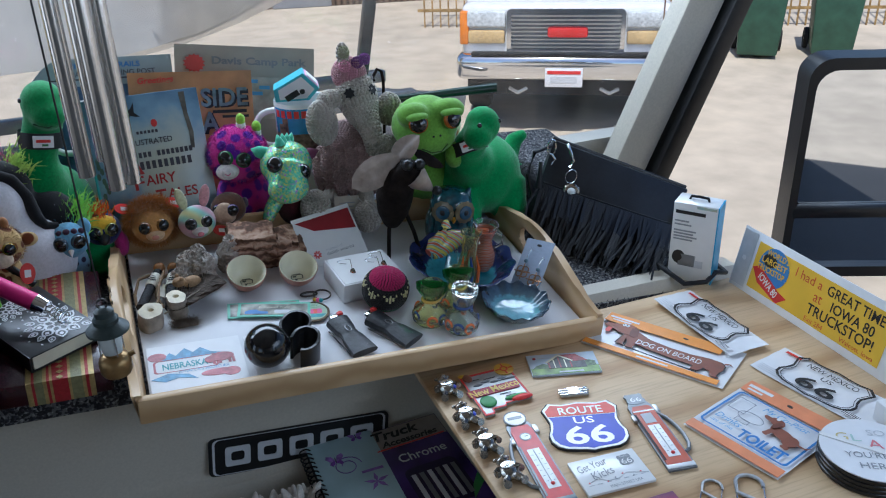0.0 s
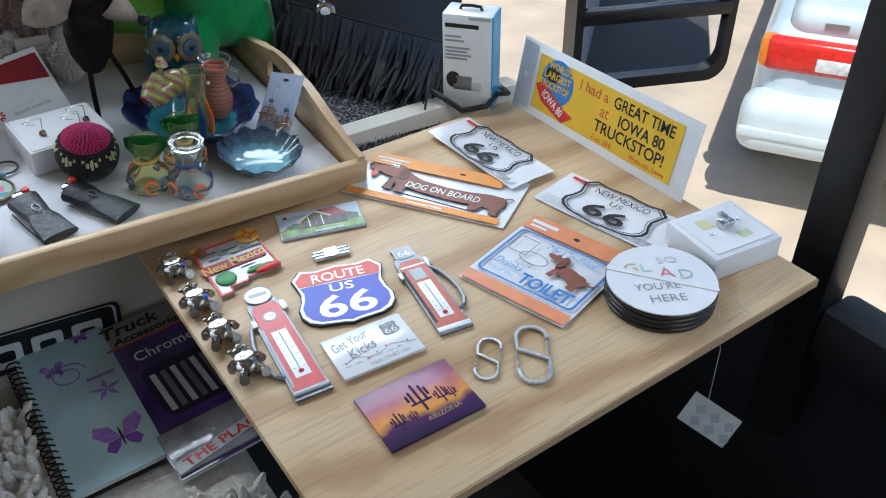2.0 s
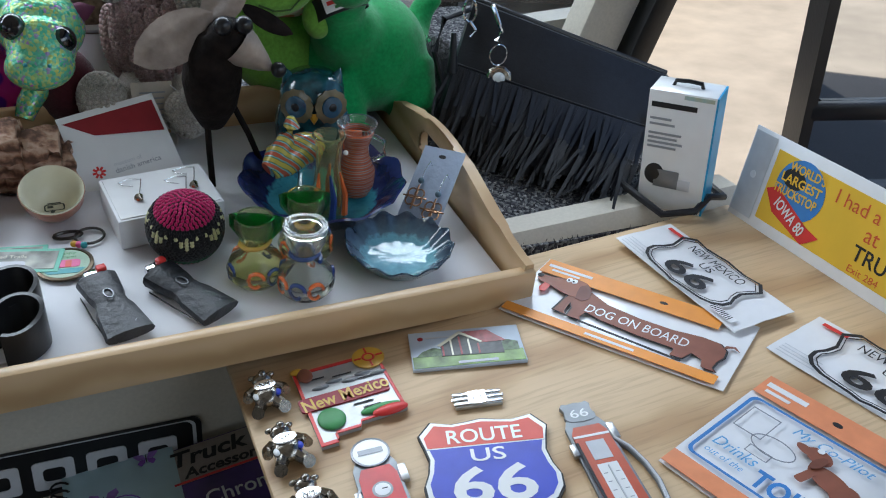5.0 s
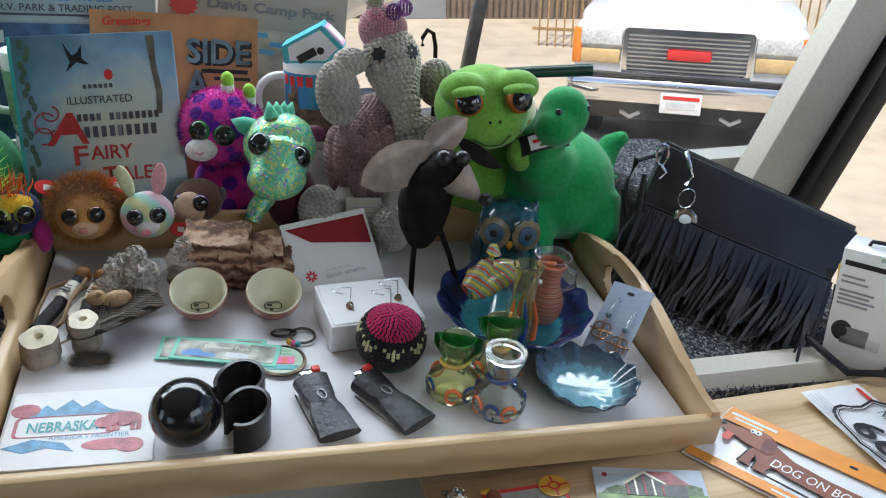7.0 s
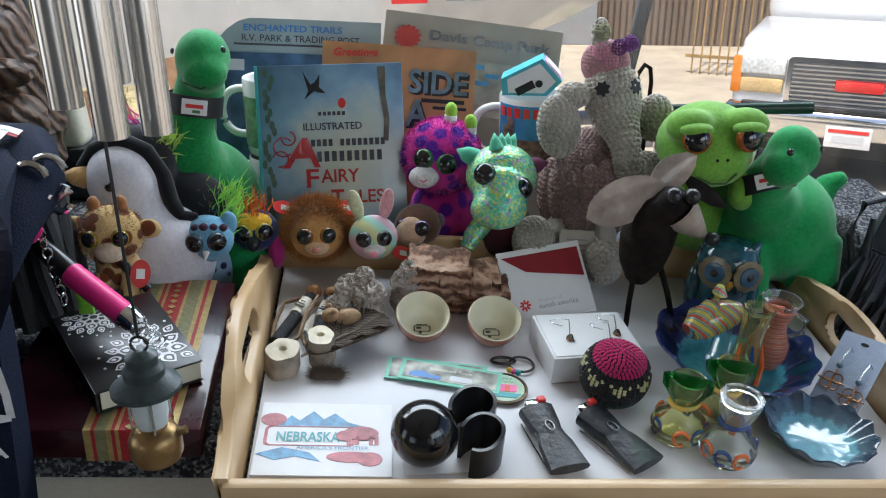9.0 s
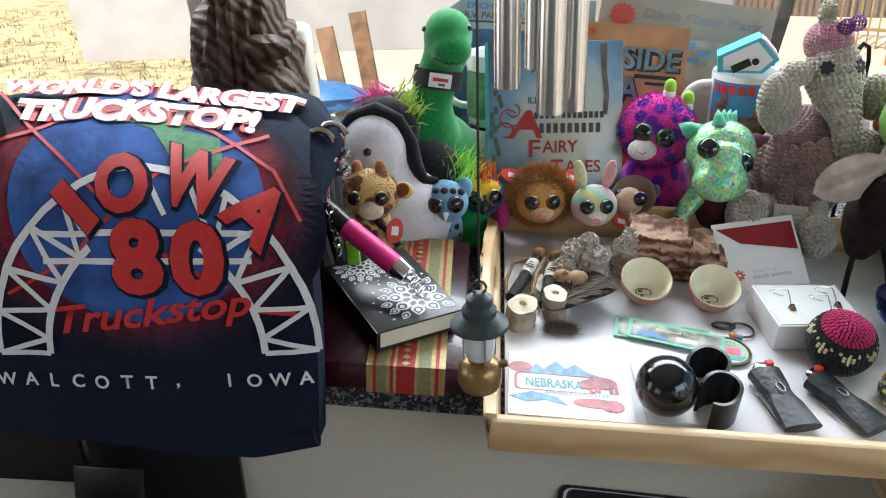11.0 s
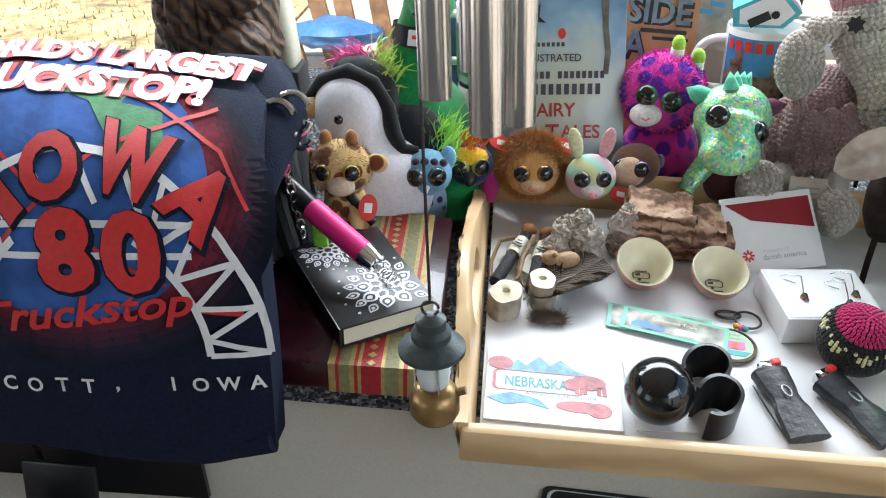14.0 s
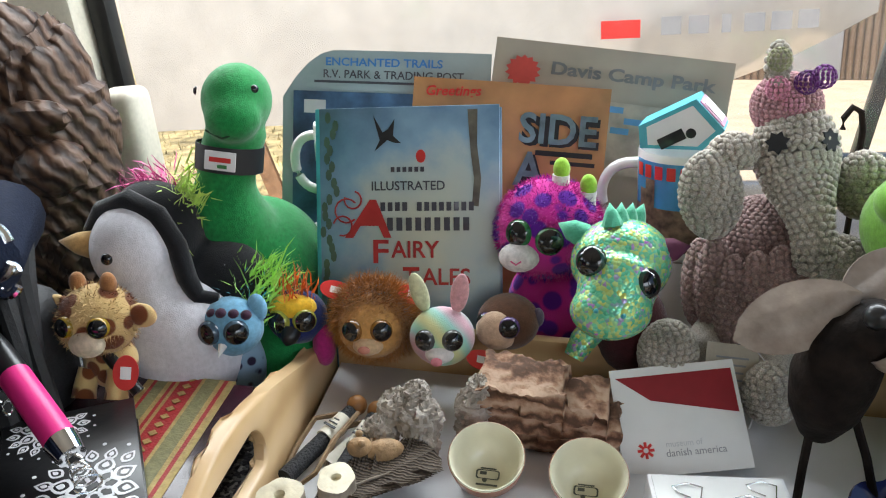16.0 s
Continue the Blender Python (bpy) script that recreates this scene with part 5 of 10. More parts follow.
part("neck", tube([(-0.014, -0.002, 0.042), (-0.007, 0.0, 0.055), (-0.004, 0.0, 0.063), (-0.005, 0.0, 0.07)], [0.009, 0.006, 0.0062, 0.003], 12), STR_Y, o)
part("foot", tube([(0.008, 0.0, 0.0), (0.008, 0.001, 0.034)], [0.009, 0.006], 10), CLEAR, o)
o = thing("glass_figure", "tall clear glass figure with orange and blue flames", "glass figure", tray_pose(0.566, 1.04, 0, 0.004) @ Matrix.Scale(1.22, 4), "glass figures")
part("body", lathe([(0, 0), (0.014, 0.001), (0.0135, 0.02), (0.0095, 0.045), (0.0105, 0.066), (0.013, 0.072), (0.0115, 0.073), (0.0085, 0.064), (0.0075, 0.045), (0.011, 0.02), (0.01, 0.004), (0, 0.004)], 22), AMBER, o)
for j, mt in enumerate((SWIRL_O, SWIRL_B, SWIRL_O, SWIRL_T, SWIRL_O)):
    a = radians(-150 + 55 * j)
    part("flame", tube([(0.0135 * math.cos(a), 0.0135 * math.sin(a), 0.004), (0.0135 * math.cos(a + 0.1), 0.0135 * math.sin(a + 0.1), 0.022), (0.0098 * math.cos(a - 0.1), 0.0098 * math.sin(a - 0.1), 0.042)], [0.0032, 0.0028, 0.0008], 6), mt, o)
o = thing("glass_figure", "orange banded glass jug figure with a clear handle", "glass figure", tray_pose(0.603, 1.066, -20, 0.008) @ Matrix.Scale(1.0, 4), "glass figures")
part("body", lathe([(0, 0), (0.015, 0.002), (0.02, 0.014), (0.0195, 0.03), (0.013, 0.044), (0.012, 0.054), (0.017, 0.07), (0.0155, 0.071), (0.010, 0.054), (0.011, 0.043), (0, 0.04)], 24), STR_O, o)
part("handle", tube([(0.016, 0, 0.066), (0.027, 0, 0.06), (0.028, 0, 0.046), (0.015, 0, 0.038)], 0.0026, 8), CLEAR, o)
part("lip", lathe([(0.014, 0.069), (0.018, 0.074), (0.02, 0.079), (0.0185, 0.079), (0.0155, 0.073)], 22), CLEAR, o)
part("panel", box(0.018, 0.002, 0.02, (-0.004, -0.0135, 0.058), 0.0008, pose(0, 0, 0, -14, 0, 0)), SWIRL_O, o)
part("dot", ball(0.0026, (-0.01, -0.0155, 0.054)), GLOSSWHITE, o)

# glazed owl
OWLGLAZE = M("mottled teal glaze", (0.01, 0.05, 0.09), 0.12, var=0.7, scale=70, bump=0.06, coat=0.5, col2=(0.03, 0.14, 0.18))
o = thing("ceramic_owl", "teal glazed ceramic owl with large ringed eyes", "owl ornament", tray_pose(0.588, 1.167, -14))
part("body", lathe([(0, 0), (0.024, 0.0), (0.032, 0.014), (0.035, 0.034), (0.032, 0.054), (0.0345, 0.068), (0.033, 0.084), (0.024, 0.095), (0.0, 0.1)], 28), OWLGLAZE, o)
for s in (-1, 1):
    part("ear_tuft", lathe([(0.0085, 0), (0.005, 0.008), (0, 0.016)], 10, pose(s * 0.024, 0.0, 0.088, 0, s * 18, 0)), OWLGLAZE, o)
    eye = pose(s * 0.0165, -0.0295, 0.073, 82, 0, s * 24)
    part("eye_ring", lathe([(0, 0.0), (0.0175, 0.0), (0.018, 0.003), (0.0125, 0.0045), (0.0, 0.004)], 30, eye, wave=lambda k, a: (1 + (0.05 * math.sin(11 * a) if k in (1, 2) else 0), 0)), M("ochre glaze", (0.17, 0.14, 0.08), 0.2, var=0.3, bump=0.03, coat=0.5), o)
    part("iris", lathe([(0.0, 0.004), (0.0115, 0.004), (0.011, 0.0062), (0, 0.0075)], 22, eye), M("slate blue glaze", (0.03, 0.09, 0.15), 0.12, bump=0, coat=0.6), o)
    part("pupil", ball(0.005, (0, 0, 0.0058), (1, 1, 0.5), m=eye), BLACKPLASTIC, o)
    part("wing", ball(0.026, (s * 0.031, -0.002, 0.036), (0.35, 0.75, 1.05)), OWLGLAZE, o)
part("beak", lathe([(0.0055, 0), (0.004, 0.006), (0, 0.012)], 10, pose(0, -0.033, 0.066, 160, 0, 0)), GOLD, o)

# earrings on a card
o = thing("earring_card", "pale blue earring card with two bronze filigree earrings", "earrings", Matrix.Translation((0.664, 1.012, 0.057)) @ pose(0, 0, 0, 40, 0, -52))
part("card", box(0.046, 0.09, 0.0008, (0, 0, 0)), M("pale blue card", (0.38, 0.45, 0.58), 0.5, var=0.06), o)
flat("hang_hole", oval(0.0, 0.036, 0.0042, 0.002, 12), 0.0006, BLACK, o)
BRONZE = M("antique copper", (0.3, 0.17, 0.1), 0.3, 1.0, var=0.3, scale=200, bump=0.1)
for x, y in ((-0.011, -0.012), (0.012, -0.022)):
    part("hook", tube([(x, y + 0.012, 0.001), (x, y + 0.028, 0.004), (x + 0.002, y + 0.04, 0.003), (x + 0.005, y + 0.036, 0.002)], 0.0006, 5), STEEL, o)
    part("bead", ball(0.0032, (x, y + 0.018, 0.003), u=10, v=8), M("slate bead", (0.1, 0.16, 0.2), 0.2), o)
    bm = bmesh.new()
    for q in range(4):
        a = radians(45 + 90 * q)
        tube([(x + 0.0055 * math.cos(a) + 0.005 * math.cos(b2), y + 0.0055 * math.sin(a) + 0.005 * math.sin(b2), 0.003) for b2 in np.linspace(0, 6.28, 12, endpoint=False)], 0.0009, 5, bm=bm, closed=True)
        tube([(x, y, 0.003), (x + 0.013 * math.cos(a - 0.78), y + 0.013 * math.sin(a - 0.78), 0.003)], 0.0009, 5, bm=bm)
    part("filigree", bm, BRONZE, o)

# open jewellery box
o = thing("earring_box", "open white gift box showing silver earrings on card", "box", tray_pose(0.4165, 1.082, 7))
part("base", box(0.096, 0.078, 0.03, (0, 0, 0.015), 0.0015), WHITE, o)
part("inner_card", box(0.09, 0.072, 0.0008, (0, 0, 0.0304)), GLOSSWHITE, o)
for x, y in ((-0.022, -0.008), (0.018, -0.018), (0.03, -0.004)):
    part("hoop", tube([(x + 0.0, y + 0.022 + 0.0, 0.0315), (x - 0.008, y + 0.026, 0.032), (x - 0.011, y + 0.032, 0.032), (x, y + 0.036, 0.032), (x + 0.01, y + 0.032, 0.032), (x + 0.004, y + 0.012, 0.032), (x, y + 0.002, 0.032)], 0.0005, 5), STEEL, o)
    part("drop", lathe([(0.0006, 0.008), (0.0045, 0.0), (0.0, -0.0005)], 12, pose(x, y, 0.032, 80, 0, 10)), PEWTER, o)
    part("stone", ball(0.0024, (x, y - 0.004, 0.0325), (1.4, 0.8, 0.6), 10, 6), M("amber stone", (0.35, 0.06, 0.02), 0.15), o)

# museum card
o = thing("museum_card", "white museum card with a red triangle, leaning back", "card", Matrix.Translation((0.4015, 1.153, dash_z(0.4, 1.153) + 0.0135)) @ pose(0, 0, 0, 48, -4, 9))
part("card", box(0.098, 0.085, 0.002, (0, 0.0425, 0)), GLOSSWHITE, o)
flat("red_field", [(-0.045, 0.078), (0.046, 0.078), (0.046, 0.043), (-0.02, 0.058)], 0.0012, DARKRED, o)
for k in range(8):
    a = radians(45 * k)
    part("emblem", box(0.0022, 0.0045, 0.0003, (0, 0.0042, 0.0013), m=pose(-0.03, 0.02, 0, 0, 0, 45 * k)), RED, o, smooth=False)
words("museum of", 0.0, 0.0235, 0.005, LIGHTGREY, o, 0.0012, 0.028)
words("danish america", 0.008, 0.0165, 0.0055, GREY, o, 0.0012, 0.046)

# petrified wood
PETRI = M("petrified wood", (0.3, 0.17, 0.11), 0.8, var=0.5, scale=60, bump=0.8, bscale=150)
bands(PETRI, 24, [(0.0, (0.1, 0.05, 0.03)), (0.35, (0.27, 0.14, 0.085)), (0.7, (0.4, 0.24, 0.155)), (1.0, (0.5, 0.34, 0.24))], "Z", 4.0, 0.5, 6.0, 3.5)
o = thing("petrified_log", "rough chunk of brown petrified wood", "rock", tray_pose(0.292, 1.178, -2))
bm = bmesh.new()
NX, NA = 60, 52
rows = []
for i in range(NX + 1):
    x = -0.056 + 0.112 * i / NX
    ring = []
    for j in range(NA):
        a = 2 * math.pi * j / NA
        q = (abs(math.cos(a)) ** 7 + abs(math.sin(a)) ** 7) ** (-1 / 7)
        y, z = 0.024 * q * math.cos(a), 0.031 * q * math.sin(a) + 0.031
        # layered ledges along the grain, and a stepped top
        ledge = 0.0045 * math.copysign(1, math.sin(z * 420 + 3 * noise.noise((x * 14, z * 50, 1.0)))) * (0.4 + noise.noise((x * 30, z * 160, 4.0)))
        rag = 0.005 * noise.noise((x * 45, y * 60, z * 200)) + 0.002 * noise.noise((x * 180, y * 150, z * 400))
        drop = 0.012 * (x > 0.012 + 0.006 * noise.noise((y * 80, 2, 2))) + 0.01 * (x > 0.046) + 0.01 * max(0, -x - 0.045) * 10
        top = z > 0.035
        ends = 0.006 * noise.noise((y * 90, z * 90, float(i > 3)))
        ring.append(bm.verts.new((x + (ends if i in (0, NX) else 0), (y + (ledge + rag) * (1 if y > 0 else 1)), max(0.0, z + (rag * 1.4 - drop if top else rag * 0.4)))))
    rows.append(ring)
for a, b in zip(rows, rows[1:]):
    for j in range(NA):
        bm.faces.new((a[j], a[(j + 1) % NA], b[(j + 1) % NA], b[j]))
bm.faces.new(rows[0])
bm.faces.new(rows[-1][::-1])
part("stone", bm, PETRI, o, sharp=50)


# little bowls
TERRA = M("terracotta glaze", (0.42, 0.16, 0.1), 0.3, var=0.15, scale=80, bump=0.06, coat=0.2)
INK = M("dark stamp ink", (0.07, 0.075, 0.06), 0.4, bump=0)


def pinch_bowl(x, y, turn):
    o = thing("pinch_bowl", "tiny bowl, cream inside and terracotta outside, with a stamp", "bowl", tray_pose(x, y, 0, 0.0) @ pose(0, 0, 0.004, 24, 0, 0) @ pose(0, 0, 0, 0, 0, turn), "pinch bowls")
    part("outside", lathe([(0, 0), (0.012, 0.0), (0.02, 0.006), (0.0265, 0.018), (0.0285, 0.03), (0.0275, 0.031)], 36), TERRA, o)
    part("inside", lathe([(0.0282, 0.0302), (0.0272, 0.0318), (0.0258, 0.03), (0.0235, 0.018), (0.017, 0.008), (0.010, 0.0045), (0, 0.004)], 36), CREAM, o, "cream glazed inside")
    st = pose(0, -0.004, 0.0052, -4, 0, -turn)
    part("stamp", band_of(rect(-0.009, -0.003, 0.009, 0.0045, 0.002), scaled(rect(-0.009, -0.003, 0.009, 0.0045, 0.002), 0.86), 0.0012, 0.0004, st), INK, o, smooth=False)
    part("stamp_window", prism(rect(-0.006, 0.0005, -0.001, 0.003), 0.0012, 0.0004, st), INK, o, smooth=False)
    part("stamp_wheel", prism(oval(-0.002, -0.004, 0.0018, n=10), 0.0012, 0.0004, st), INK, o, smooth=False)
    part("stamp_line", prism(rect(-0.008, -0.0085, 0.008, -0.0072), 0.0014, 0.0004, st), INK, o, smooth=False)
    part("stamp_line", prism(rect(-0.006, 0.0052, 0.006, 0.0062), 0.0012, 0.0004, st), INK, o, smooth=False)


pinch_bowl(0.25, 1.122, 10)
pinch_bowl(0.324, 1.117, -8)

# mint-edged cards with keyring and badge
PHOTO = M("landscape photo print", (0.25, 0.22, 0.12), 0.3, var=0.8, scale=60, bump=0, col2=(0.5, 0.5, 0.42), big=30)
MINT = M("mint green card", (0.15, 0.5, 0.36), 0.4, var=0.06)
o = thing("park_card", "mint-edged souvenir card with a park photo", "card", tray_pose(0.262, 1.052, -9), "park cards")
part("card", box(0.1, 0.036, 0.0012, (0, 0, 0.001)), MINT, o)
flat("photo", rect(-0.046, -0.015, 0.046, 0.015), 0.0017, PHOTO, o)
o = thing("park_card", "mint-edged souvenir card with a photo of old cars", "card", tray_pose(0.275, 1.044, -14, 0.0022), "park cards")
part("card", box(0.1, 0.034, 0.0012, (0, 0, 0.001)), MINT, o)
flat("photo", rect(-0.046, -0.013, 0.046, 0.013), 0.0017, PHOTO, o)
words("Enchanted Trails", 0.0, 0.005, 0.0045, CREAM, o, 0.002, 0.042)
flat("car_print", [(-0.04, -0.011), (-0.008, -0.011), (-0.009, -0.006), (-0.02, -0.005), (-0.025, -0.001), (-0.034, -0.002), (-0.04, -0.006)], 0.002, MIDBLUE, o)
flat("trailer_print", rect(0.0, -0.01, 0.022, -0.002, 0.003), 0.002, LIGHTGREY, o)
o = thing("camper_badge", "round bronze-rimmed camper badge with an orange caravan", "badge", tray_pose(0.325, 1.027, -8))
part("rim", lathe([(0, 0), (0.0225, 0), (0.024, 0.0015), (0.024, 0.003), (0.0215, 0.0036), (0.021, 0.0026), (0, 0.0026)], 40) if True else None, M("dark bronze", (0.12, 0.09, 0.06), 0.35, 0.9), o)
flat("face", oval(0, 0, 0.0205, n=36), 0.0027, M("pale green enamel", (0.36, 0.5, 0.36), 0.3), o)
flat("caravan", rect(-0.013, -0.006, 0.013, 0.005, 0.003), 0.0031, PINK, o)
flat("caravan_door", rect(0.001, -0.006, 0.006, 0.003), 0.0035, CORAL, o)
flat("grass", [(-0.018, -0.008), (0.018, -0.008), (0.012, -0.015), (-0.012, -0.015)], 0.0031, TEAL, o)
words("Happy", 0, 0.0145, 0.005, GREENP, o, 0.0031, 0.018)
words("Camper", 0, 0.009, 0.0045, GREENP, o, 0.0031, 0.02)
DKMETAL = M("dark keyring steel", (0.06, 0.055, 0.05), 0.3, 0.9)
o = thing("keyring", "dark metal key ring with a lobster clasp and beads", "keyring", tray_pose(0.335, 1.066, 0))
part("ring", tube([(0.014 + 0.0125 * math.cos(a), 0.0125 * math.sin(a), 0.002) for a in np.linspace(0, 6.283, 26, endpoint=False)], 0.0013, 6, closed=True), DKMETAL, o)
part("clasp", tube([(-0.004 + 0.012 * math.cos(a), 0.006 + 0.0055 * math.sin(a), 0.002) for a in np.linspace(0, 6.283, 18, endpoint=False)], 0.0015, 6, closed=True), DKMETAL, o)
for k, mt in enumerate((GOLD, PINK, TEAL)):
    part("bead", ball(0.0032, (0.0 + 0.004 * k, -0.012 - 0.002 * k, 0.0035), u=10, v=8), mt, o)

# antler whistles, feather, labelled sticks, desert roses
BONE = M("cut antler", (0.62, 0.55, 0.4), 0.5, var=0.15, scale=80, bump=0.15)
BARK = M("weathered antler skin", (0.33, 0.27, 0.21), 0.75, var=0.45, scale=40, bump=0.5, bscale=120)
for x, y, r, h, tilt, tn in ((0.112, 1.052, 0.0155, 0.027, 4, 20), (0.149, 1.07, 0.0145, 0.03, -3, 70)):
    o = thing("antler_slice", "hollow slice of cut antler with a cord hole", "antler piece", tray_pose(x, y, tn) @ pose(0, 0, 0, tilt, 0, 0), "antler slices")
    wob = lambda k, a: (1 + 0.12 * math.sin(2 * a + 1) + 0.05 * math.sin(5 * a), 0.002 * math.sin(a))
    part("skin", lathe([(0, 0), (r * 0.95, 0), (r * 1.04, 0.004), (r, h * 0.6), (r * 0.97, h)], 26, wave=wob), BARK, o)
    part("cut_face", lathe([(r * 0.97, h), (r * 0.5, h + 0.0007), (0.004, h + 0.0006), (0.0035, h - 0.004), (0, h - 0.005)], 26, wave=lambda k, a: wob(k, a) if k < 2 else (1, 0)), BONE, o)
o = thing("feather", "mottled dark brown turkey feather lying in the tray", "feather", tray_pose(0.17, 1.081, 36, 0.007) @ Matrix.Diagonal((0.98, 0.9, 1.6, 1)))
FEATH = bands(M("brown barred feather", (0.1, 0.07, 0.05), 0.8, var=0.5, scale=60, bump=0.1, col2=(0.2, 0.15, 0.11)), 150, [(0.0, (0.035, 0.024, 0.018)), (0.6, (0.06, 0.042, 0.03)), (1.0, (0.12, 0.09, 0.065))], "DIAGONAL", 6.0, 0.4, 3.0, 1.0)
part("quill", tube([(-0.05, 0, 0.006), (0.0, 0.001, 0.009), (0.055, 0.004, 0.007)], [0.001, 0.0008, 0.0003], 6), BARK, o)
rnd = random.Random(3)
bm = bmesh.new()
for s in (-1, 1):
    prev = None
    for k in range(61):
        u = k / 60
        L = (0.014 + 0.013 * math.sin(math.pi * min(1, u * 1.05)) ** 0.6) * (1 - 0.5 * max(0, u - 0.8) / 0.2) * (0.93 if k % 2 else 1.04) * (0.62 if k % 17 == 9 else 1)
        row = []
        for j in range(5):
            w = j / 4
            row.append(bm.verts.new((-0.045 + 0.098 * u + 0.75 * L * w, 0.003 * u + s * L * w, 0.008 + 0.009 * w * w * math.sin(2.6 * u + 0.5) - 0.004 * w + 0.012 * max(0, u - 0.55))))
        if prev:
            for j in range(4):
                bm.faces.new((prev[j], prev[j + 1], row[j + 1], row[j]) if s > 0 else (row[j], row[j + 1], prev[j + 1], prev[j]))
        prev = row
part("vane", bm, FEATH, o, smooth=False)
o = thing("down_tuft", "fluffy grey-brown down tuft in the tray", "feather", tray_pose(0.152, 1.045, 0))
bm = bmesh.new()
for k in range(1500):
    a, e, L = rnd.uniform(0, 6.28), rnd.uniform(0.02, 1.0), rnd.uniform(0.006, 0.017)
    d = Vector((math.cos(a) * math.cos(e), math.sin(a) * math.cos(e) * 0.7, math.sin(e) * 0.7))
    b0 = Vector((rnd.uniform(-0.012, 0.018), rnd.uniform(-0.008, 0.008), 0.001))
    sd = d.cross(Vector((0, 0, 1))).normalized() * 0.00028
    bm.faces.new([bm.verts.new(q) for q in (b0 - sd, b0 + sd, b0 + d * L)])
part("barb", bm, M("grey-brown down", (0.16, 0.12, 0.09), 0.9, var=0.3, bump=0), o, smooth=False)
KRAFT = M("leather thong", (0.22, 0.14, 0.075), 0.7, var=0.25, scale=100, bump=0.3)
TAGP = M("cream paper tag", (0.66, 0.62, 0.52), 0.6, var=0.06)
for x, y, tn in ((0.118, 1.125, 68), (0.146, 1.118, 80)):
    o = thing("craft_stick", "dark wrapped craft stick with a cream paper label and thong", "craft stick", tray_pose(x, y, tn, 0.0), "craft sticks")
    part("stick", tube([(-0.042, 0, 0.009), (0, 0.001, 0.011), (0.04, 0, 0.016)], 0.0068, 10), M("black wrapped cord", (0.015, 0.015, 0.018), 0.7, var=0.3, scale=300, bump=0.6, bscale=500), o)
    part("knob", ball(0.0085, (0.047, 0, 0.0185)), M("turned brown wood", (0.3, 0.13, 0.04), 0.4), o)
    part("label_wrap", tube([(0.006, 0.001, 0.0115), (0.03, 0.0, 0.0145)], 0.0082, 14), TAGP, o)
    bars_m = pose(0.018, 0, 0.0215, 0, -7, 90)
    for q in range(3):
        part("print_bar", box(0.011 - 0.003 * q, 0.0012 + 0.001 * (q == 0), 0.0006, (0, 0.006 - 0.0045 * q, 0), m=bars_m), BLACK, o, smooth=False)
    part("thong", tube([(0.03, 0.006, 0.018), (0.02, 0.022, 0.014), (-0.006, 0.02, 0.004), (-0.03, 0.01, 0.004), (-0.044, -0.012, 0.006), (-0.03, -0.02, 0.014), (0.0, -0.013, 0.02), (0.036, -0.01, 0.022)], 0.0022, 6), KRAFT, o)
    part("paper_flag", box(0.03, 0.02, 0.0007, (0.004, -0.018, 0.014), m=pose(0, 0, 0, 20, 0, 0)), TAGP, o)
ROSE = M("desert rose crystal", (0.4, 0.33, 0.26), 0.85, var=0.3, scale=90, bump=0.6, bscale=200, col2=(0.62, 0.56, 0.5))


def desert_rose(x, y, blobs, label):
    o = thing("desert_rose", label, "crystal", tray_pose(x, y, 0), "desert roses")
    for cx, cy, cz, r in blobs:
        bm = ball(r, (0, 0, 0), u=34, v=24)
        for q in bm.verts:
            d = q.co.normalized()
            e = d * 3.2 + Vector((cx, cy, cz)) * 90
            blade = abs(math.sin(9 * noise.noise(e) + 6 * noise.noise(e * 0.5)))
            q.co = d * r * (0.8 + 0.3 * blade + 0.12 * noise.noise(e * 2.5)) + Vector((cx, cy, cz))
        part("crystal", bm, ROSE, o)


desert_rose(0.185, 1.148, [(-0.022, -0.008, 0.018, 0.014), (-0.01, 0.006, 0.032, 0.016), (0.008, -0.002, 0.03, 0.018), (0.012, -0.012, 0.016, 0.014), (0.004, 0.008, 0.046, 0.011)], "sandy desert rose crystal cluster in the tray")
desert_rose(0.232, 1.165, [(0, 0, 0.014, 0.014), (0.002, 0, 0.034, 0.016), (0.006, 0.002, 0.05, 0.011)], "upright sandy desert rose crystal cluster")
o = thing("bear_figure", "small tan animal figure carved in wood", "figurine", tray_pose(0.172, 1.112, 25))
FIGW = M("tan carved wood", (0.36, 0.22, 0.11), 0.6, var=0.25, scale=120, bump=0.3)
part("body", ball(0.012, (0, 0, 0.022), (1.35, 0.75, 0.9)), FIGW, o)
part("head", ball(0.0085, (-0.018, 0, 0.031), (1.1, 0.9, 0.9)), FIGW, o)
for sx in (-1, 1):
    for sy in (-1, 1):
        part("leg", tube([(sx * 0.01, sy * 0.005, 0.02), (sx * 0.0115, sy * 0.006, 0.001)], [0.0048, 0.0042], 8), FIGW, o)
for s in (-1, 1):
    part("ear", ball(0.003, (-0.017, s * 0.006, 0.0385), u=8, v=6), FIGW, o)

# ---- soft toys and things behind the tray ----
def soft(name, bm, mat, parent, voxel=0.004, smooth=6, label=""):
    """A stuffed shape: its lobes grown together into one skin."""
    ob = part(name, bm, mat, parent, label)
    r = ob.modifiers.new("skin", "REMESH")
    r.mode, r.voxel_size, r.use_smooth_shade = "VOXEL", voxel, True
    s = ob.modifiers.new("even", "SMOOTH")
    s.iterations, s.factor = smooth, 0.5
    return ob


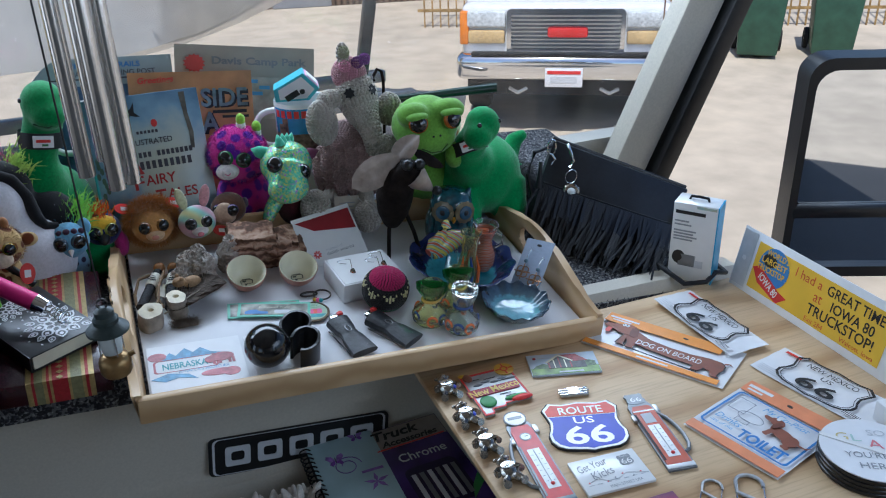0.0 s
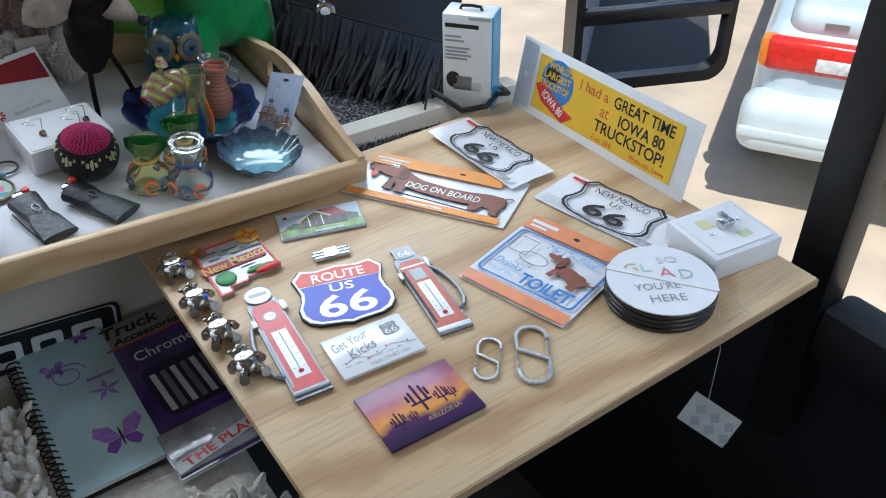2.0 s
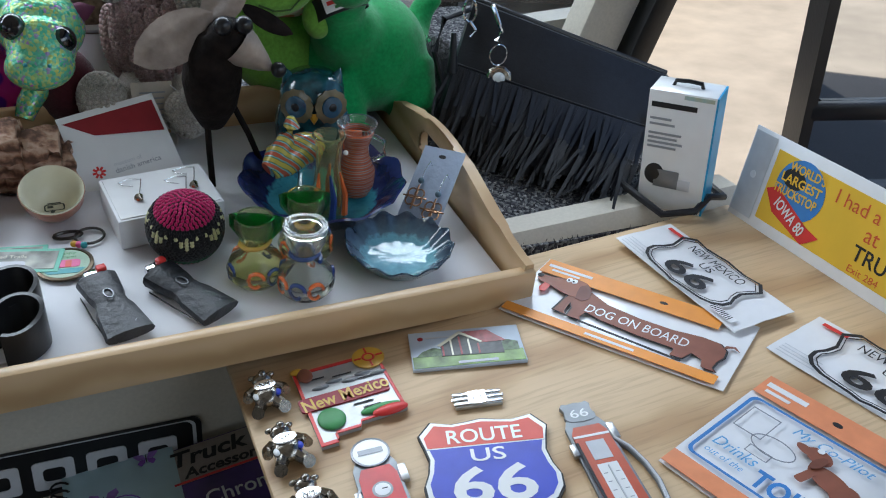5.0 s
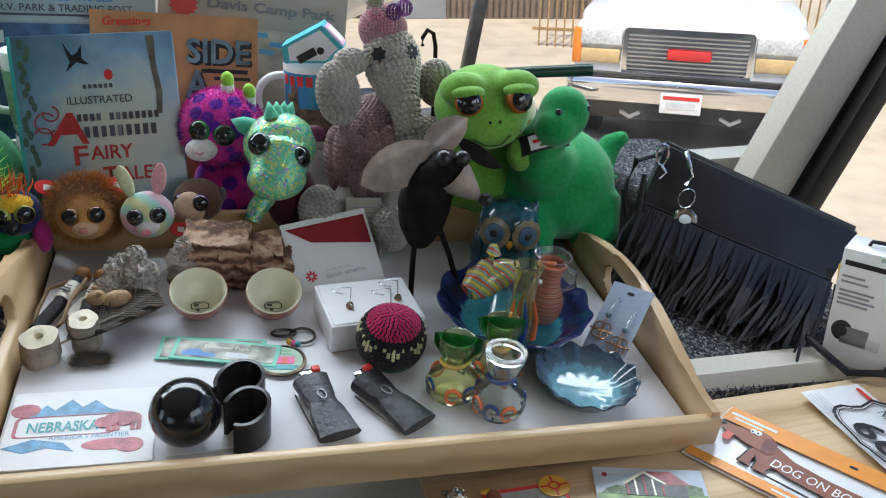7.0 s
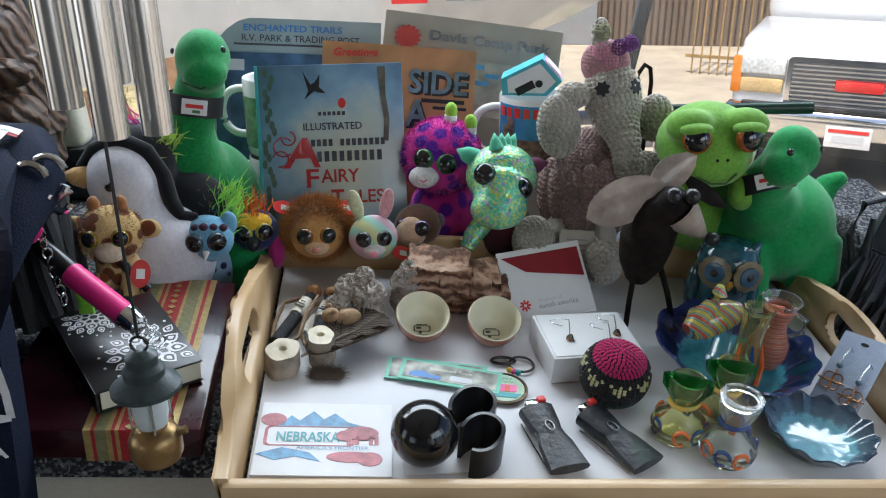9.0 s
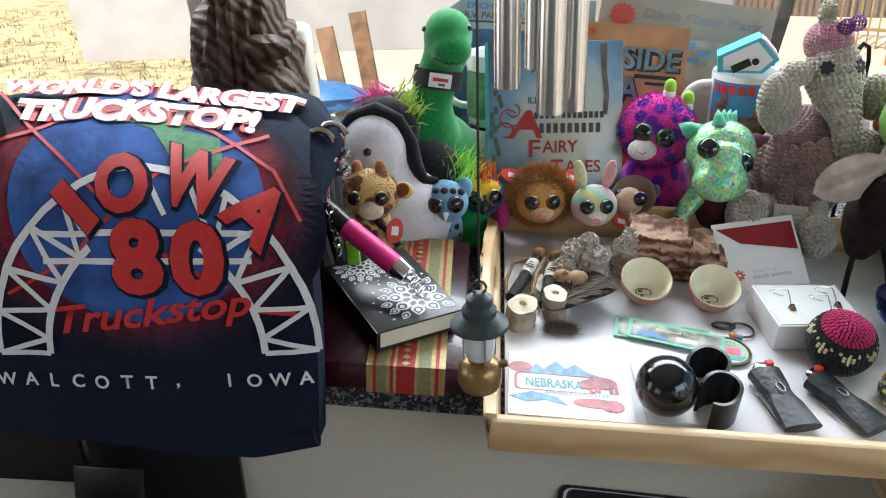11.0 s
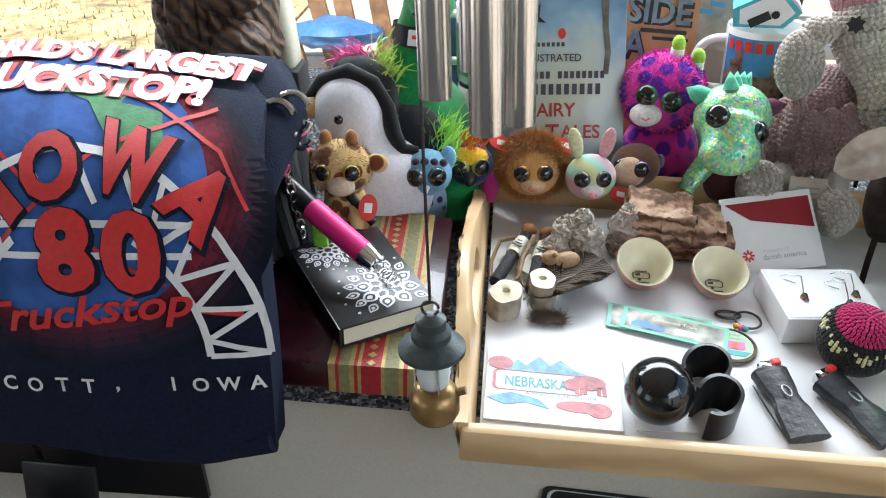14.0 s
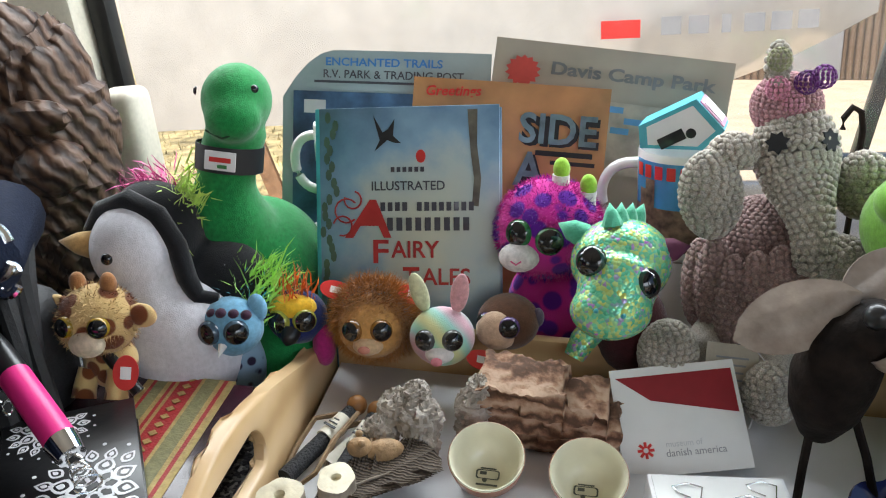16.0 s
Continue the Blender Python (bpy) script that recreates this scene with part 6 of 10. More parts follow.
def standing(name, label, category, x, y, z=None, group=""):
    """A thing whose base is at (x, y) on the dash; gives it and a turner of world places into its own."""
    z = dash_z(x, y) if z is None else z
    return thing(name, label, category, pose(x, y, z), group), lambda a, b, c: (a - x, b - y, c - z)


def scatter(name, bm, mats, mat, parent):
    """Many copies of one small shape as one mesh."""
    bm.verts.ensure_lookup_table()
    bm.verts.index_update()
    v = np.array([q.co[:] for q in bm.verts])
    f = [[q.index for q in face.verts] for face in bm.faces]
    bm.free()
    vs, fs = [], []
    for k, m in enumerate(mats):
        a = np.array(m)
        vs.append(v @ a[:3, :3].T + a[:3, 3])
        fs += [[i + k * len(v) for i in face] for face in f]
    me = bpy.data.meshes.new(name)
    me.from_pydata(np.concatenate(vs).tolist(), [], fs)
    me.polygons.foreach_set("use_smooth", [True] * len(me.polygons))
    me.materials.append(mat)
    return prep(new(name, me), parent)


def knit_frames(c, s, size=0.006, turn=None):
    """Poses of crochet stitches over an ellipsoid at c with half-axes s."""
    out, turn = [], turn or Matrix.Identity(3)
    rows = max(4, int(math.pi * (s[0] + s[2]) / 2 / (size * 0.8)))
    for k in range(rows):
        t = math.pi * (k + 0.5) / rows
        n = max(3, int(2 * math.pi * (s[0] + s[1]) / 2 * math.sin(t) / size))
        for j in range(n):
            a = 2 * math.pi * (j + 0.5 * (k % 2)) / n
            p = Vector((s[0] * math.sin(t) * math.cos(a), s[1] * math.sin(t) * math.sin(a), s[2] * math.cos(t)))
            nrm = Vector((p.x / s[0] ** 2, p.y / s[1] ** 2, p.z / s[2] ** 2)).normalized()
            q = nrm.to_track_quat("Z", "Y").to_matrix()
            m = (turn @ q).to_4x4()
            m.translation = Vector(c) + turn @ p
            out.append(m @ pose(0, 0, 0, 0, 0, 35 if j % 2 else -35))
    return out


def knit(name, c, s, mat, parent, size=0.006, turn=None):
    b = bmesh.new()
    bmesh.ops.create_uvsphere(b, u_segments=7, v_segments=5, radius=size * 0.62, matrix=Matrix.Diagonal((1.0, 0.72, 0.55, 1)))
    fr = knit_frames(c, s, size, turn)
    inner = Matrix.Translation(Vector(c)) @ (turn or Matrix.Identity(3)).to_4x4()
    ob = scatter(name, b, fr, mat, parent)
    part("stuffing", ball(1, (0, 0, 0), [q * 0.985 for q in s], m=inner), mat, ob)
    return ob


def knit_tube(name, pts, radii, mat, parent, size=0.0062):
    """Rows of crochet stitches round a bent tube of changing radius."""
    P = [Vector(p) for p in pts]
    at = np.concatenate([[0], np.cumsum([(b - a).length for a, b in zip(P, P[1:])])])
    rows = int(at[-1] / (size * 0.82))
    where = lambda q: Vector([np.interp(q, at, [p[i] for p in P]) for i in range(3)])
    fr = []
    for k in range(rows + 1):
        q = at[-1] * k / rows
        c, r = where(q), float(np.interp(q, at, radii))
        t = (where(min(at[-1], q + 0.004)) - where(max(0, q - 0.004))).normalized()
        grow_r = float(np.interp(q + 0.003, at, radii) - np.interp(q - 0.003, at, radii)) / 0.006
        x = t.cross(Vector((0.2, 0.9, 0.4))).normalized()
        y = t.cross(x)
        n = max(4, int(2 * math.pi * r / size))
        for j in range(n):
            a = 2 * math.pi * (j + 0.5 * (k % 2)) / n
            d = x * math.cos(a) + y * math.sin(a)
            m = (d - t * grow_r).normalized().to_track_quat("Z", "Y").to_matrix().to_4x4()
            m.translation = c + d * r
            fr.append(m @ pose(0, 0, 0, 0, 0, 35 if j % 2 else -35))
    b = bmesh.new()
    bmesh.ops.create_uvsphere(b, u_segments=7, v_segments=5, radius=size * 0.62, matrix=Matrix.Diagonal((1.0, 0.7, 0.62, 1)))
    ob = scatter(name, b, fr, mat, parent)
    part("stuffing", tube(pts, [r * 0.97 for r in radii], 20), mat, ob)
    return ob


def tuft(name, c, d, n, length, spread, mat, parent, seed=1, w=0.001, root=0.008):
    """A bunch of long fur strands from c towards d."""
    rnd = random.Random(seed)
    bm = bmesh.new()
    d = Vector(d).normalized()
    for _ in range(n):
        b0 = Vector(c) + Vector((rnd.gauss(0, 1), rnd.gauss(0, 1), rnd.gauss(0, 1))) * root
        e = (d + spread * Vector((rnd.gauss(0, 1), rnd.gauss(0, 1), rnd.gauss(0, 1)))).normalized()
        L = length * rnd.uniform(0.55, 1.1)
        s = e.cross(Vector((rnd.random(), rnd.random(), 0.3))).normalized() * w
        mid = b0 + e * L * 0.55
        tip = b0 + e * L + Vector((rnd.gauss(0, 0.12), rnd.gauss(0, 0.12), -0.12)) * L
        v = [bm.verts.new(q) for q in (b0 - s, b0 + s, mid + s * 0.8, mid - s * 0.8, tip)]
        bm.faces.new((v[0], v[1], v[2], v[3]))
        bm.faces.new((v[3], v[2], v[4]))
    return part(name, bm, mat, parent, smooth=False)


def fur(name, c, s, n, length, mat, parent, seed=2, w=0.0005, skip=None, droop=0.3):
    """Short pile over an ellipsoid."""
    rnd = random.Random(seed)
    bm = bmesh.new()
    for _ in range(n):
        d = Vector((rnd.gauss(0, 1), rnd.gauss(0, 1), rnd.gauss(0, 1))).normalized()
        if skip and skip(d):
            continue
        p = Vector((c[0] + s[0] * d.x, c[1] + s[1] * d.y, c[2] + s[2] * d.z))
        nr = Vector((d.x / s[0], d.y / s[1], d.z / s[2])).normalized()
        e = (nr + Vector((rnd.gauss(0, 0.45), rnd.gauss(0, 0.45), rnd.gauss(0, 0.45) - droop))).normalized()
        t = e.cross(Vector((rnd.random(), rnd.random(), rnd.random()))).normalized() * w
        bm.faces.new([bm.verts.new(q) for q in (p - t, p + t, p + e * length * rnd.uniform(0.6, 1.1))])
    return part(name, bm, mat, parent, smooth=False)


EYEBLACK = M("glossy black eye", (0.006, 0.006, 0.007), 0.05, bump=0, var=0.0, coat=0.6)


def eye(parent, p, r, face, ring=None, k=0.55):
    """A big round glossy toy eye looking along face."""
    m = Matrix.Translation(p) @ Vector(face).to_track_quat("Z", "Y").to_matrix().to_4x4()
    e = part("eye", lathe([(r, -r * 0.2), (r * 0.97, r * 0.1), (r * 0.8, r * 0.33), (r * 0.45, r * 0.5), (0, r * k)], 20, m), ring or EYEBLACK, parent)
    if ring:
        part("pupil", lathe([(r * 0.84, r * 0.3), (r * 0.55, r * 0.55), (0, r * 0.64)], 18, m), EYEBLACK, e)


def iris(name, col):
    return M(name, [c * 0.6 for c in col], 0.08, var=0.3, scale=300, bump=0, coat=0.6)


FWD = Vector((0.1, -0.9, 0.35)).normalized()

# --- green long-necked dinosaurs
DINO = plush("emerald plush", (0.012, 0.21, 0.055), var=0.18)
DINO2 = plush("kelly green plush", (0.015, 0.26, 0.07), var=0.18)


def collar_of(o, m, r):
    part("collar", lathe([(r, -0.011), (r * 1.02, -0.011), (r * 1.02, 0.011), (r, 0.011)], 26, m), BLACK, o)
    part("collar_tag", box(0.026, 0.0016, 0.016, (0, -r * 1.03, 0), 0.0004, m), WHITE, o, "white woven tag on the collar")
    part("tag_mark", box(0.018, 0.0006, 0.004, (0, -r * 1.03 - 0.001, 0.001), m=m), RED, o)
    part("tag_mark", box(0.008, 0.0006, 0.003, (0.002, -r * 1.03 - 0.001, -0.0045), m=m), GREENP, o)


o, L = standing("dinosaur_toy", "big emerald plush long-necked dinosaur with a black collar", "soft toy", 0.0, 1.3, group="dinosaur toys")
b = ball(0.081, L(0.0, 1.31, 0.158), (0.86, 1.05, 0.9))
tube([L(-0.005, 1.28, 0.2), L(0.004, 1.255, 0.245), L(0.016, 1.25, 0.285), L(0.028, 1.255, 0.315)], [0.052, 0.034, 0.0265, 0.027], 16, bm=b)
ball(0.0315, L(0.031, 1.252, 0.336), (0.93, 1.15, 1.0), bm=b)
ball(0.024, L(0.036, 1.228, 0.325), (1, 1, 0.85), bm=b)
for s in (-1, 1):
    tube([L(0.0 + s * 0.045, 1.255, 0.14), L(s * 0.055, 1.23, 0.1), L(s * 0.058, 1.215, 0.078)], [0.034, 0.032, 0.026], 12, bm=b)
tube([L(-0.02, 1.37, 0.14), L(-0.05, 1.42, 0.13), L(-0.08, 1.44, 0.15)], [0.05, 0.03, 0.012], 12, bm=b)
soft("body", b, DINO, o, 0.0045, 10)
collar_of(o, Matrix.Translation(L(0.018, 1.25, 0.288)) @ pose(0, 0, 0, -6, 10, 8), 0.0285)
for s in (-1, 1):
    eye(o, L(0.031 + s * 0.026, 1.232, 0.348), 0.0034, (s, -0.55, 0.3))
part("mouth", tube([L(0.016, 1.217, 0.318), L(0.034, 1.2075, 0.313), L(0.052, 1.216, 0.318)], 0.0009, 5), M("dark stitching", (0.01, 0.05, 0.02), 0.8), o)

o, L = standing("dinosaur_toy", "kelly green plush long-necked dinosaur with a tail and collar", "soft toy", 0.69, 1.25, group="dinosaur toys")
b = ball(0.072, L(0.685, 1.262, 0.12), (1.08, 1.05, 1.0))
tube([L(0.665, 1.235, 0.145), L(0.645, 1.205, 0.175), L(0.64, 1.19, 0.2), L(0.655, 1.185, 0.222)], [0.05, 0.034, 0.027, 0.027], 16, bm=b)
ball(0.029, L(0.661, 1.184, 0.233), (1.0, 1.0, 1.05), bm=b)
ball(0.0235, L(0.644, 1.165, 0.222), (1, 1, 0.9), bm=b)
for x, y in ((0.635, 1.2), (0.728, 1.215), (0.76, 1.28)):
    tube([L(x, y + 0.02, 0.11), L(x, y, 0.05), L(x, y - 0.004, 0.02 + dash_z(x, y))], [0.036, 0.03, 0.026], 12, bm=b)
tube([L(0.745, 1.3, 0.1), L(0.78, 1.33, 0.115), L(0.797, 1.34, 0.14), L(0.818, 1.335, 0.152)], [0.035, 0.02, 0.016, 0.009], 12, bm=b)
soft("body", b, DINO2, o, 0.0042, 10)
collar_of(o, Matrix.Translation(L(0.64, 1.19, 0.198)) @ pose(0, 0, 0, -22, -18, -18), 0.0285)
eye(o, L(0.684, 1.168, 0.241), 0.0038, (0.75, -0.65, 0.2))
eye(o, L(0.642, 1.153, 0.243), 0.0038, (-0.6, -0.8, 0.2))

# --- turtle
LIME = plush("lime green plush", (0.16, 0.36, 0.05), var=0.15)
o, L = standing("turtle_toy", "lime green plush turtle with orange eyes and spotted shell", "soft toy", 0.58, 1.29)
b = ball(0.054, L(0.574, 1.215, 0.238), (1.02, 0.86, 0.86))
for s in (-1, 1):
    ball(0.026, L(0.574 + s * 0.03, 1.187, 0.265), (1.05, 0.8, 0.72), bm=b)
ball(0.036, L(0.572, 1.19, 0.222), (1.2, 0.75, 0.75), bm=b)
soft("head", b, LIME, o, 0.0035, 10)
for s in (-1, 1):
    eye(o, L(0.574 + s * 0.0285, 1.166, 0.256), 0.0155, (s * 0.25, -0.93, 0.22), iris("orange iris", (0.62, 0.16, 0.02)))
    part("eyelid", ball(0.0172, L(0.574 + s * 0.0285, 1.1705, 0.2655), (1.05, 0.7, 0.42)), LIME, o)
    part("nostril", ball(0.0018, L(0.5735 + s * 0.0055, 1.1605, 0.234), u=8, v=6), BLACK, o)
    part("flipper", ball(0.022, L(0.574 + s * 0.042, 1.195, 0.186), (0.75, 0.6, 1.0)), LIME, o)
part("smile", tube([L(0.55, 1.166, 0.215), L(0.564, 1.1605, 0.2085), L(0.58, 1.1605, 0.208), L(0.594, 1.168, 0.216)], 0.001, 5), M("mouth stitching", (0.04, 0.09, 0.02), 0.8), o)
SHELL = cells(plush("spotted shell plush", (0.7, 0.6, 0.45)), 46, [(0.0, (0.62, 0.16, 0.05)), (0.42, (0.62, 0.18, 0.06)), (0.5, (0.75, 0.66, 0.5))], 0.0)
part("shell", ball(0.06, L(0.6, 1.28, 0.215), (1.0, 1.0, 0.78)), SHELL, o)
part("body", ball(0.058, L(0.59, 1.285, 0.135), (1.0, 0.9, 1.0)), LIME, o)

# --- crocheted elephant
GREYYARN = plush("oatmeal grey yarn", (0.42, 0.38, 0.33), var=0.35, scale=900, bump=0.35, bscale=1500)
MAUVE = plush("mauve brown yarn", (0.3, 0.2, 0.19), var=0.3, scale=800, bump=0.35, bscale=1500)
ROSEY = plush("dusty pink yarn", (0.42, 0.22, 0.24), var=0.3, scale=800, bump=0.3, bscale=1500)
ELE = ((0.479, 1.292, 0.314, 0.006), (0.48, 1.291, 0.309, 0.018), (0.482, 1.289, 0.299, 0.027), (0.484, 1.286, 0.285, 0.032), (0.486, 1.281, 0.27, 0.0315), (0.488, 1.272, 0.256, 0.027), (0.49, 1.261, 0.246, 0.0215), (0.492, 1.25, 0.236, 0.0175), (0.494, 1.243, 0.224, 0.015), (0.4955, 1.238, 0.212, 0.0152), (0.4965, 1.236, 0.202, 0.0148), (0.4975, 1.235, 0.195, 0.012), (0.498, 1.235, 0.191, 0.004))
o, L = standing("crochet_elephant", "grey crocheted elephant in a mauve skirt and flowered hat", "soft toy", 0.46, 1.29)
knit_tube("head", [L(*q[:3]) for q in ELE], [q[3] for q in ELE], GREYYARN, o)
knit("ear", L(0.419, 1.262, 0.248), (0.024, 0.016, 0.036), GREYYARN, o, turn=Euler((0, radians(-6), 0)).to_matrix())
knit("ear", L(0.537, 1.282, 0.25), (0.021, 0.014, 0.027), GREYYARN, o)
knit("ear_fold", L(0.436, 1.27, 0.282), (0.019, 0.014, 0.014), GREYYARN, o)
knit("hand", L(0.516, 1.243, 0.2), (0.024, 0.018, 0.02), GREYYARN, o, 0.006)
knit("body", L(0.467, 1.297, 0.185), (0.046, 0.042, 0.05), MAUVE, o, 0.0052)
for k in range(9):
    a = radians(200 + 20 * k)
    x, y = 0.465 + 0.052 * math.cos(a), 1.295 + 0.05 * math.sin(a)
    knit("skirt_fold", L(x, y, 0.165 + 0.006 * math.sin(k * 2.1)), (0.0145, 0.014, 0.04), MAUVE, o, 0.0056)
knit("foot", L(0.388, 1.228, 0.122), (0.0235, 0.02, 0.029), GREYYARN, o, 0.006)
knit("foot", L(0.468, 1.212, 0.098), (0.0225, 0.019, 0.026), GREYYARN, o, 0.006)
for x0, y0, x1, y1, z1 in ((0.44, 1.27, 0.394, 1.245, 0.118), (0.478, 1.265, 0.469, 1.225, 0.1)):
    part("leg", tube([L(x0, y0, 0.14), L((x0 + x1) / 2, (y0 + y1) / 2, 0.115), L(x1, y1, z1)], 0.017, 12), GREYYARN, o)
knit("hat", L(0.478, 1.297, 0.312), (0.027, 0.027, 0.026), ROSEY, o, 0.0048)
for x, z, mt in ((0.466, 0.33, plush("pink yarn flower", (0.58, 0.24, 0.33))), (0.478, 0.318, plush("rose yarn flower", (0.6, 0.27, 0.36))), (0.487, 0.334, plush("plum yarn flower", (0.13, 0.03, 0.17))), (0.499, 0.338, plush("violet yarn flower", (0.17, 0.04, 0.22))), (0.466, 0.352, plush("moss yarn bud", (0.3, 0.3, 0.18)))):
    part("flower", merge(stitched(0.0088, 0, 180, 7, size=0.0038), Matrix.Translation(L(x, 1.275, z))), mt, o)
knit("hat_peak", L(0.467, 1.285, 0.347), (0.009, 0.009, 0.017), GREYYARN, o, 0.006)
for x, y, fx in ((0.4655, 1.2595, -0.35), (0.504, 1.2655, 0.6)):
    part("eye_patch", prism([(0.0075 * math.cos(a) * (1.25 if k % 2 else 0.85), 0.0075 * math.sin(a) * (1.25 if k % 2 else 0.85)) for k, a in enumerate(np.linspace(0, 6.283, 14, endpoint=False))], 0, 0.002, Matrix.Translation(L(x, y - 0.004, 0.2915)) @ Vector((fx, -0.8, 0.35)).to_track_quat("Z", "Y").to_matrix().to_4x4()), BLACK, o, smooth=False)
o2 = thing("paper_tag", "cream paper tag on a string by the elephant's feet", "tag", Matrix.Translation((0.435, 1.212, 0.1)) @ pose(0, 0, 0, 72, 8, 6))
part("paper", box(0.042, 0.05, 0.0008, (0, 0.012, 0)), M("aged tag paper", (0.5, 0.44, 0.36), 0.7, var=0.08), o2)
for k in range(5):
    part("print_bar", box(0.026 - 0.003 * (k % 3), 0.0016, 0.0004, (0, 0.026 - 0.006 * k, 0.0006)), GREY, o2, smooth=False)
part("string", tube([(0.019, 0.033, 0), (0.027, 0.024, 0.004), (0.024, 0.0, 0.004), (0.02, -0.03, 0.0)], 0.0006, 5), WHITE, o2)

# --- spotted purple giraffe
SPOT = cells(plush("pink plush with purple spots", (0.6, 0.04, 0.3)), 52, [(0.0, (0.12, 0.015, 0.32)), (0.4, (0.13, 0.016, 0.34)), (0.5, (0.62, 0.03, 0.32)), (1.0, (0.66, 0.05, 0.36))], 0.0)
o, L = standing("spotted_giraffe_toy", "hot pink plush giraffe with purple spots and white muzzle", "soft toy", 0.285, 1.31)
part("head", ball(0.0475, L(0.287, 1.302, 0.205), (1.0, 0.92, 0.95), 40, 24), SPOT, o)
part("body", ball(0.046, L(0.292, 1.318, 0.125), (1, 0.9, 1.1)), SPOT, o)
fur("fur_coat", L(0.287, 1.302, 0.205), (0.0478, 0.044, 0.0455), 7000, 0.0055, SPOT, o, 12, 0.0005, skip=lambda d: d.y < -0.7 and d.x < 0.35 and -0.6 < d.z < 0.35)
part("muzzle", ball(0.0155, L(0.264, 1.262, 0.193), (1.15, 0.85, 0.85)), plush("white plush", (0.72, 0.68, 0.68)), o)
for x, y, z, f in ((0.2635, 1.265, 0.2135, (-0.45, -0.85, 0.2)), (0.2905, 1.259, 0.2085, (0.2, -0.95, 0.2))):
    eye(o, L(x, y, z), 0.0125, f, iris("green iris", (0.05, 0.25, 0.08)))
for x, z, tp, ry in ((0.2975, 0.2515, 0.266, 6), (0.3205, 0.2365, 0.252, 28)):
    part("horn", tube([L(x, 1.3, z - 0.014), L(x + 0.001, 1.3, z + 0.004)], 0.0075, 12), plush("white horn plush", (0.7, 0.72, 0.66)), o)
    part("horn_tip", ball(0.0078, L(x + 0.0015, 1.3, z + 0.009), (0.95, 0.95, 1.3)), plush("lime horn plush", (0.3, 0.55, 0.06)), o)
part("nose", tube([L(0.258, 1.2495, 0.194), L(0.2625, 1.2485, 0.191), L(0.267, 1.249, 0.194)], 0.0008, 5), PINK, o)

# --- glitter dragon
SCALE = M("glitter green scales", (0.06, 0.42, 0.2), 0.25, 0.35, var=0.3, bump=0.0)
cells(SCALE, 330, [(0.0, (0.05, 0.38, 0.2)), (0.3, (0.16, 0.6, 0.38)), (0.55, (0.55, 0.62, 0.16)), (0.7, (0.08, 0.5, 0.3)), (0.93, (0.5, 0.22, 0.6))], 0.7, by="Color", dist=0.001)
SEAFOAM = plush("seafoam plush", (0.08, 0.38, 0.24))
o, L = standing("dragon_toy", "green glitter-scaled plush dragon with big dark eyes", "soft toy", 0.355, 1.245)
b = ball(0.0385, L(0.349, 1.228, 0.203), (1.06, 0.9, 0.94))
tube([L(0.348, 1.214, 0.197), L(0.344, 1.2, 0.186), L(0.342, 1.192, 0.18)], [0.033, 0.0305, 0.029], 16, bm=b)
ball(0.0285, L(0.341, 1.188, 0.1785), (1.12, 0.85, 0.82), bm=b)
soft("head", b, SCALE, o, 0.003, 6)
for x, z, f in ((0.3255, 0.2165, (-0.45, -0.8, 0.4)), (0.3685, 0.2, (0.75, -0.6, 0.3))):
    eye(o, L(x, 1.195 - 0.0035 * (x > 0.35), z), 0.0125, f, iris("dark green iris", (0.02, 0.09, 0.06)))
for dx in (-0.011, 0.009):
    part("nostril", ball(0.002, L(0.341 + dx, 1.1655, 0.186 - 0.2 * dx), u=8, v=6), TEAL, o)
part("ear", lathe([(0.011, 0), (0.009, 0.012), (0.0, 0.024)], 10, Matrix.Translation(L(0.379, 1.228, 0.212)) @ pose(0, 0, 0, 0, 78, 0)), M("plum ear felt", (0.1, 0.02, 0.05), 0.8), o)
part("ear", lathe([(0.011, 0), (0.009, 0.012), (0.0, 0.024)], 10, Matrix.Translation(L(0.32, 1.235, 0.222)) @ pose(0, 0, 0, 0, -62, 0)), SEAFOAM, o)
for k in range(4):
    part("crest", lathe([(0.009, 0), (0.005, 0.01), (0, 0.018)], 8, Matrix.Translation(L(0.342 + 0.006 * k, 1.222 + 0.007 * k, 0.236 - 0.002 * k)) @ pose(0, 0, 0, -10, -8 + 10 * k, 0)), SEAFOAM, o)
part("body", ball(0.032, L(0.358, 1.262, 0.13), (1.0, 0.9, 1.35)), plush("wine red plush", (0.06, 0.01, 0.015)), o)
part("arm", tube([L(0.332, 1.248, 0.14), L(0.318, 1.238, 0.126), L(0.311, 1.232, 0.114)], [0.013, 0.0115, 0.009], 12), SCALE, o)

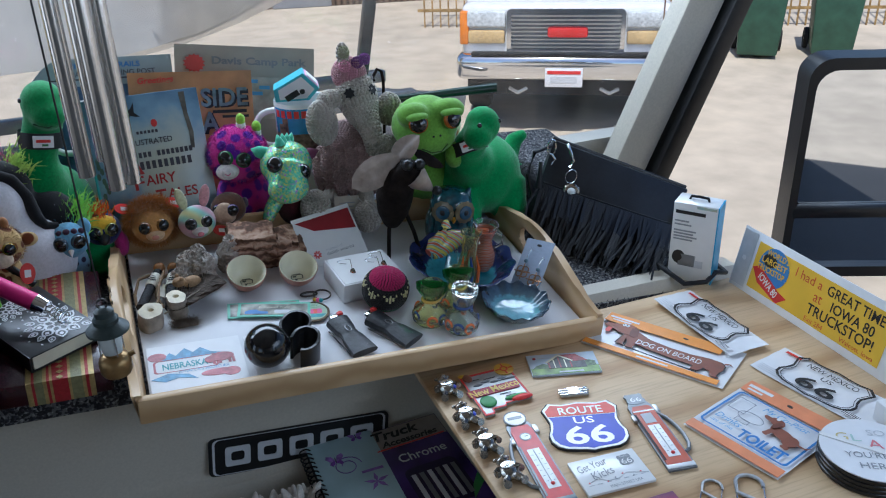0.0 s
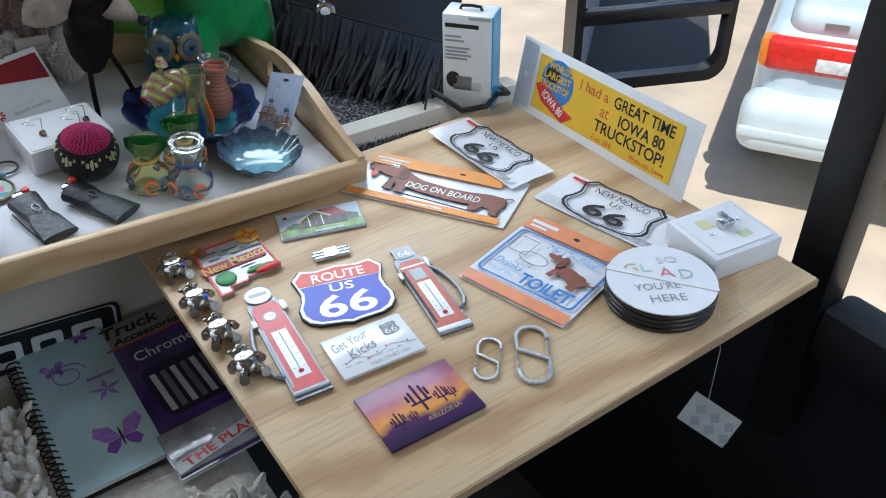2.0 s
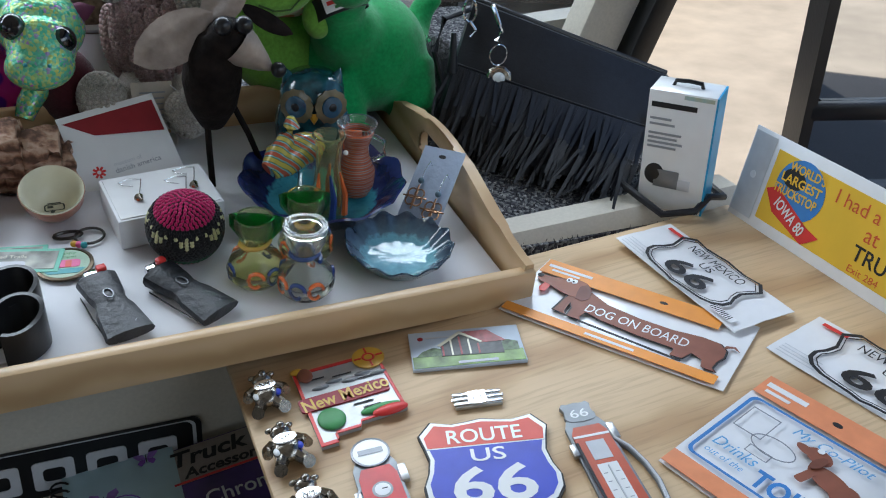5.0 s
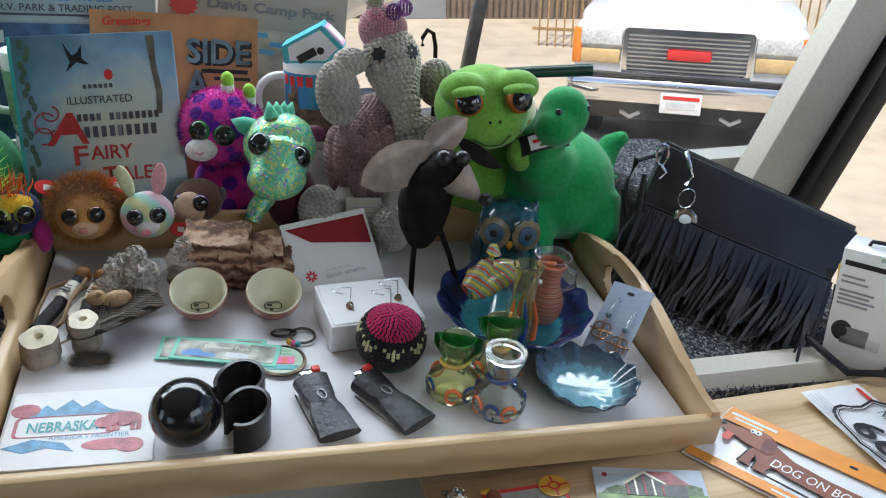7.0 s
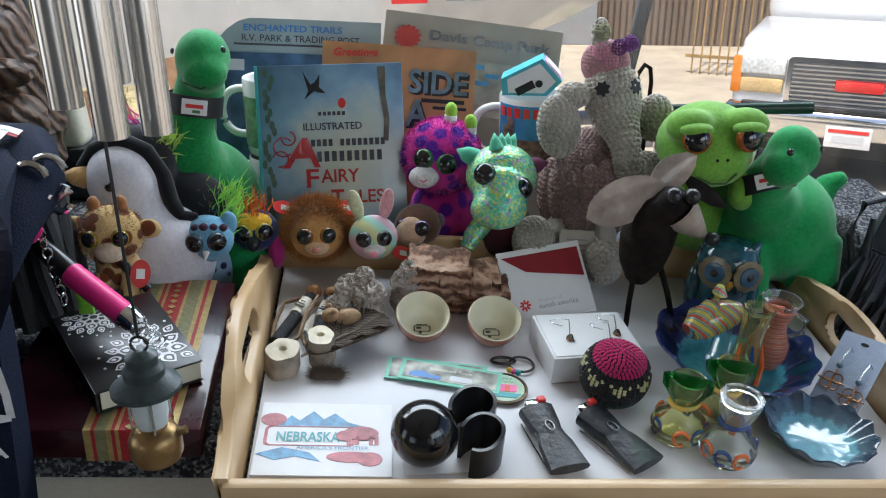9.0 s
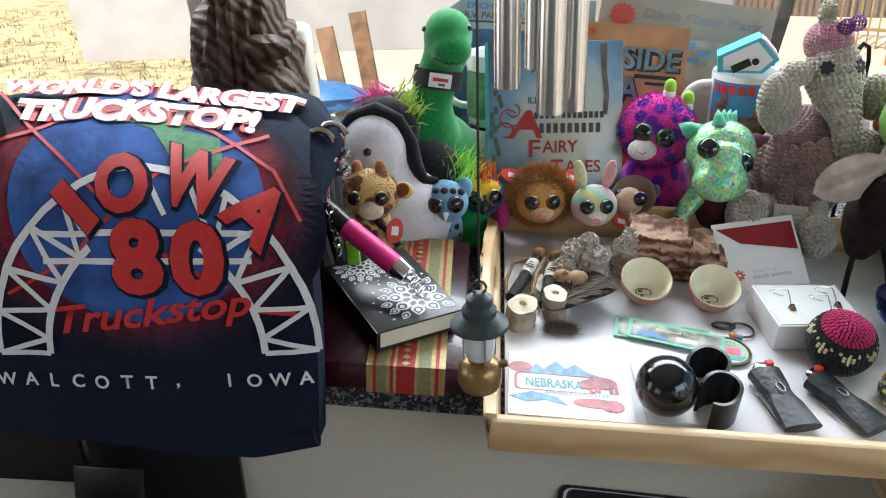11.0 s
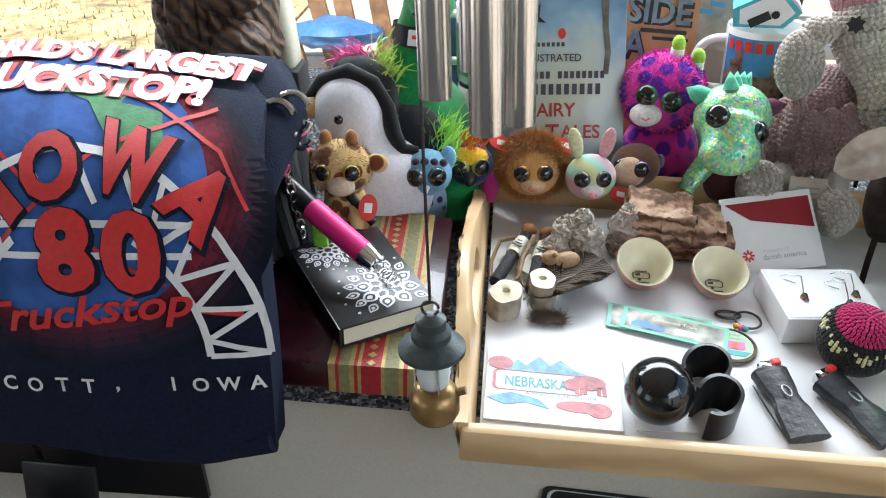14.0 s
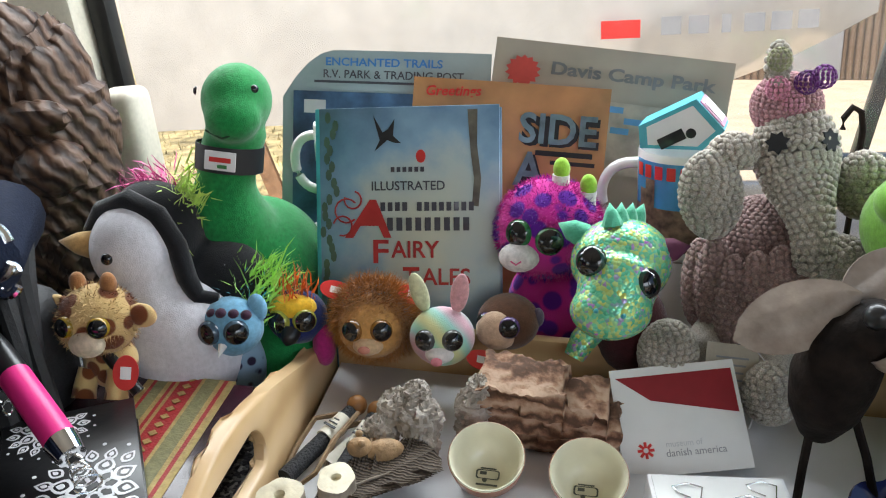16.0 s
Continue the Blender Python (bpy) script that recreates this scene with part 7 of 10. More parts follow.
# --- row of small big-eyed toys on the tray's rim
def small_toy(name, label, hx, hy, hz, r, mat, muzzle=None, ring=None, sy=0.9, eyes=0.0, er=0.0095, look_to=(0.05, -0.95, 0.2), body=True, bmat=None):
    o, L = standing(name, label, "soft toy", hx, max(hy + 0.03, 1.272) if hx > 0.06 else hy + 0.01, group="small big-eyed toys")
    part("head", ball(r, L(hx, hy, hz), (1.04, sy, 0.95), 28, 18), mat, o)
    f = Vector(look_to).normalized()
    side = f.cross(Vector((0, 0, 1))).normalized()
    for s in (-1, 1):
        p = Vector(L(hx, hy, hz)) + f * r * 0.8 + side * s * r * 0.44 + Vector((0, 0, r * (0.06 + eyes)))
        eye(o, p, er, f + side * s * 0.4, ring)
    if muzzle:
        p = Vector(L(hx, hy, hz)) + f * r * 0.78 - Vector((0, 0, r * 0.4))
        part("muzzle", ball(r * 0.4, p, (1.15, 0.8, 0.75)), muzzle, o)
    if body:
        part("body", ball(r * 0.8, L(hx, max(hy + 0.032, 1.282) if hx > 0.06 else hy + 0.012, (hz + dash_z(hx, hy)) / 2 - 0.002), (0.95, 0.8, (hz - dash_z(hx, hy)) / r / 1.7)), bmat or mat, o)
    return o, L


TAN = plush("lion tan plush", (0.52, 0.27, 0.09))
MANE = plush("golden brown mane plush", (0.42, 0.18, 0.045), var=0.35)
AMBERI = iris("amber iris", (0.3, 0.12, 0.02))
o, L = small_toy("lion_toy", "tan plush lion with a chestnut mane and big eyes", 0.14, 1.222, 0.143, 0.029, TAN, plush("cream muzzle plush", (0.62, 0.42, 0.25)), AMBERI, er=0.0095)
fur("mane", L(0.14, 1.232, 0.146), (0.036, 0.022, 0.034), 9000, 0.0135, MANE, o, 4, 0.00045)
part("nose", ball(0.0045, L(0.1405, 1.189, 0.1365), (1.2, 0.6, 0.8), 10, 8), M("pink nose", (0.5, 0.2, 0.15), 0.5), o)
fur("cheek_fur", L(0.14, 1.222, 0.143), (0.0295, 0.026, 0.0275), 1400, 0.004, TAN, o, 5, 0.0004)

PASTEL = bands(plush("pastel rainbow plush", (0.5, 0.6, 0.45)), 9, [(0.0, (0.62, 0.6, 0.3)), (0.35, (0.35, 0.58, 0.42)), (0.7, (0.3, 0.55, 0.5)), (1.0, (0.6, 0.36, 0.42))], "DIAGONAL", 2.5)
o, L = small_toy("rabbit_toy", "pastel rainbow plush rabbit with long upright ears", 0.203, 1.211, 0.141, 0.0265, PASTEL, plush("white rabbit plush", (0.7, 0.66, 0.64)), iris("grey iris", (0.1, 0.1, 0.1)), er=0.009)
part("nose", ball(0.0042, L(0.2035, 1.1795, 0.133), (1.2, 0.6, 0.9), 10, 8), M("rose nose", (0.62, 0.2, 0.24), 0.5), o)
for x, rx, mt in ((0.1895, -12, plush("cream green ear plush", (0.6, 0.6, 0.38))), (0.2155, 12, plush("pink ear plush", (0.66, 0.34, 0.36)))):
    part("ear", ball(0.0085, (0, 0, 0.019), (0.9, 0.5, 2.2), m=Matrix.Translation(L(x, 1.215, 0.161)) @ pose(0, 0, 0, 6, rx, 0)), mt, o)

o, L = small_toy("monkey_toy", "dark brown plush monkey with a tan face", 0.255, 1.243, 0.141, 0.026, plush("cocoa plush", (0.09, 0.04, 0.022)), plush("tan face plush", (0.45, 0.3, 0.2)), iris("violet iris", (0.12, 0.06, 0.2)), er=0.0095, look_to=(-0.35, -0.9, 0.15))
part("face", ball(0.0185, L(0.2475, 1.2265, 0.14), (1.0, 0.55, 0.95)), plush("tan eye patch plush", (0.48, 0.33, 0.23)), o)
part("ear", ball(0.0085, L(0.281, 1.242, 0.146), (0.6, 0.6, 1)), plush("grey ear plush", (0.12, 0.1, 0.14)), o)

NAVY = plush("navy plush", (0.012, 0.02, 0.1))
o, L = small_toy("parrot_toy", "navy plush parrot with yellow face and bright crest", 0.07, 1.228, 0.148, 0.026, NAVY, None, iris("glitter yellow iris", (0.5, 0.5, 0.08)), er=0.0105, look_to=(0.12, -0.95, 0.15))
part("brow", ball(0.02, L(0.07, 1.22, 0.16), (1.1, 0.75, 0.6)), plush("yellow plush", (0.72, 0.42, 0.03)), o)
part("beak", lathe([(0.009, 0), (0.007, 0.008), (0, 0.015)], 10, Matrix.Translation(L(0.0715, 1.205, 0.143)) @ pose(0, 0, 0, 115, 0, 0)), BLACKPLASTIC, o)
tuft("crest", L(0.072, 1.225, 0.17), (0.05, 0, 1), 130, 0.019, 0.22, plush("orange crest fur", (0.75, 0.17, 0.03)), o, 6)
part("wing", ball(0.02, L(0.093, 1.225, 0.122), (0.5, 0.6, 1.0)), plush("magenta wing plush", (0.35, 0.02, 0.15)), o)

SKYP = plush("pale blue plush", (0.16, 0.36, 0.52))
o, L = small_toy("tiger_toy", "pale blue plush cat with dark stripes and pink ears", 0.026, 1.188, 0.156, 0.027, SKYP, None, iris("steel iris", (0.08, 0.14, 0.2)), er=0.0105, look_to=(0.1, -0.95, 0.1), bmat=cells(plush("blue tiger plush", (0.2, 0.3, 0.4)), 90, [(0.0, (0.02, 0.015, 0.03)), (0.3, (0.03, 0.02, 0.05)), (0.42, (0.25, 0.38, 0.5))], 0.0))
for x, mt in ((-0.002, plush("rose ear plush", (0.6, 0.16, 0.3))), (0.05, SKYP)):
    part("ear", ball(0.0125, L(x, 1.192, 0.172 if x > 0 else 0.158), (0.7, 0.5, 1.0)), mt, o)
part("nose", lathe([(0.004, 0), (0.0, 0.012)], 8, Matrix.Translation(L(0.0285, 1.163, 0.15)) @ pose(0, 0, 0, 120, 0, 0)), GLOSSWHITE, o)
for k in range(5):
    part("stripe", ball(0.006, L(0.008 + 0.0095 * k, 1.172 + 0.003 * abs(k - 2), 0.1755 - 0.002 * abs(k - 2)), (0.8, 0.8, 0.7), 10, 8), plush("plum stripe plush", (0.05, 0.02, 0.04)), o)
part("horn", lathe([(0.011, 0), (0.007, 0.013), (0, 0.026)], 12, Matrix.Translation(L(0.018, 1.21, 0.178))), plush("pale grey plush", (0.5, 0.5, 0.55)), o)
tuft("back_fur", L(0.036, 1.226, 0.168), (0.3, 0.1, 0.9), 420, 0.033, 0.45, plush("neon green fur", (0.42, 0.8, 0.16)), o, 7, root=0.012)
tuft("back_fur", L(0.03, 1.222, 0.165), (0.1, -0.1, 0.9), 160, 0.024, 0.4, plush("turquoise fur", (0.05, 0.4, 0.55)), o, 8)

GIR = cells(plush("tan plush with brown patches", (0.5, 0.33, 0.14)), 62, [(0.0, (0.15, 0.045, 0.015)), (0.42, (0.17, 0.05, 0.018)), (0.5, (0.58, 0.4, 0.18)), (1.0, (0.62, 0.44, 0.2))], 0.0)
o, L = standing("giraffe_toy", "sitting tan plush giraffe with brown patches and red tag", "soft toy", -0.052, 1.118, 0.128)
part("head", ball(0.03, L(-0.052, 1.125, 0.19), (1.05, 0.9, 0.95)), GIR, o)
fur("fur_coat", L(-0.052, 1.125, 0.19), (0.0315, 0.027, 0.0285), 2600, 0.005, GIR, o, 11, 0.0004)
part("body", ball(0.022, L(-0.052, 1.13, 0.152), (1, 0.85, 1.1)), GIR, o)
part("muzzle", ball(0.0125, L(-0.048, 1.1, 0.181), (1.15, 0.8, 0.85)), plush("cream giraffe muzzle", (0.62, 0.52, 0.38)), o)
for x, f in ((-0.0645, (-0.25, -0.95, 0.2)), (-0.036, (0.35, -0.9, 0.2))):
    eye(o, L(x, 1.1, 0.1945), 0.0085, f, iris("gold iris", (0.5, 0.32, 0.03)))
for s in (-1, 1):
    part("ear", ball(0.0125, L(-0.052 + s * 0.036, 1.128, 0.199 - 0.006 * (s > 0)), (1.0, 0.5, 0.8)), GIR, o)
    part("horn", ball(0.0075, L(-0.052 + s * 0.013, 1.128, 0.2195), (0.85, 0.85, 1.2)), plush("brown horn plush", (0.3, 0.13, 0.05)), o)
    part("leg", tube([L(-0.052 + s * 0.012, 1.118, 0.15), L(-0.052 + s * 0.014, 1.11, 0.137), L(-0.052 + s * 0.014, 1.106, 0.13)], [0.0085, 0.009, 0.0095], 10), GIR, o)
part("swing_tag", prism(oval(0, 0, 0.0095, 0.014), 0, 0.0012, Matrix.Translation(L(-0.024, 1.105, 0.155)) @ pose(0, 0, 0, 80, 12, 20)), RED, o, "glossy red heart-shaped paper tag")
part("tag_mark", prism(rect(-0.004, -0.005, 0.004, 0.005), 0.0013, 0.0003, Matrix.Translation(L(-0.024, 1.105, 0.155)) @ pose(0, 0, 0, 80, 12, 20)), GLOSSWHITE, o)
for x, y, z in ((0.105, 1.236, 0.17), (0.175, 1.234, 0.168), (0.236, 1.21, 0.12)):
    o = thing("swing_tag", "red paper swing tag tied to a small soft toy", "tag", Matrix.Translation((x, y, z)) @ pose(0, 0, 0, 50, 20, 15), "swing tags")
    part("paper", prism(oval(0, 0, 0.014, 0.0085), 0, 0.0012), RED, o)
    part("mark", prism(rect(-0.005, -0.003, 0.005, 0.003), 0.0013, 0.0003), GLOSSWHITE, o)

# --- penguin
PENW = plush("white penguin plush", (0.62, 0.61, 0.66), var=0.08)
PENK = plush("black penguin plush", (0.01, 0.01, 0.012))
o, L = standing("penguin_toy", "white and black plush penguin with an orange beak", "soft toy", -0.04, 1.2)
b = ball(0.042, L(-0.052, 1.198, 0.222), (0.95, 0.95, 1.0))
ball(0.058, L(-0.024, 1.2, 0.135), (1.05, 0.9, 1.05), bm=b)
tube([L(-0.05, 1.2, 0.2), L(-0.04, 1.2, 0.165)], [0.037, 0.045], 14, bm=b)
soft("body", b, PENW, o, 0.0035, 8)
b = ball(0.044, L(-0.047, 1.221, 0.229), (1.0, 0.8, 1.04))
ball(0.045, L(0.004, 1.233, 0.165), (1.0, 0.85, 1.2), bm=b)
soft("back", b, PENK, o, 0.0035, 8)
part("hood", tube([L(-0.097, 1.2, 0.236), L(-0.078, 1.197, 0.256), L(-0.05, 1.194, 0.2655), L(-0.026, 1.192, 0.253), L(-0.012, 1.19, 0.228), L(-0.006, 1.187, 0.2), L(0.002, 1.185, 0.183), L(0.018, 1.19, 0.18)], [0.005, 0.0085, 0.0095, 0.0095, 0.009, 0.0085, 0.008, 0.005], 12), PENK, o)
eye(o, L(-0.057, 1.158, 0.227), 0.0048, (0.1, -0.97, 0.1))
part("beak", lathe([(0.012, 0), (0.009, 0.012), (0.0, 0.026)], 12, Matrix.Translation(L(-0.09, 1.19, 0.228)) @ pose(0, 0, 0, 30, -70, 0)), plush("tan beak plush", (0.5, 0.3, 0.12)), o)
for c, d, mt, sd in (((-0.05, 1.24, 0.255), (-0.5, 0, 0.6), plush("neon pink fur", (0.9, 0.16, 0.42)), 21), ((-0.02, 1.235, 0.25), (0.35, -0.1, 0.8), plush("lime fur", (0.6, 0.85, 0.2)), 22)):
    o2 = thing("fur_tuft", "long neon fur tuft of a hidden soft toy", "soft toy", pose(0, 0, 0), "fur tufts")
    tuft("long_fur", c, d, 360, 0.027, 0.5, mt, o2, sd, root=0.01)

# --- book and leaflets
o = thing("fairy_tale_book", "illustrated fairy tale book with a blue cover, leaning back", "book", Matrix.Translation((0.161, 1.268, dash_z(0.16, 1.27) + 0.004)) @ pose(0, 0, 0, 72.5, 0, 1.5) @ pose(0, 0.0145, 0))
BW, BH = 0.167, 0.226
COVER = M("painted moonlit cover", (0.2, 0.36, 0.5), 0.3, var=0.3, scale=18, bump=0.02, coat=0.25)
_n, _l, _p = nodes_of(COVER)
_tc, _ds, _nz, _ad = _n.new("ShaderNodeTexCoord"), _n.new("ShaderNodeVectorMath"), _n.new("ShaderNodeTexNoise"), _n.new("ShaderNodeMath")
_ds.operation, _ad.operation = "DISTANCE", "MULTIPLY_ADD"
_ds.inputs[1].default_value = (0.022, 0.115, 0.011)
_nz.inputs["Scale"].default_value, _nz.inputs["Detail"].default_value = 32, 7
_l.new(_tc.outputs["Object"], _ds.inputs[0])
_l.new(_tc.outputs["Object"], _nz.inputs["Vector"])
_l.new(_nz.outputs["Fac"], _ad.inputs[0])
_ad.inputs[1].default_value = 0.075
_l.new(_ds.outputs["Value"], _ad.inputs[2])
_rp = ramp_of(COVER, [(0.05, (0.5, 0.52, 0.42)), (0.095, (0.4, 0.47, 0.46)), (0.125, (0.2, 0.33, 0.45)), (0.16, (0.1, 0.19, 0.29)), (0.19, (0.05, 0.1, 0.14))])
_l.new(_ad.outputs[0], _rp.inputs["Fac"])
_l.new(_rp.outputs["Color"], _p.inputs["Base Color"])
part("front_board", box(BW, BH + 0.0145, 0.0025, (0, BH / 2 - 0.0072, 0.011), 0.0008), COVER, o)
part("back_board", box(BW, BH + 0.0145, 0.0025, (0, BH / 2 - 0.0072, -0.011), 0.0008), COVER, o)
part("page_block", box(BW - 0.006, BH - 0.006, 0.0195, (0.0, BH / 2, 0)), CREAM, o)
part("spine", box(0.0045, BH + 0.0145, 0.0245, (-BW / 2 - 0.0015, BH / 2 - 0.0072, 0), 0.001), TEAL, o)
zb = 0.0127
flat("tree", [(0.055, 0.222), (0.064, 0.222), (0.0635, 0.19), (0.067, 0.16), (0.0645, 0.135), (0.0585, 0.136), (0.0605, 0.16), (0.0575, 0.185)], zb + 0.0004, M("bark print", (0.12, 0.11, 0.09), 0.4, var=0.4, bump=0), o)
flat("swallow", [(-0.032, 0.219), (-0.023, 0.203), (-0.018, 0.206), (-0.012, 0.215), (-0.0135, 0.2), (-0.006, 0.193), (-0.0125, 0.1935), (-0.019, 0.196), (-0.031, 0.186), (-0.026, 0.196)], zb + 0.0005, BLACK, o)
for k in range(26):
    flat("leaf", oval(-0.074 + 0.012 * noise.noise((k, 1.3, 0)), 0.03 + 0.0075 * k, 0.003, 0.0055, 7), zb + 0.0005, M("leaf print", (0.07, 0.12, 0.09), 0.4, bump=0) if k == 0 else bpy.data.materials["leaf print"], o)
flat("balloon", oval(0.012, 0.181, 0.0045, 0.006, 14), zb + 0.0005, RED, o)
INKB = M("dark title ink", (0.06, 0.06, 0.075), 0.3, bump=0, coat=0.3)
INKR = M("red title ink", (0.4, 0.03, 0.03), 0.3, bump=0, coat=0.3)
bars(o, [(-0.016 + 0.0055 * k, 0.167, -0.0125 + 0.0055 * k, 0.1715) for k in range(6)], INKB, zb + 0.0006, "title_bar")
words("ILLUSTRATED", 0.0, 0.1545, 0.0085, INKB, o, zb + 0.0006, 0.068, bold=0.012)
bars(o, [(-0.026 + 0.0068 * k, 0.1315, -0.0215 + 0.0068 * k, 0.1395) for k in range(13) if k != 4], INKB, zb + 0.0006, "title_bar")
bars(o, [(-0.02 + 0.0088 * k, 0.1135, -0.0145 + 0.0088 * k, 0.1255) for k in range(9)], INKB, zb + 0.0006, "title_bar")
flat("title_initial", [(-0.06, 0.107), (-0.036, 0.142), (-0.03, 0.142), (-0.016, 0.107), (-0.023, 0.107), (-0.028, 0.118), (-0.045, 0.118), (-0.052, 0.107)], zb + 0.0006, INKR, o)
for a0, cx, cy, r in ((40, -0.058, 0.132, 0.011), (160, -0.052, 0.142, 0.008), (250, -0.062, 0.118, 0.009)):
    part("flourish", tube([(cx + r * math.cos(radians(a0 + t)), cy + r * math.sin(radians(a0 + t)), zb + 0.0008) for t in range(0, 300, 25)], 0.0009, 5), INKR, o)
words("F", -0.026, 0.0945, 0.0215, INKR, o, zb + 0.0006, 0.0145, bold=0.015)
words("AIRY", 0.006, 0.0965, 0.0155, INKR, o, zb + 0.0006, 0.045, bold=0.015)
words("T", 0.002, 0.0695, 0.0215, INKR, o, zb + 0.0006, 0.0155, bold=0.015)
words("ALES", 0.034, 0.0715, 0.0155, INKR, o, zb + 0.0006, 0.045, bold=0.015)
flat("girl_dress", [(-0.052, 0.022), (-0.03, 0.026), (-0.012, 0.02), (-0.022, 0.045), (-0.034, 0.062), (-0.046, 0.05)], zb + 0.0007, M("pale dress print", (0.5, 0.52, 0.55), 0.3, var=0.2, bump=0), o)

PAPER = M("newsprint leaflet", (0.38, 0.34, 0.28), 0.6, var=0.08, scale=20, bump=0.05, bscale=15)


def leaflet(name, label, x0, x1, z1, y, h, mat, lean=14, turn=0, rounded=0.0, z_end=None):
    xm = (x0 + x1) / 2
    w = x1 - x0
    m = Matrix.Translation((xm, y, z1)) @ pose(0, 0, 0, 90 - lean, 0, turn) @ pose(0, 0, 0, 0, 0, -math.degrees(math.atan2(z1 * 2 - 2 * (z_end if z_end is not None else z1), w)) if z_end is not None else 0)
    o = thing(name, label, "leaflet", m, "leaflets")
    bm = bmesh.new()
    n = 16
    top = [(-w / 2 + w * k / n, 0.0) for k in range(n + 1)]
    if rounded:
        top = [(x, -rounded * max(0, (1 - (x + w / 2) / (rounded * 1.2))) ** 2) for x, _ in top]
    grid = [[bm.verts.new((x, ty - (h + ty) * j / 6, 0.004 * math.sin(3.1 * (x + w / 2) / w) * (1 - j / 6))) for x, ty in top] for j in range(7)]
    for a, b in zip(grid, grid[1:]):
        for k in range(n):
            bm.faces.new((a[k], a[k + 1], b[k + 1], b[k]))
    r = bmesh.ops.extrude_face_region(bm, geom=bm.faces[:])
    for v in [e for e in r["geom"] if isinstance(e, bmesh.types.BMVert)]:
        v.co.z -= 0.0012
    part("sheet", bm, mat, o)
    return o, w


o, w = leaflet("park_leaflet", "pale teal folded leaflet of a trailer park", -0.002, 0.222, 0.3465, 1.455, 0.245, M("pale teal leaflet", (0.3, 0.38, 0.4), 0.5, var=0.08, scale=20), 12, 0, 0.05, 0.34)
zl = 0.0052
words("ENCHANTED TRAILS", 0.0, -0.012, 0.0085, MIDBLUE, o, zl, 0.125, bold=0.02)
words("R.V. PARK & TRADING POST", 0.01, -0.0245, 0.0085, INKB, o, zl, 0.15, bold=0.01)
bars(o, [(-0.075, -0.034, 0.095, -0.0315)], INKB, zl)
flat("dark_picture", rect(-0.098, -0.2, 0.105, -0.043), zl, M("night blue picture", (0.04, 0.09, 0.17), 0.4, var=0.5, scale=40, bump=0), o)
flat("sign_print", rect(-0.086, -0.066, -0.062, -0.052), zl + 0.0004, LIGHTGREY, o)
o, w = leaflet("camp_leaflet", "beige camp park map leaflet with a red starburst", 0.228, 0.459, 0.342, 1.44, 0.25, PAPER, 12, 0, 0, 0.325)
flat("starburst", [((0.018 if k % 2 else 0.014) * math.cos(k * math.pi / 14) - 0.085, (0.0155 if k % 2 else 0.0125) * math.sin(k * math.pi / 14) - 0.03) for k in range(28)], zl, M("starburst print", (0.5, 0.06, 0.05), 0.5, bump=0), o)
words("Davis Camp Park", 0.022, -0.026, 0.0165, GUN, o, zl, 0.158, bold=0.03)
flat("map_print", rect(-0.03, -0.12, 0.1, -0.05), zl, M("faded map print", (0.36, 0.33, 0.27), 0.5, var=0.35, scale=45, bump=0), o)
for x, y in ((0.0, -0.06), (0.02, -0.07), (0.008, -0.08)):
    flat("map_symbol", rect(x, y, x + 0.018, y + 0.006), zl + 0.0004, SKYBLUE, o)
o, w = leaflet("route_leaflet", "orange postcard-style leaflet with block letters", 0.148, 0.342, 0.3175, 1.412, 0.23, M("orange leaflet", (0.46, 0.22, 0.09), 0.5, var=0.2, scale=25, bump=0.02), 13, 0, 0, 0.3085)
words("Greetings", -0.055, -0.013, 0.013, RED, o, zl, 0.055, 3, bold=0.02, slant=0.2)
for s, x, y, h, wd in (("SIDE", 0.05, -0.042, 0.03, 0.075), ("A", 0.025, -0.082, 0.034, 0.03)):
    words(s, x + 0.0025, y - 0.0025, h, BLACK, o, zl, wd, bold=0.06)
    words(s, x, y, h, M("slate picture letter", (0.12, 0.18, 0.2), 0.4, var=0.5, scale=50, bump=0), o, zl + 0.0004, wd, bold=0.02)
bars(o, [(0.03, -0.068, 0.085, -0.063), (0.045, -0.076, 0.088, -0.072), (0.05, -0.1, 0.09, -0.096)], BLACK, zl)


# --- mugs
def mug(name, label, x, y, z, handle, scene_col, r=0.041, h=0.095):
    o = thing("mug" if not name else name, label, "mug", pose(x, y, z, 0, 0, handle), "mugs")
    part("body", lathe([(0, 0), (r * 0.92, 0), (r, 0.004), (r, h - 0.002), (r * 0.985, h), (r * 0.93, h - 0.002), (r * 0.92, 0.006), (0, 0.005)], 36), GLOSSWHITE, o)
    part("handle", tube([(r * (0.96 + 0.78 * math.sin(radians(q)) ** 0.7), 0, h * (0.53 + 0.31 * math.cos(radians(q)))) for q in range(0, 181, 12)], 0.0052, 10), GLOSSWHITE, o)
    return o


def wrap(o, r, a0, a1, z0, z1, mat, name="picture", lift=0.0006):
    bm = bmesh.new()
    n = 14
    rows = [[bm.verts.new(((r + lift) * math.cos(radians(a0 + (a1 - a0) * k / n)), (r + lift) * math.sin(radians(a0 + (a1 - a0) * k / n)), z)) for k in range(n + 1)] for z in (z0, z1)]
    for k in range(n):
        bm.faces.new((rows[0][k], rows[0][k + 1], rows[1][k + 1], rows[1][k]))
    return part(name, bm, mat, o)


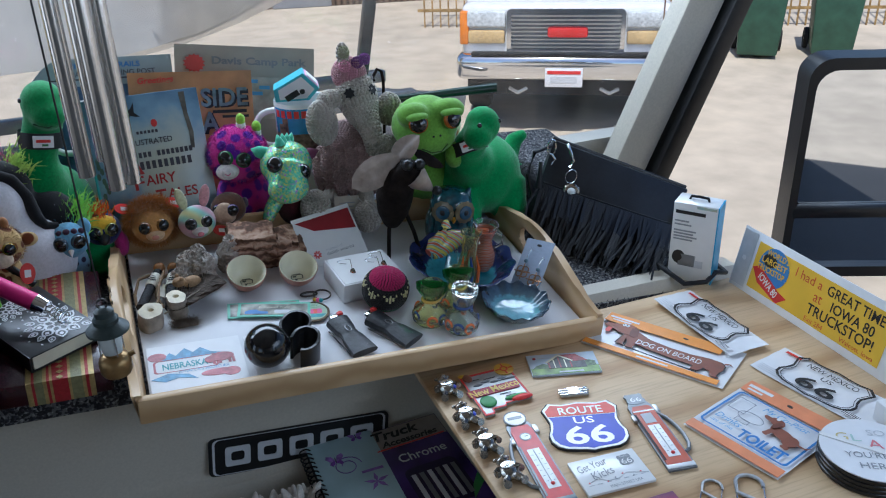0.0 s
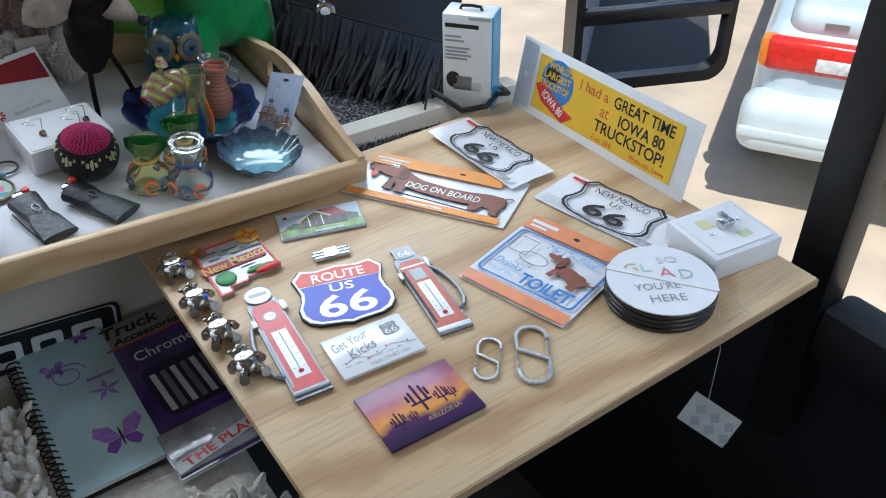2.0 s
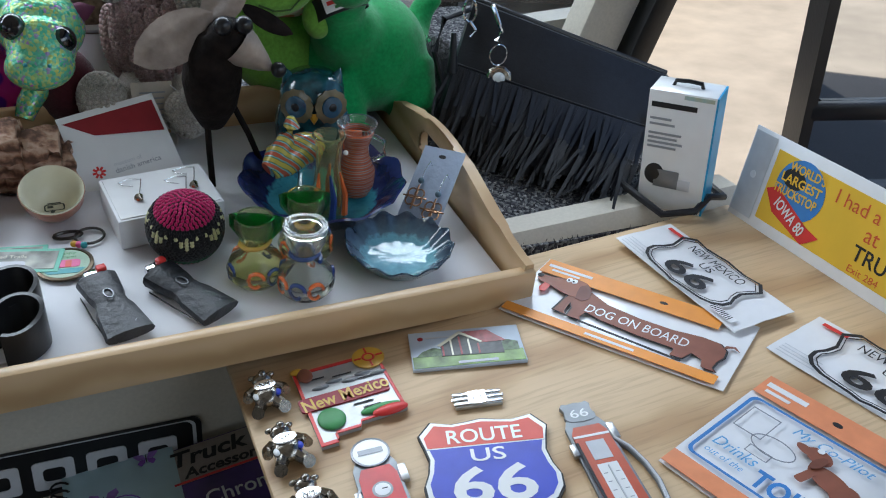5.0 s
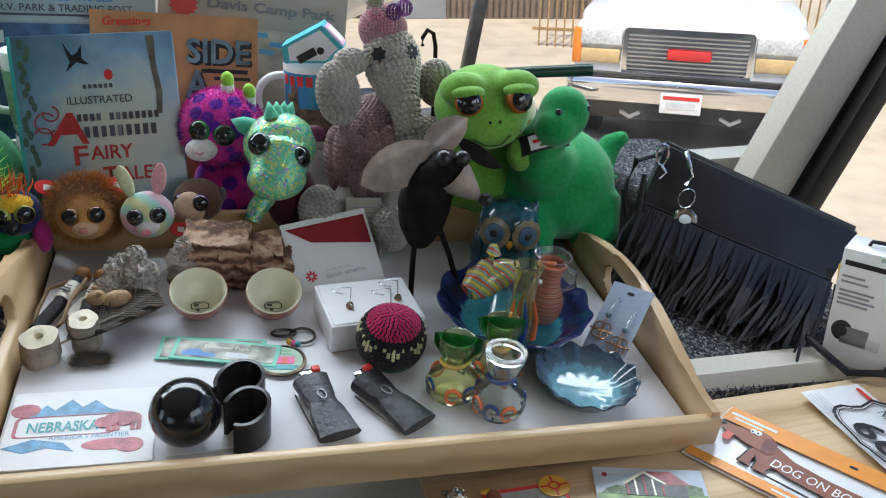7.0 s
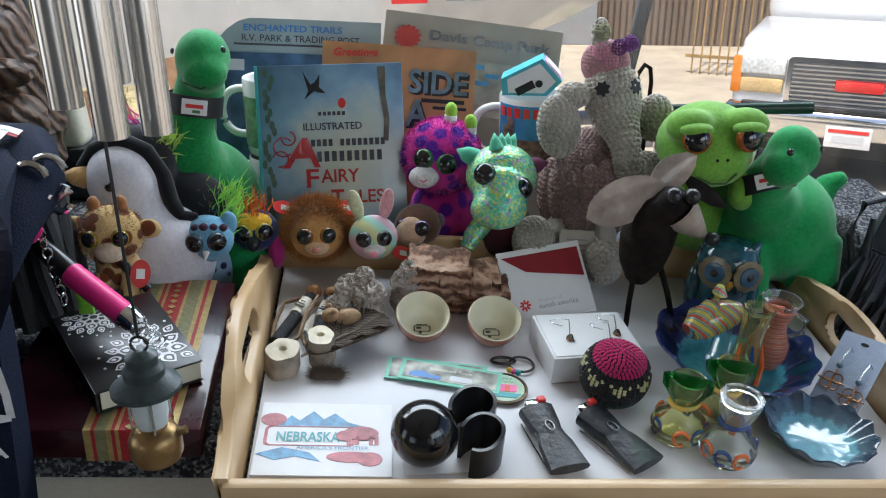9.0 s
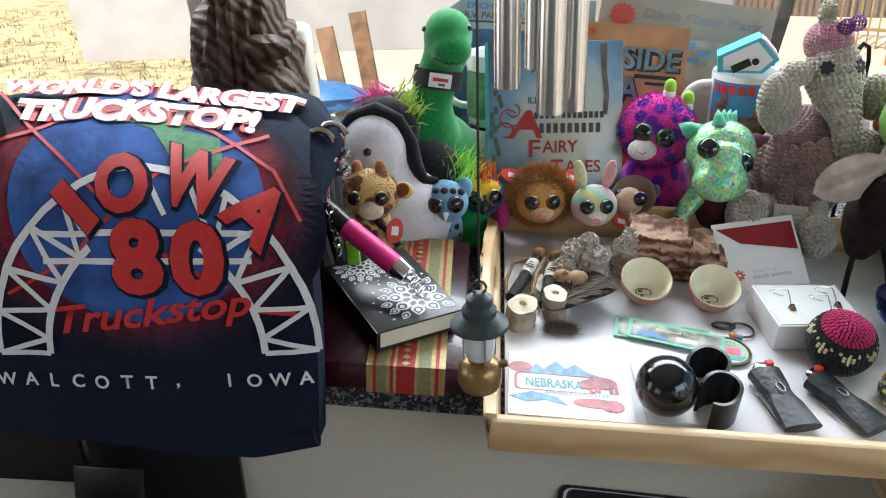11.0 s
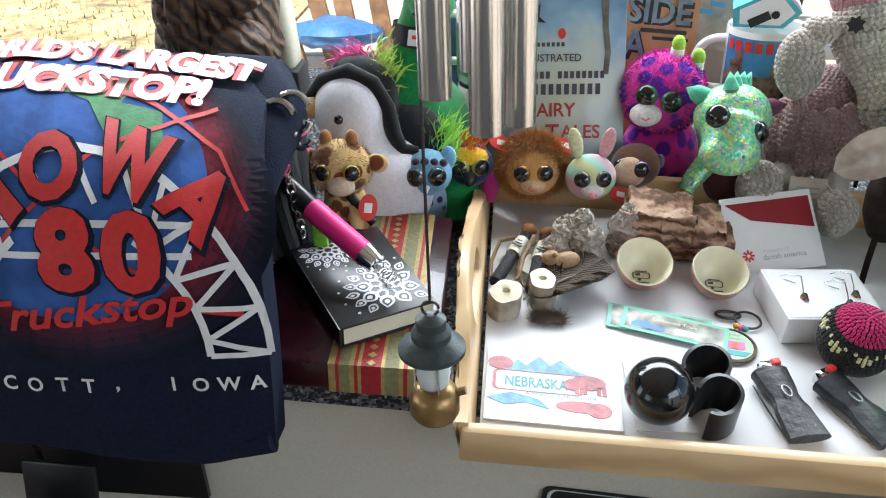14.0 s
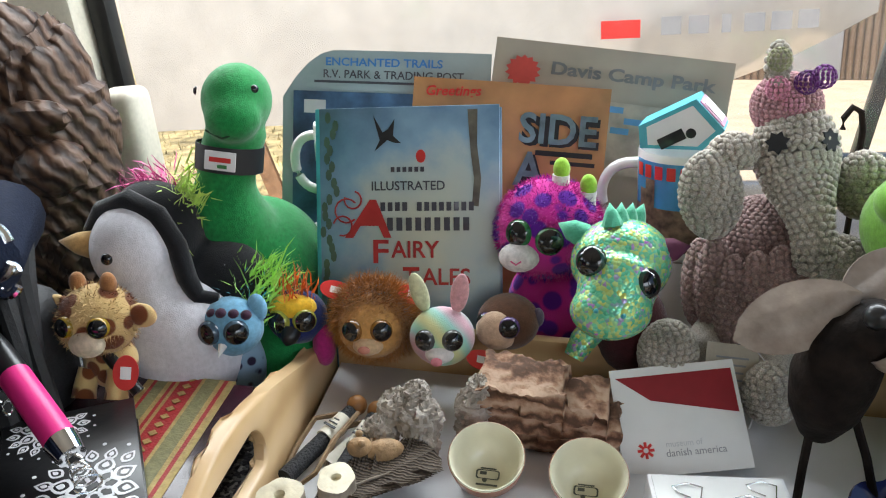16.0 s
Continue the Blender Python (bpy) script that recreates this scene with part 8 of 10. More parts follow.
z1 = dash_z(0.07, 1.392)
o = mug("", "white souvenir mug standing under another mug", 0.088, 1.392, z1, 172, None)
o = mug("", "white souvenir mug with a green picture, stacked on another", 0.088, 1.392, z1 + 0.0985, 172, None)
wrap(o, 0.041, -350, -268, 0.012, 0.075, M("green emblem print", (0.16, 0.28, 0.16), 0.3, var=0.5, scale=70, bump=0))
z1 = dash_z(0.41, 1.37)
o = mug("", "plain white mug under a picture mug", 0.411, 1.37, z1, 175, None)
o = mug("", "white mug with a desert butte picture and red letters", 0.411, 1.37, z1 + 0.097, 175, None, r=0.045, h=0.099)
wrap(o, 0.045, -345, -200, 0.01, 0.092, M("blue sky print", (0.05, 0.27, 0.55), 0.25, var=0.25, scale=30, bump=0, coat=0.3), "sky_print")
wrap(o, 0.045, -345, -200, 0.01, 0.05, M("dark rock print", (0.07, 0.045, 0.035), 0.3, var=0.7, scale=110, bump=0, col2=(0.4, 0.28, 0.2)), "rock_print", 0.001)
for a0, a1, zt in ((-332, -312, 0.066), (-322, -308, 0.076), (-268, -250, 0.062)):
    wrap(o, 0.045, a0, a1, 0.045, zt, bpy.data.materials["dark rock print"], "butte_print", 0.0012)
for k in range(7):
    wrap(o, 0.045, -338 + 15 * k, -328 + 15 * k, 0.077, 0.089, RED, "letter_bar", 0.0014)

# --- house-shaped charm box on the mug
o = thing("house_box", "house-shaped white gift box with teal and pink edges", "box", Matrix.Translation((0.412, 1.362, z1 + 0.198)) @ pose(0, 0, 0, 0, 0, -12))
hp = [(-0.042, 0.0), (0.012, 0.0), (0.03, 0.018), (0.005, 0.045), (-0.044, 0.02)]
stand = pose(0, 0, 0.001, 90, 0, 0)
part("body", prism(hp, -0.02, 0.04, stand), M("teal card", (0.08, 0.42, 0.5), 0.4), o, smooth=False)
part("face", prism(scaled(hp, 0.8), 0.0201, 0.0006, stand), WHITE, o, smooth=False)
part("side_panel", box(0.03, 0.034, 0.0012, (0, 0, 0), m=Matrix.Translation((0.0185, 0, 0.0325)) @ pose(0, 0, 0, 0, 47, 0)), M("pink card", (0.75, 0.35, 0.5), 0.4), o)
part("side_print", box(0.022, 0.026, 0.0012, (0, 0, 0.001), m=Matrix.Translation((0.0185, 0, 0.0325)) @ pose(0, 0, 0, 0, 47, 0)), WHITE, o)
part("picture_car", box(0.024, 0.0012, 0.01, (-0.008, -0.0212, 0.016), 0.0004, pose(0, 0, 0, 0, -28, 0)), BLACKPLASTIC, o)
for dx in (-0.014, 0.002):
    part("picture_wheel", ball(0.0045, (dx, -0.0212, 0.01 + 0.006 * (dx > 0)), (1, 0.2, 1)), BLACKPLASTIC, o)

# --- rusty metal bird
RUST = M("rusted sheet iron", (0.008, 0.006, 0.0055), 0.7, 0.0, var=0.5, scale=70, bump=0.25, col2=(0.022, 0.015, 0.012), spec=0.12)
COPPER = M("weathered copper sheet", (0.28, 0.2, 0.16), 0.4, 0.3, var=0.35, scale=40, bump=0.15, col2=(0.5, 0.42, 0.36))
o = thing("metal_bird", "rusty sheet-metal bird with copper wings on wire legs", "ornament", tray_pose(0.49, 1.128, 0))
wz = o.matrix_world.inverted()
W = lambda x, y, z: tuple(wz @ Vector((x, y, z)))
b = tube([W(0.5, 1.122, 0.205), W(0.494, 1.125, 0.185), W(0.488, 1.128, 0.16), W(0.485, 1.13, 0.135), W(0.482, 1.132, 0.112)], [0.019, 0.0265, 0.0285, 0.024, 0.011], 18)
ball(0.022, W(0.507, 1.117, 0.2), bm=b)
soft("body", b, RUST, o, 0.003, 4)
part("beak", lathe([(0.0205, 0), (0.018, 0.012), (0.009, 0.032), (0.0, 0.046)], 14, Matrix.Translation(W(0.513, 1.112, 0.198)) @ Vector((0.036, -0.006, -0.03)).to_track_quat("Z", "Y").to_matrix().to_4x4()), COPPER, o, "copper-toned cone beak")
part("beak_ball", ball(0.0075, W(0.549, 1.106, 0.168)), BLACKPLASTIC, o)
for x, y, z in ((0.502, 1.1, 0.2185), (0.521, 1.101, 0.2165)):
    part("eye_ball", ball(0.0085, W(x, y, z)), BLACKPLASTIC, o)
for pts in (((0.478, 1.126, 0.13), (0.474, 1.124, 0.09), (0.471, 1.121, 0.0525)), ((0.505, 1.126, 0.13), (0.515, 1.124, 0.1), (0.527, 1.121, 0.0505))):
    part("leg", tube([W(*p) for p in pts], 0.0032, 8), RUST, o)


def leaf_plate(pts, up):
    bm = bmesh.new()
    p0, p1 = Vector(pts[0]), Vector(pts[1])
    side = (p1 - p0).cross(Vector(up)).normalized()
    rows = []
    for k in range(11):
        u = k / 10
        c = p0.lerp(p1, u)
        w = pts[2] * math.sin(math.pi * u) ** 0.6 + 0.0005
        rows.append([bm.verts.new(c + side * w * s + Vector(up).normalized() * (-abs(s) * w * 0.35)) for s in (-1, -0.5, 0, 0.5, 1)])
    for a, b2 in zip(rows, rows[1:]):
        for k in range(4):
            bm.faces.new((a[k], a[k + 1], b2[k + 1], b2[k]))
    r = bmesh.ops.extrude_face_region(bm, geom=bm.faces[:])
    for v in [e for e in r["geom"] if isinstance(e, bmesh.types.BMVert)]:
        v.co -= Vector(up).normalized() * 0.0012
    return bm


part("wing", leaf_plate((W(0.498, 1.12, 0.226), W(0.421, 1.12, 0.19), 0.0225), (-0.15, -0.85, 0.5)), COPPER, o, "weathered copper leaf wing")
part("wing", leaf_plate((W(0.49, 1.13, 0.215), W(0.537, 1.14, 0.247), 0.0165), (0.2, -0.85, 0.5)), COPPER, o, "weathered copper leaf wing")
part("tail", leaf_plate((W(0.53, 1.15, 0.222), W(0.575, 1.14, 0.19), 0.009), (0.1, -0.7, 0.6)), RUST, o)

# --- dark green stake and wire hook behind the toys
o = solid("green_stake", tube([(0.5, 1.40, 0.232), (0.62, 1.38, 0.234), (0.768, 1.358, 0.2375)], [0.006, 0.007, 0.0085], 12), M("dark green lacquer", (0.008, 0.03, 0.02), 0.3, var=0.2), "dark green lacquered stick lying behind the toys", "stick")
solid("wire_hook", tube([(0.545, 1.36, 0.06), (0.553, 1.362, 0.2), (0.556, 1.363, 0.275), (0.553, 1.362, 0.292), (0.545, 1.36, 0.297), (0.538, 1.358, 0.288), (0.538, 1.358, 0.278)], 0.0028, 8), RUST, "thin rusted wire with a hooked top", "hook")

# --- fringed leather bag
o = thing("fringed_handbag", "black leather handbag with a long fringe and silver charm", "handbag", pose(0.9, 1.17, dash_z(0.9, 1.17)))
L = lambda x, y, z: (x - 0.9, y - 1.17, z - dash_z(0.9, 1.17))
bm = bmesh.new()
rows = []
NU, NV = 24, 14
TL, TR, BL, BR = Vector((0.805, 1.205, 0.178)), Vector((1.012, 1.1, 0.088)), Vector((0.742, 1.185, 0.034)), Vector((0.89, 1.018, 0.006))
for sgn in (1, -1):
    g = []
    for j in range(NV + 1):
        v = j / NV
        row = []
        for i in range(NU + 1):
            u = i / NU
            p = TL.lerp(TR, u).lerp(BL.lerp(BR, u), v)
            n = (BL - TL).cross(TR - TL).normalized()
            n = n if n.y < 0 else -n
            bulge = 0.03 * math.sin(math.pi * u) ** 0.6 * (0.25 + 0.75 * v ** 0.8) + 0.004 * noise.noise((u * 5, v * 4, sgn))
            back = Vector((0.012, 0.03, 0.0)) if sgn < 0 else Vector()
            row.append(bm.verts.new(Vector(L(*(p + n * bulge * sgn + back * (0.4 + 0.6 * v))))))
        g.append(row)
    rows.append(g)
    for a, b in zip(g, g[1:]):
        for k in range(NU):
            bm.faces.new((a[k], a[k + 1], b[k + 1], b[k]))
f, k2 = rows
edge = lambda g: [g[0][i] for i in range(NU + 1)] + [g[j][NU] for j in range(1, NV + 1)] + [g[NV][i] for i in range(NU - 1, -1, -1)] + [g[j][0] for j in range(NV - 1, 0, -1)]
ea, eb = edge(f), edge(k2)
for i in range(len(ea)):
    j = (i + 1) % len(ea)
    bm.faces.new((ea[i], ea[j], eb[j], eb[i]))
part("body", bm, LEATHER, o)
nrm = (BL - TL).cross(TR - TL).normalized()
nrm = nrm if nrm.y < 0 else -nrm
seam = [TL.lerp(TR, u).lerp(BL.lerp(BR, u), 0.46) + nrm * (0.03 * math.sin(math.pi * u) ** 0.6 * 0.72 + 0.001) for u in np.linspace(0, 1, 20)]
part("fringe_seam", tube([L(*p) for p in seam], 0.0013, 6), LEATHER, o)
part("zip_edge", tube([L(*(TL.lerp(TR, u) + Vector((0.003, 0.01, 0.001)))) for u in np.linspace(0, 1, 8)], 0.0035, 8), BLACKPLASTIC, o)
rnd = random.Random(9)
for k in range(170):
    u = (k + 0.5) / 170
    p0 = TL.lerp(TR, u).lerp(BL.lerp(BR, u), 0.47) + nrm * (0.03 * math.sin(math.pi * u) ** 0.6 * 0.74 + 0.002)
    tip = TL.lerp(TR, u).lerp(BL.lerp(BR, u), 1.08) + nrm * rnd.uniform(0.008, 0.03) + Vector((rnd.gauss(-0.002, 0.007), rnd.gauss(-0.004, 0.006), 0))
    tip.z = max(tip.z + rnd.uniform(-0.012, 0.018), dash_z(tip.x, tip.y) + 0.003)
    mid = p0.lerp(tip, 0.5) + nrm * rnd.uniform(0.003, 0.016) + (TR - TL).normalized() * rnd.gauss(0, 0.004)
    d = (TR - TL).normalized() * rnd.uniform(0.0014, 0.0026)
    bm = bmesh.new()
    pr = None
    for q, wf in ((p0, 1.2), (mid, 1.1), (tip, 0.7)):
        cur = [bm.verts.new(L(*(q + d * s * wf + nrm * t))) for s, t in ((-1, 0), (1, 0), (1, 0.0012), (-1, 0.0012))]
        if pr:
            for a in range(4):
                bm.faces.new((pr[a], pr[(a + 1) % 4], cur[(a + 1) % 4], cur[a]))
        pr = cur
    bm.faces.new(pr)
    part("fringe_strand", bm, LEATHER, o, smooth=False)
part("strap", tube([L(1.005, 1.09, 0.075), L(0.985, 1.04, 0.03), L(0.985, 0.975, 0.008), L(0.975, 0.94, 0.012), L(0.95, 0.935, 0.02), L(0.93, 0.93, 0.01), L(0.9, 0.945, 0.006), L(0.885, 1.0, 0.02)], 0.004, 8), LEATHER, o)
part("strap", tube([L(0.955, 1.05, 0.05), L(0.94, 1.03, 0.01), L(0.9, 1.01, -0.008), L(0.87, 1.03, -0.006)], 0.003, 8), LEATHER, o)
part("strap", tube([L(0.8, 1.205, 0.17), L(0.765, 1.2, 0.165), L(0.75, 1.195, 0.13), L(0.758, 1.19, 0.09)], 0.004, 8), LEATHER, o)
for c in ((0.793, 1.195, 0.172), (1.008, 1.085, 0.07)):
    part("clasp", tube([Vector(L(*c)) + Vector((0.008 * math.cos(a), -0.004, 0.013 * math.sin(a))) for a in np.linspace(0, 6.283, 16, endpoint=False)], 0.0018, 6, closed=True), CHROME, o)
    part("clasp_hook", tube([Vector(L(*c)) + Vector((0, -0.004, -0.012)), Vector(L(*c)) + Vector((0.006, -0.006, -0.022)), Vector(L(*c)) + Vector((0.0, -0.006, -0.03))], 0.002, 6), CHROME, o)
CH = Vector((0.829, 1.183, 0.0))
part("charm_clip", tube([Vector(L(0.811, 1.17, 0.182)), Vector(L(0.814, 1.163, 0.168)), Vector(L(0.817, 1.16, 0.153)), Vector(L(0.812, 1.161, 0.143))], 0.0028, 8), CHROME, o)
part("charm_ring", tube([Vector(L(0.812 + 0.011 * math.cos(a), 1.156, 0.128 + 0.012 * math.sin(a))) for a in np.linspace(0, 6.283, 18, endpoint=False)], 0.0008, 6, closed=True), CHROME, o)
cm = Matrix.Translation(L(0.811, 1.152, 0.102)) @ pose(0, 0, 0, 75, 0, -28)
part("charm_disc", lathe([(0, 0), (0.0135, 0), (0.0145, 0.002), (0.012, 0.004), (0.009, 0.003), (0, 0.003)], 26, cm, wave=lambda k, a: (1 + (0.05 * math.sin(16 * a) if k in (1, 2) else 0), 0)), PEWTER, o)
part("charm_stone", ball(0.0072, (0, 0, 0.004), (1, 1, 0.5), m=cm), M("pale crystal", (0.7, 0.75, 0.75), 0.05, bump=0, coat=0.8), o)
part("charm_drop", ball(0.0022, L(0.809, 1.152, 0.085), u=8, v=6), PEWTER, o)
part("tassel", tube([L(0.772, 1.19, 0.15), L(0.77, 1.188, 0.125), L(0.768, 1.187, 0.105)], [0.003, 0.0045, 0.007], 10), LEATHER, o)
# yellow paper and grey fur behind the bag
o = thing("yellow_note", "yellow paper note with handwriting behind the charger box", "note", Matrix.Translation((0.985, 1.03, 0.0)) @ pose(0, 0, 0, 78, 0, -20))
part("paper", box(0.07, 0.075, 0.001, (0, 0.0375, 0)), YELLOW, o)
bars(o, [(-0.03, 0.045, 0.0, 0.05)], BLACK, 0.0008)
o, L = standing("grey_fur_toy", "shaggy grey fur toy half hidden by the handbag", "soft toy", 0.775, 1.275)
part("body", ball(0.035, L(0.775, 1.275, 0.075), (1, 0.9, 1.2)), plush("dark grey plush", (0.1, 0.1, 0.1)), o)
fur("fur_coat", L(0.775, 1.275, 0.075), (0.036, 0.032, 0.042), 3000, 0.011, plush("grey fur", (0.14, 0.14, 0.14)), o, 31, 0.0005)

# ---- left of the tray ----
MAROON = M("maroon lacquer", (0.032, 0.005, 0.01), 0.25, var=0.3, scale=40, bump=0.03, coat=0.3)
o = thing("maroon_box", "flat maroon box with a woven gold and red ribbon", "box", dash_pose(-0.03, 1.045, 1.0))
BX, BY, BZ = 0.17, 0.235, 0.044
part("body", box(BX, BY, 0.031, (0, 0, BZ - 0.015), 0.003), MAROON, o)
part("plinth", box(BX - 0.03, BY - 0.05, 0.016, (0, 0.012, 0.0075)), DARK, o)
STRAW, OLIVE = M("gold ribbon weave", (0.36, 0.26, 0.1), 0.38, 0.35, var=0.2, scale=200, bump=0.2), M("olive ribbon weave", (0.18, 0.17, 0.08), 0.5, var=0.2, scale=200, bump=0.2)
RIBR = M("red ribbon weave", (0.3, 0.015, 0.02), 0.45, var=0.15, scale=200, bump=0.2)
xs = -0.008
for w0, mt in ((0.006, STRAW), (0.003, RIBR), (0.009, OLIVE), (0.004, STRAW), (0.003, RIBR), (0.003, STRAW), (0.017, RIBR), (0.003, STRAW), (0.012, OLIVE), (0.004, STRAW), (0.0035, RIBR), (0.006, STRAW)):
    part("ribbon_stripe", box(w0, BY + 0.0024, 0.0326, (xs + w0 / 2, 0, BZ - 0.015)), mt, o, smooth=False)
    if w0 == 0.017:
        for k in range(24):
            part("ribbon_motif", prism([(xs + 0.0085 - 0.004, -0.115 + 0.01 * k), (xs + 0.0085, -0.1115 + 0.01 * k), (xs + 0.0085 + 0.004, -0.115 + 0.01 * k), (xs + 0.0085, -0.1185 + 0.01 * k)], BZ + 0.0018, 0.0006), STRAW, o, smooth=False)
    xs += w0

o = thing("patterned_notebook", "black notebook with white flower mandalas on its cover", "notebook", dash_pose(-0.02, 1.018, 32, BZ + 0.0035))
NW, NH, NT = 0.09, 0.13, 0.021
part("cover", box(NW, NH, 0.002, (0, 0, NT), 0.0006), BLACKPLASTIC, o)
part("cover", box(NW, NH, 0.002, (0, 0, 0.001), 0.0006), BLACKPLASTIC, o)
part("spine", box(0.002, NH, NT, (-NW / 2, 0, NT / 2 + 0.0005)), BLACKPLASTIC, o)
part("page_block", box(NW - 0.005, NH - 0.004, NT - 0.003, (0.001, 0, NT / 2 + 0.0003)), CREAM, o)
LACE = M("white lace print", (0.66, 0.66, 0.68), 0.4, bump=0)


def mandala(cx, cy, r):
    """A printed rosette: outlined pointed petals in rings, each with a filled heart, and dots round the rim."""
    for ring, (r0, r1, n, w) in enumerate(((0.1, 0.42, 8, 0.13), (0.3, 0.72, 8, 0.17), (0.62, 0.94, 16, 0.11))):
        for k in range(n):
            a = 2 * math.pi * (k + 0.5 * (ring % 2)) / n
            c, s = math.cos(a), math.sin(a)
            half = [(r0 + (r1 - r0) * q, w * math.sin(math.pi * q ** 0.8)) for q in (0, 0.15, 0.35, 0.55, 0.75, 0.9)]
            pts = half + [(r1, 0)] + [(u, -v) for u, v in half[:0:-1]]
            poly = [(cx + r * (u * c - v * s), cy + r * (u * s + v * c)) for u, v in pts]
            if all(abs(x) < NW / 2 - 0.001 and abs(y) < NH / 2 - 0.001 for x, y in poly):
                part("petal", band_of(poly, scaled(poly, 0.68), NT + 0.0011, 0.0003), LACE, o, smooth=False)
                if ring:
                    part("petal_heart", prism(scaled(poly, 0.36), NT + 0.0011, 0.0003), LACE, o, smooth=False)
    for k in range(16):
        a = 2 * math.pi * (k + 0.5) / 16
        x, y = cx + r * 1.04 * math.cos(a), cy + r * 1.04 * math.sin(a)
        if abs(x) < NW / 2 - 0.002 and abs(y) < NH / 2 - 0.002:
            part("dot", prism(oval(x, y, r * 0.035, n=8), NT + 0.0011, 0.0003), LACE, o, smooth=False)


mandala(0.014, -0.028, 0.042)
mandala(-0.014, 0.046, 0.03)

# pink torch on a snap hook
o = thing("pink_torch", "pink and black pocket torch on a chain", "torch", pose(-0.055, 0.985, 0.19))
Lq = lambda x, y, z: (x + 0.055, y - 0.985, z - 0.19)
A, B, C = Vector((-0.1, 1.06, 0.215)), Vector((-0.062, 1.037, 0.188)), Vector((-0.01, 1.003, 0.161))
part("grip", tube([Lq(*A), Lq(*A.lerp(B, 0.5)), Lq(*B)], [0.006, 0.0095, 0.0105], 14), BLACKPLASTIC, o)
part("barrel", tube([Lq(*B), Lq(*C)], 0.0108, 16), HOTPINK, o, "glossy hot pink rubber barrel")
part("head", tube([Lq(*C), Lq(*(C + (C - B) * 0.22))], [0.0118, 0.0095], 14), CHROME, o)
for k in range(4):
    c = C + (C - B) * 0.3 + Vector((0.004 * k, -0.003 * k, -0.003 * k))
    part("key_loop", tube([Vector(Lq(*c)) + Vector((0.006 * math.cos(a), 0.002 * k * math.cos(a), 0.006 * math.sin(a))) for a in np.linspace(0, 6.283, 14, endpoint=False)], 0.0009, 6, closed=True), STEEL, o)
part("chain", tube([Lq(*A), Lq(-0.105, 1.06, 0.232), Lq(-0.106, 1.06, 0.25)], 0.0016, 6), STEEL, o)

# hanging black lanyards with snap hooks
o = thing("lanyard_bundle", "bundle of black lanyards with chrome and pink snap hooks", "lanyards", pose(-0.13, 1.05, dash_z(-0.13, 1.05) + 0.05))
Lr = lambda x, y, z: (x + 0.13, y - 1.05, z - dash_z(-0.13, 1.05) - 0.05)
for k in range(9):
    x = -0.15 + 0.0085 * k
    y = 1.07 + 0.012 * (k % 3)
    part("strap", tube([Lr(x - 0.01, y + 0.02, 0.29 - 0.003 * k), Lr(x, y, 0.24), Lr(x + 0.006 * (k % 2), y - 0.012, 0.18), Lr(x + 0.012, y - 0.02, 0.125)], 0.0085, 8), DARK, o)
for cx, cy, cz, r, mt in ((-0.093, 1.03, 0.243, 0.017, HOTPINK), (-0.085, 1.045, 0.268, 0.016, CHROME), (-0.075, 1.06, 0.27, 0.016, STEEL), (-0.068, 1.06, 0.25, 0.009, CHROME)):
    part("snap_hook", tube([Lr(cx + r * math.cos(a), cy + 0.004 * math.sin(a), cz + r * 1.15 * math.sin(a)) for a in np.linspace(0.4, 5.9, 18)], 0.0034, 8), mt, o)
for k in range(9):
    c = Vector((-0.082 + 0.0012 * k, 1.035, 0.236 - 0.009 * k))
    part("chain_link", tube([Lr(*(c + Vector((0.0035 * math.cos(a) * (1 if k % 2 else 0.3), 0.0035 * math.cos(a) * (0.3 if k % 2 else 1), 0.0058 * math.sin(a))))) for a in np.linspace(0, 6.283, 10, endpoint=False)], 0.001, 5, closed=True), STEEL, o)
part("pouch", box(0.09, 0.07, 0.12, Lr(-0.125, 1.115, 0.16), 0.03, seg=4), DARK, o)
part("green_tab", box(0.014, 0.006, 0.03, Lr(-0.062, 1.055, 0.15), 0.002), plush("lime strap", (0.2, 0.5, 0.04)), o)
part("pen", tube([Lr(-0.02, 1.11, 0.135), Lr(-0.055, 1.12, 0.175)], 0.005, 10), BLACKPLASTIC, o)

# folded T-shirt
NAVYC = M("navy cotton jersey", (0.007, 0.011, 0.026), 0.9, var=0.2, scale=260, bump=0.35, bscale=500, sheen=0.0, spec=0.2)
o = thing("folded_shirt", "folded navy T-shirt with a large truck-stop print", "T-shirt", Matrix.Translation((-0.247, 0.878, 0.026)) @ pose(0, 0, 0, 83, 0, 0))
bm = bmesh.new()
NXs, NYs = 30, 40


def shirt_z(u, v):
    return 0.006 * noise.noise((u * 2.2, v * 1.8, 3.0)) + 0.0035 * noise.noise((u * 6, v * 3.5, 7.0)) - 0.016 * abs(u) ** 4


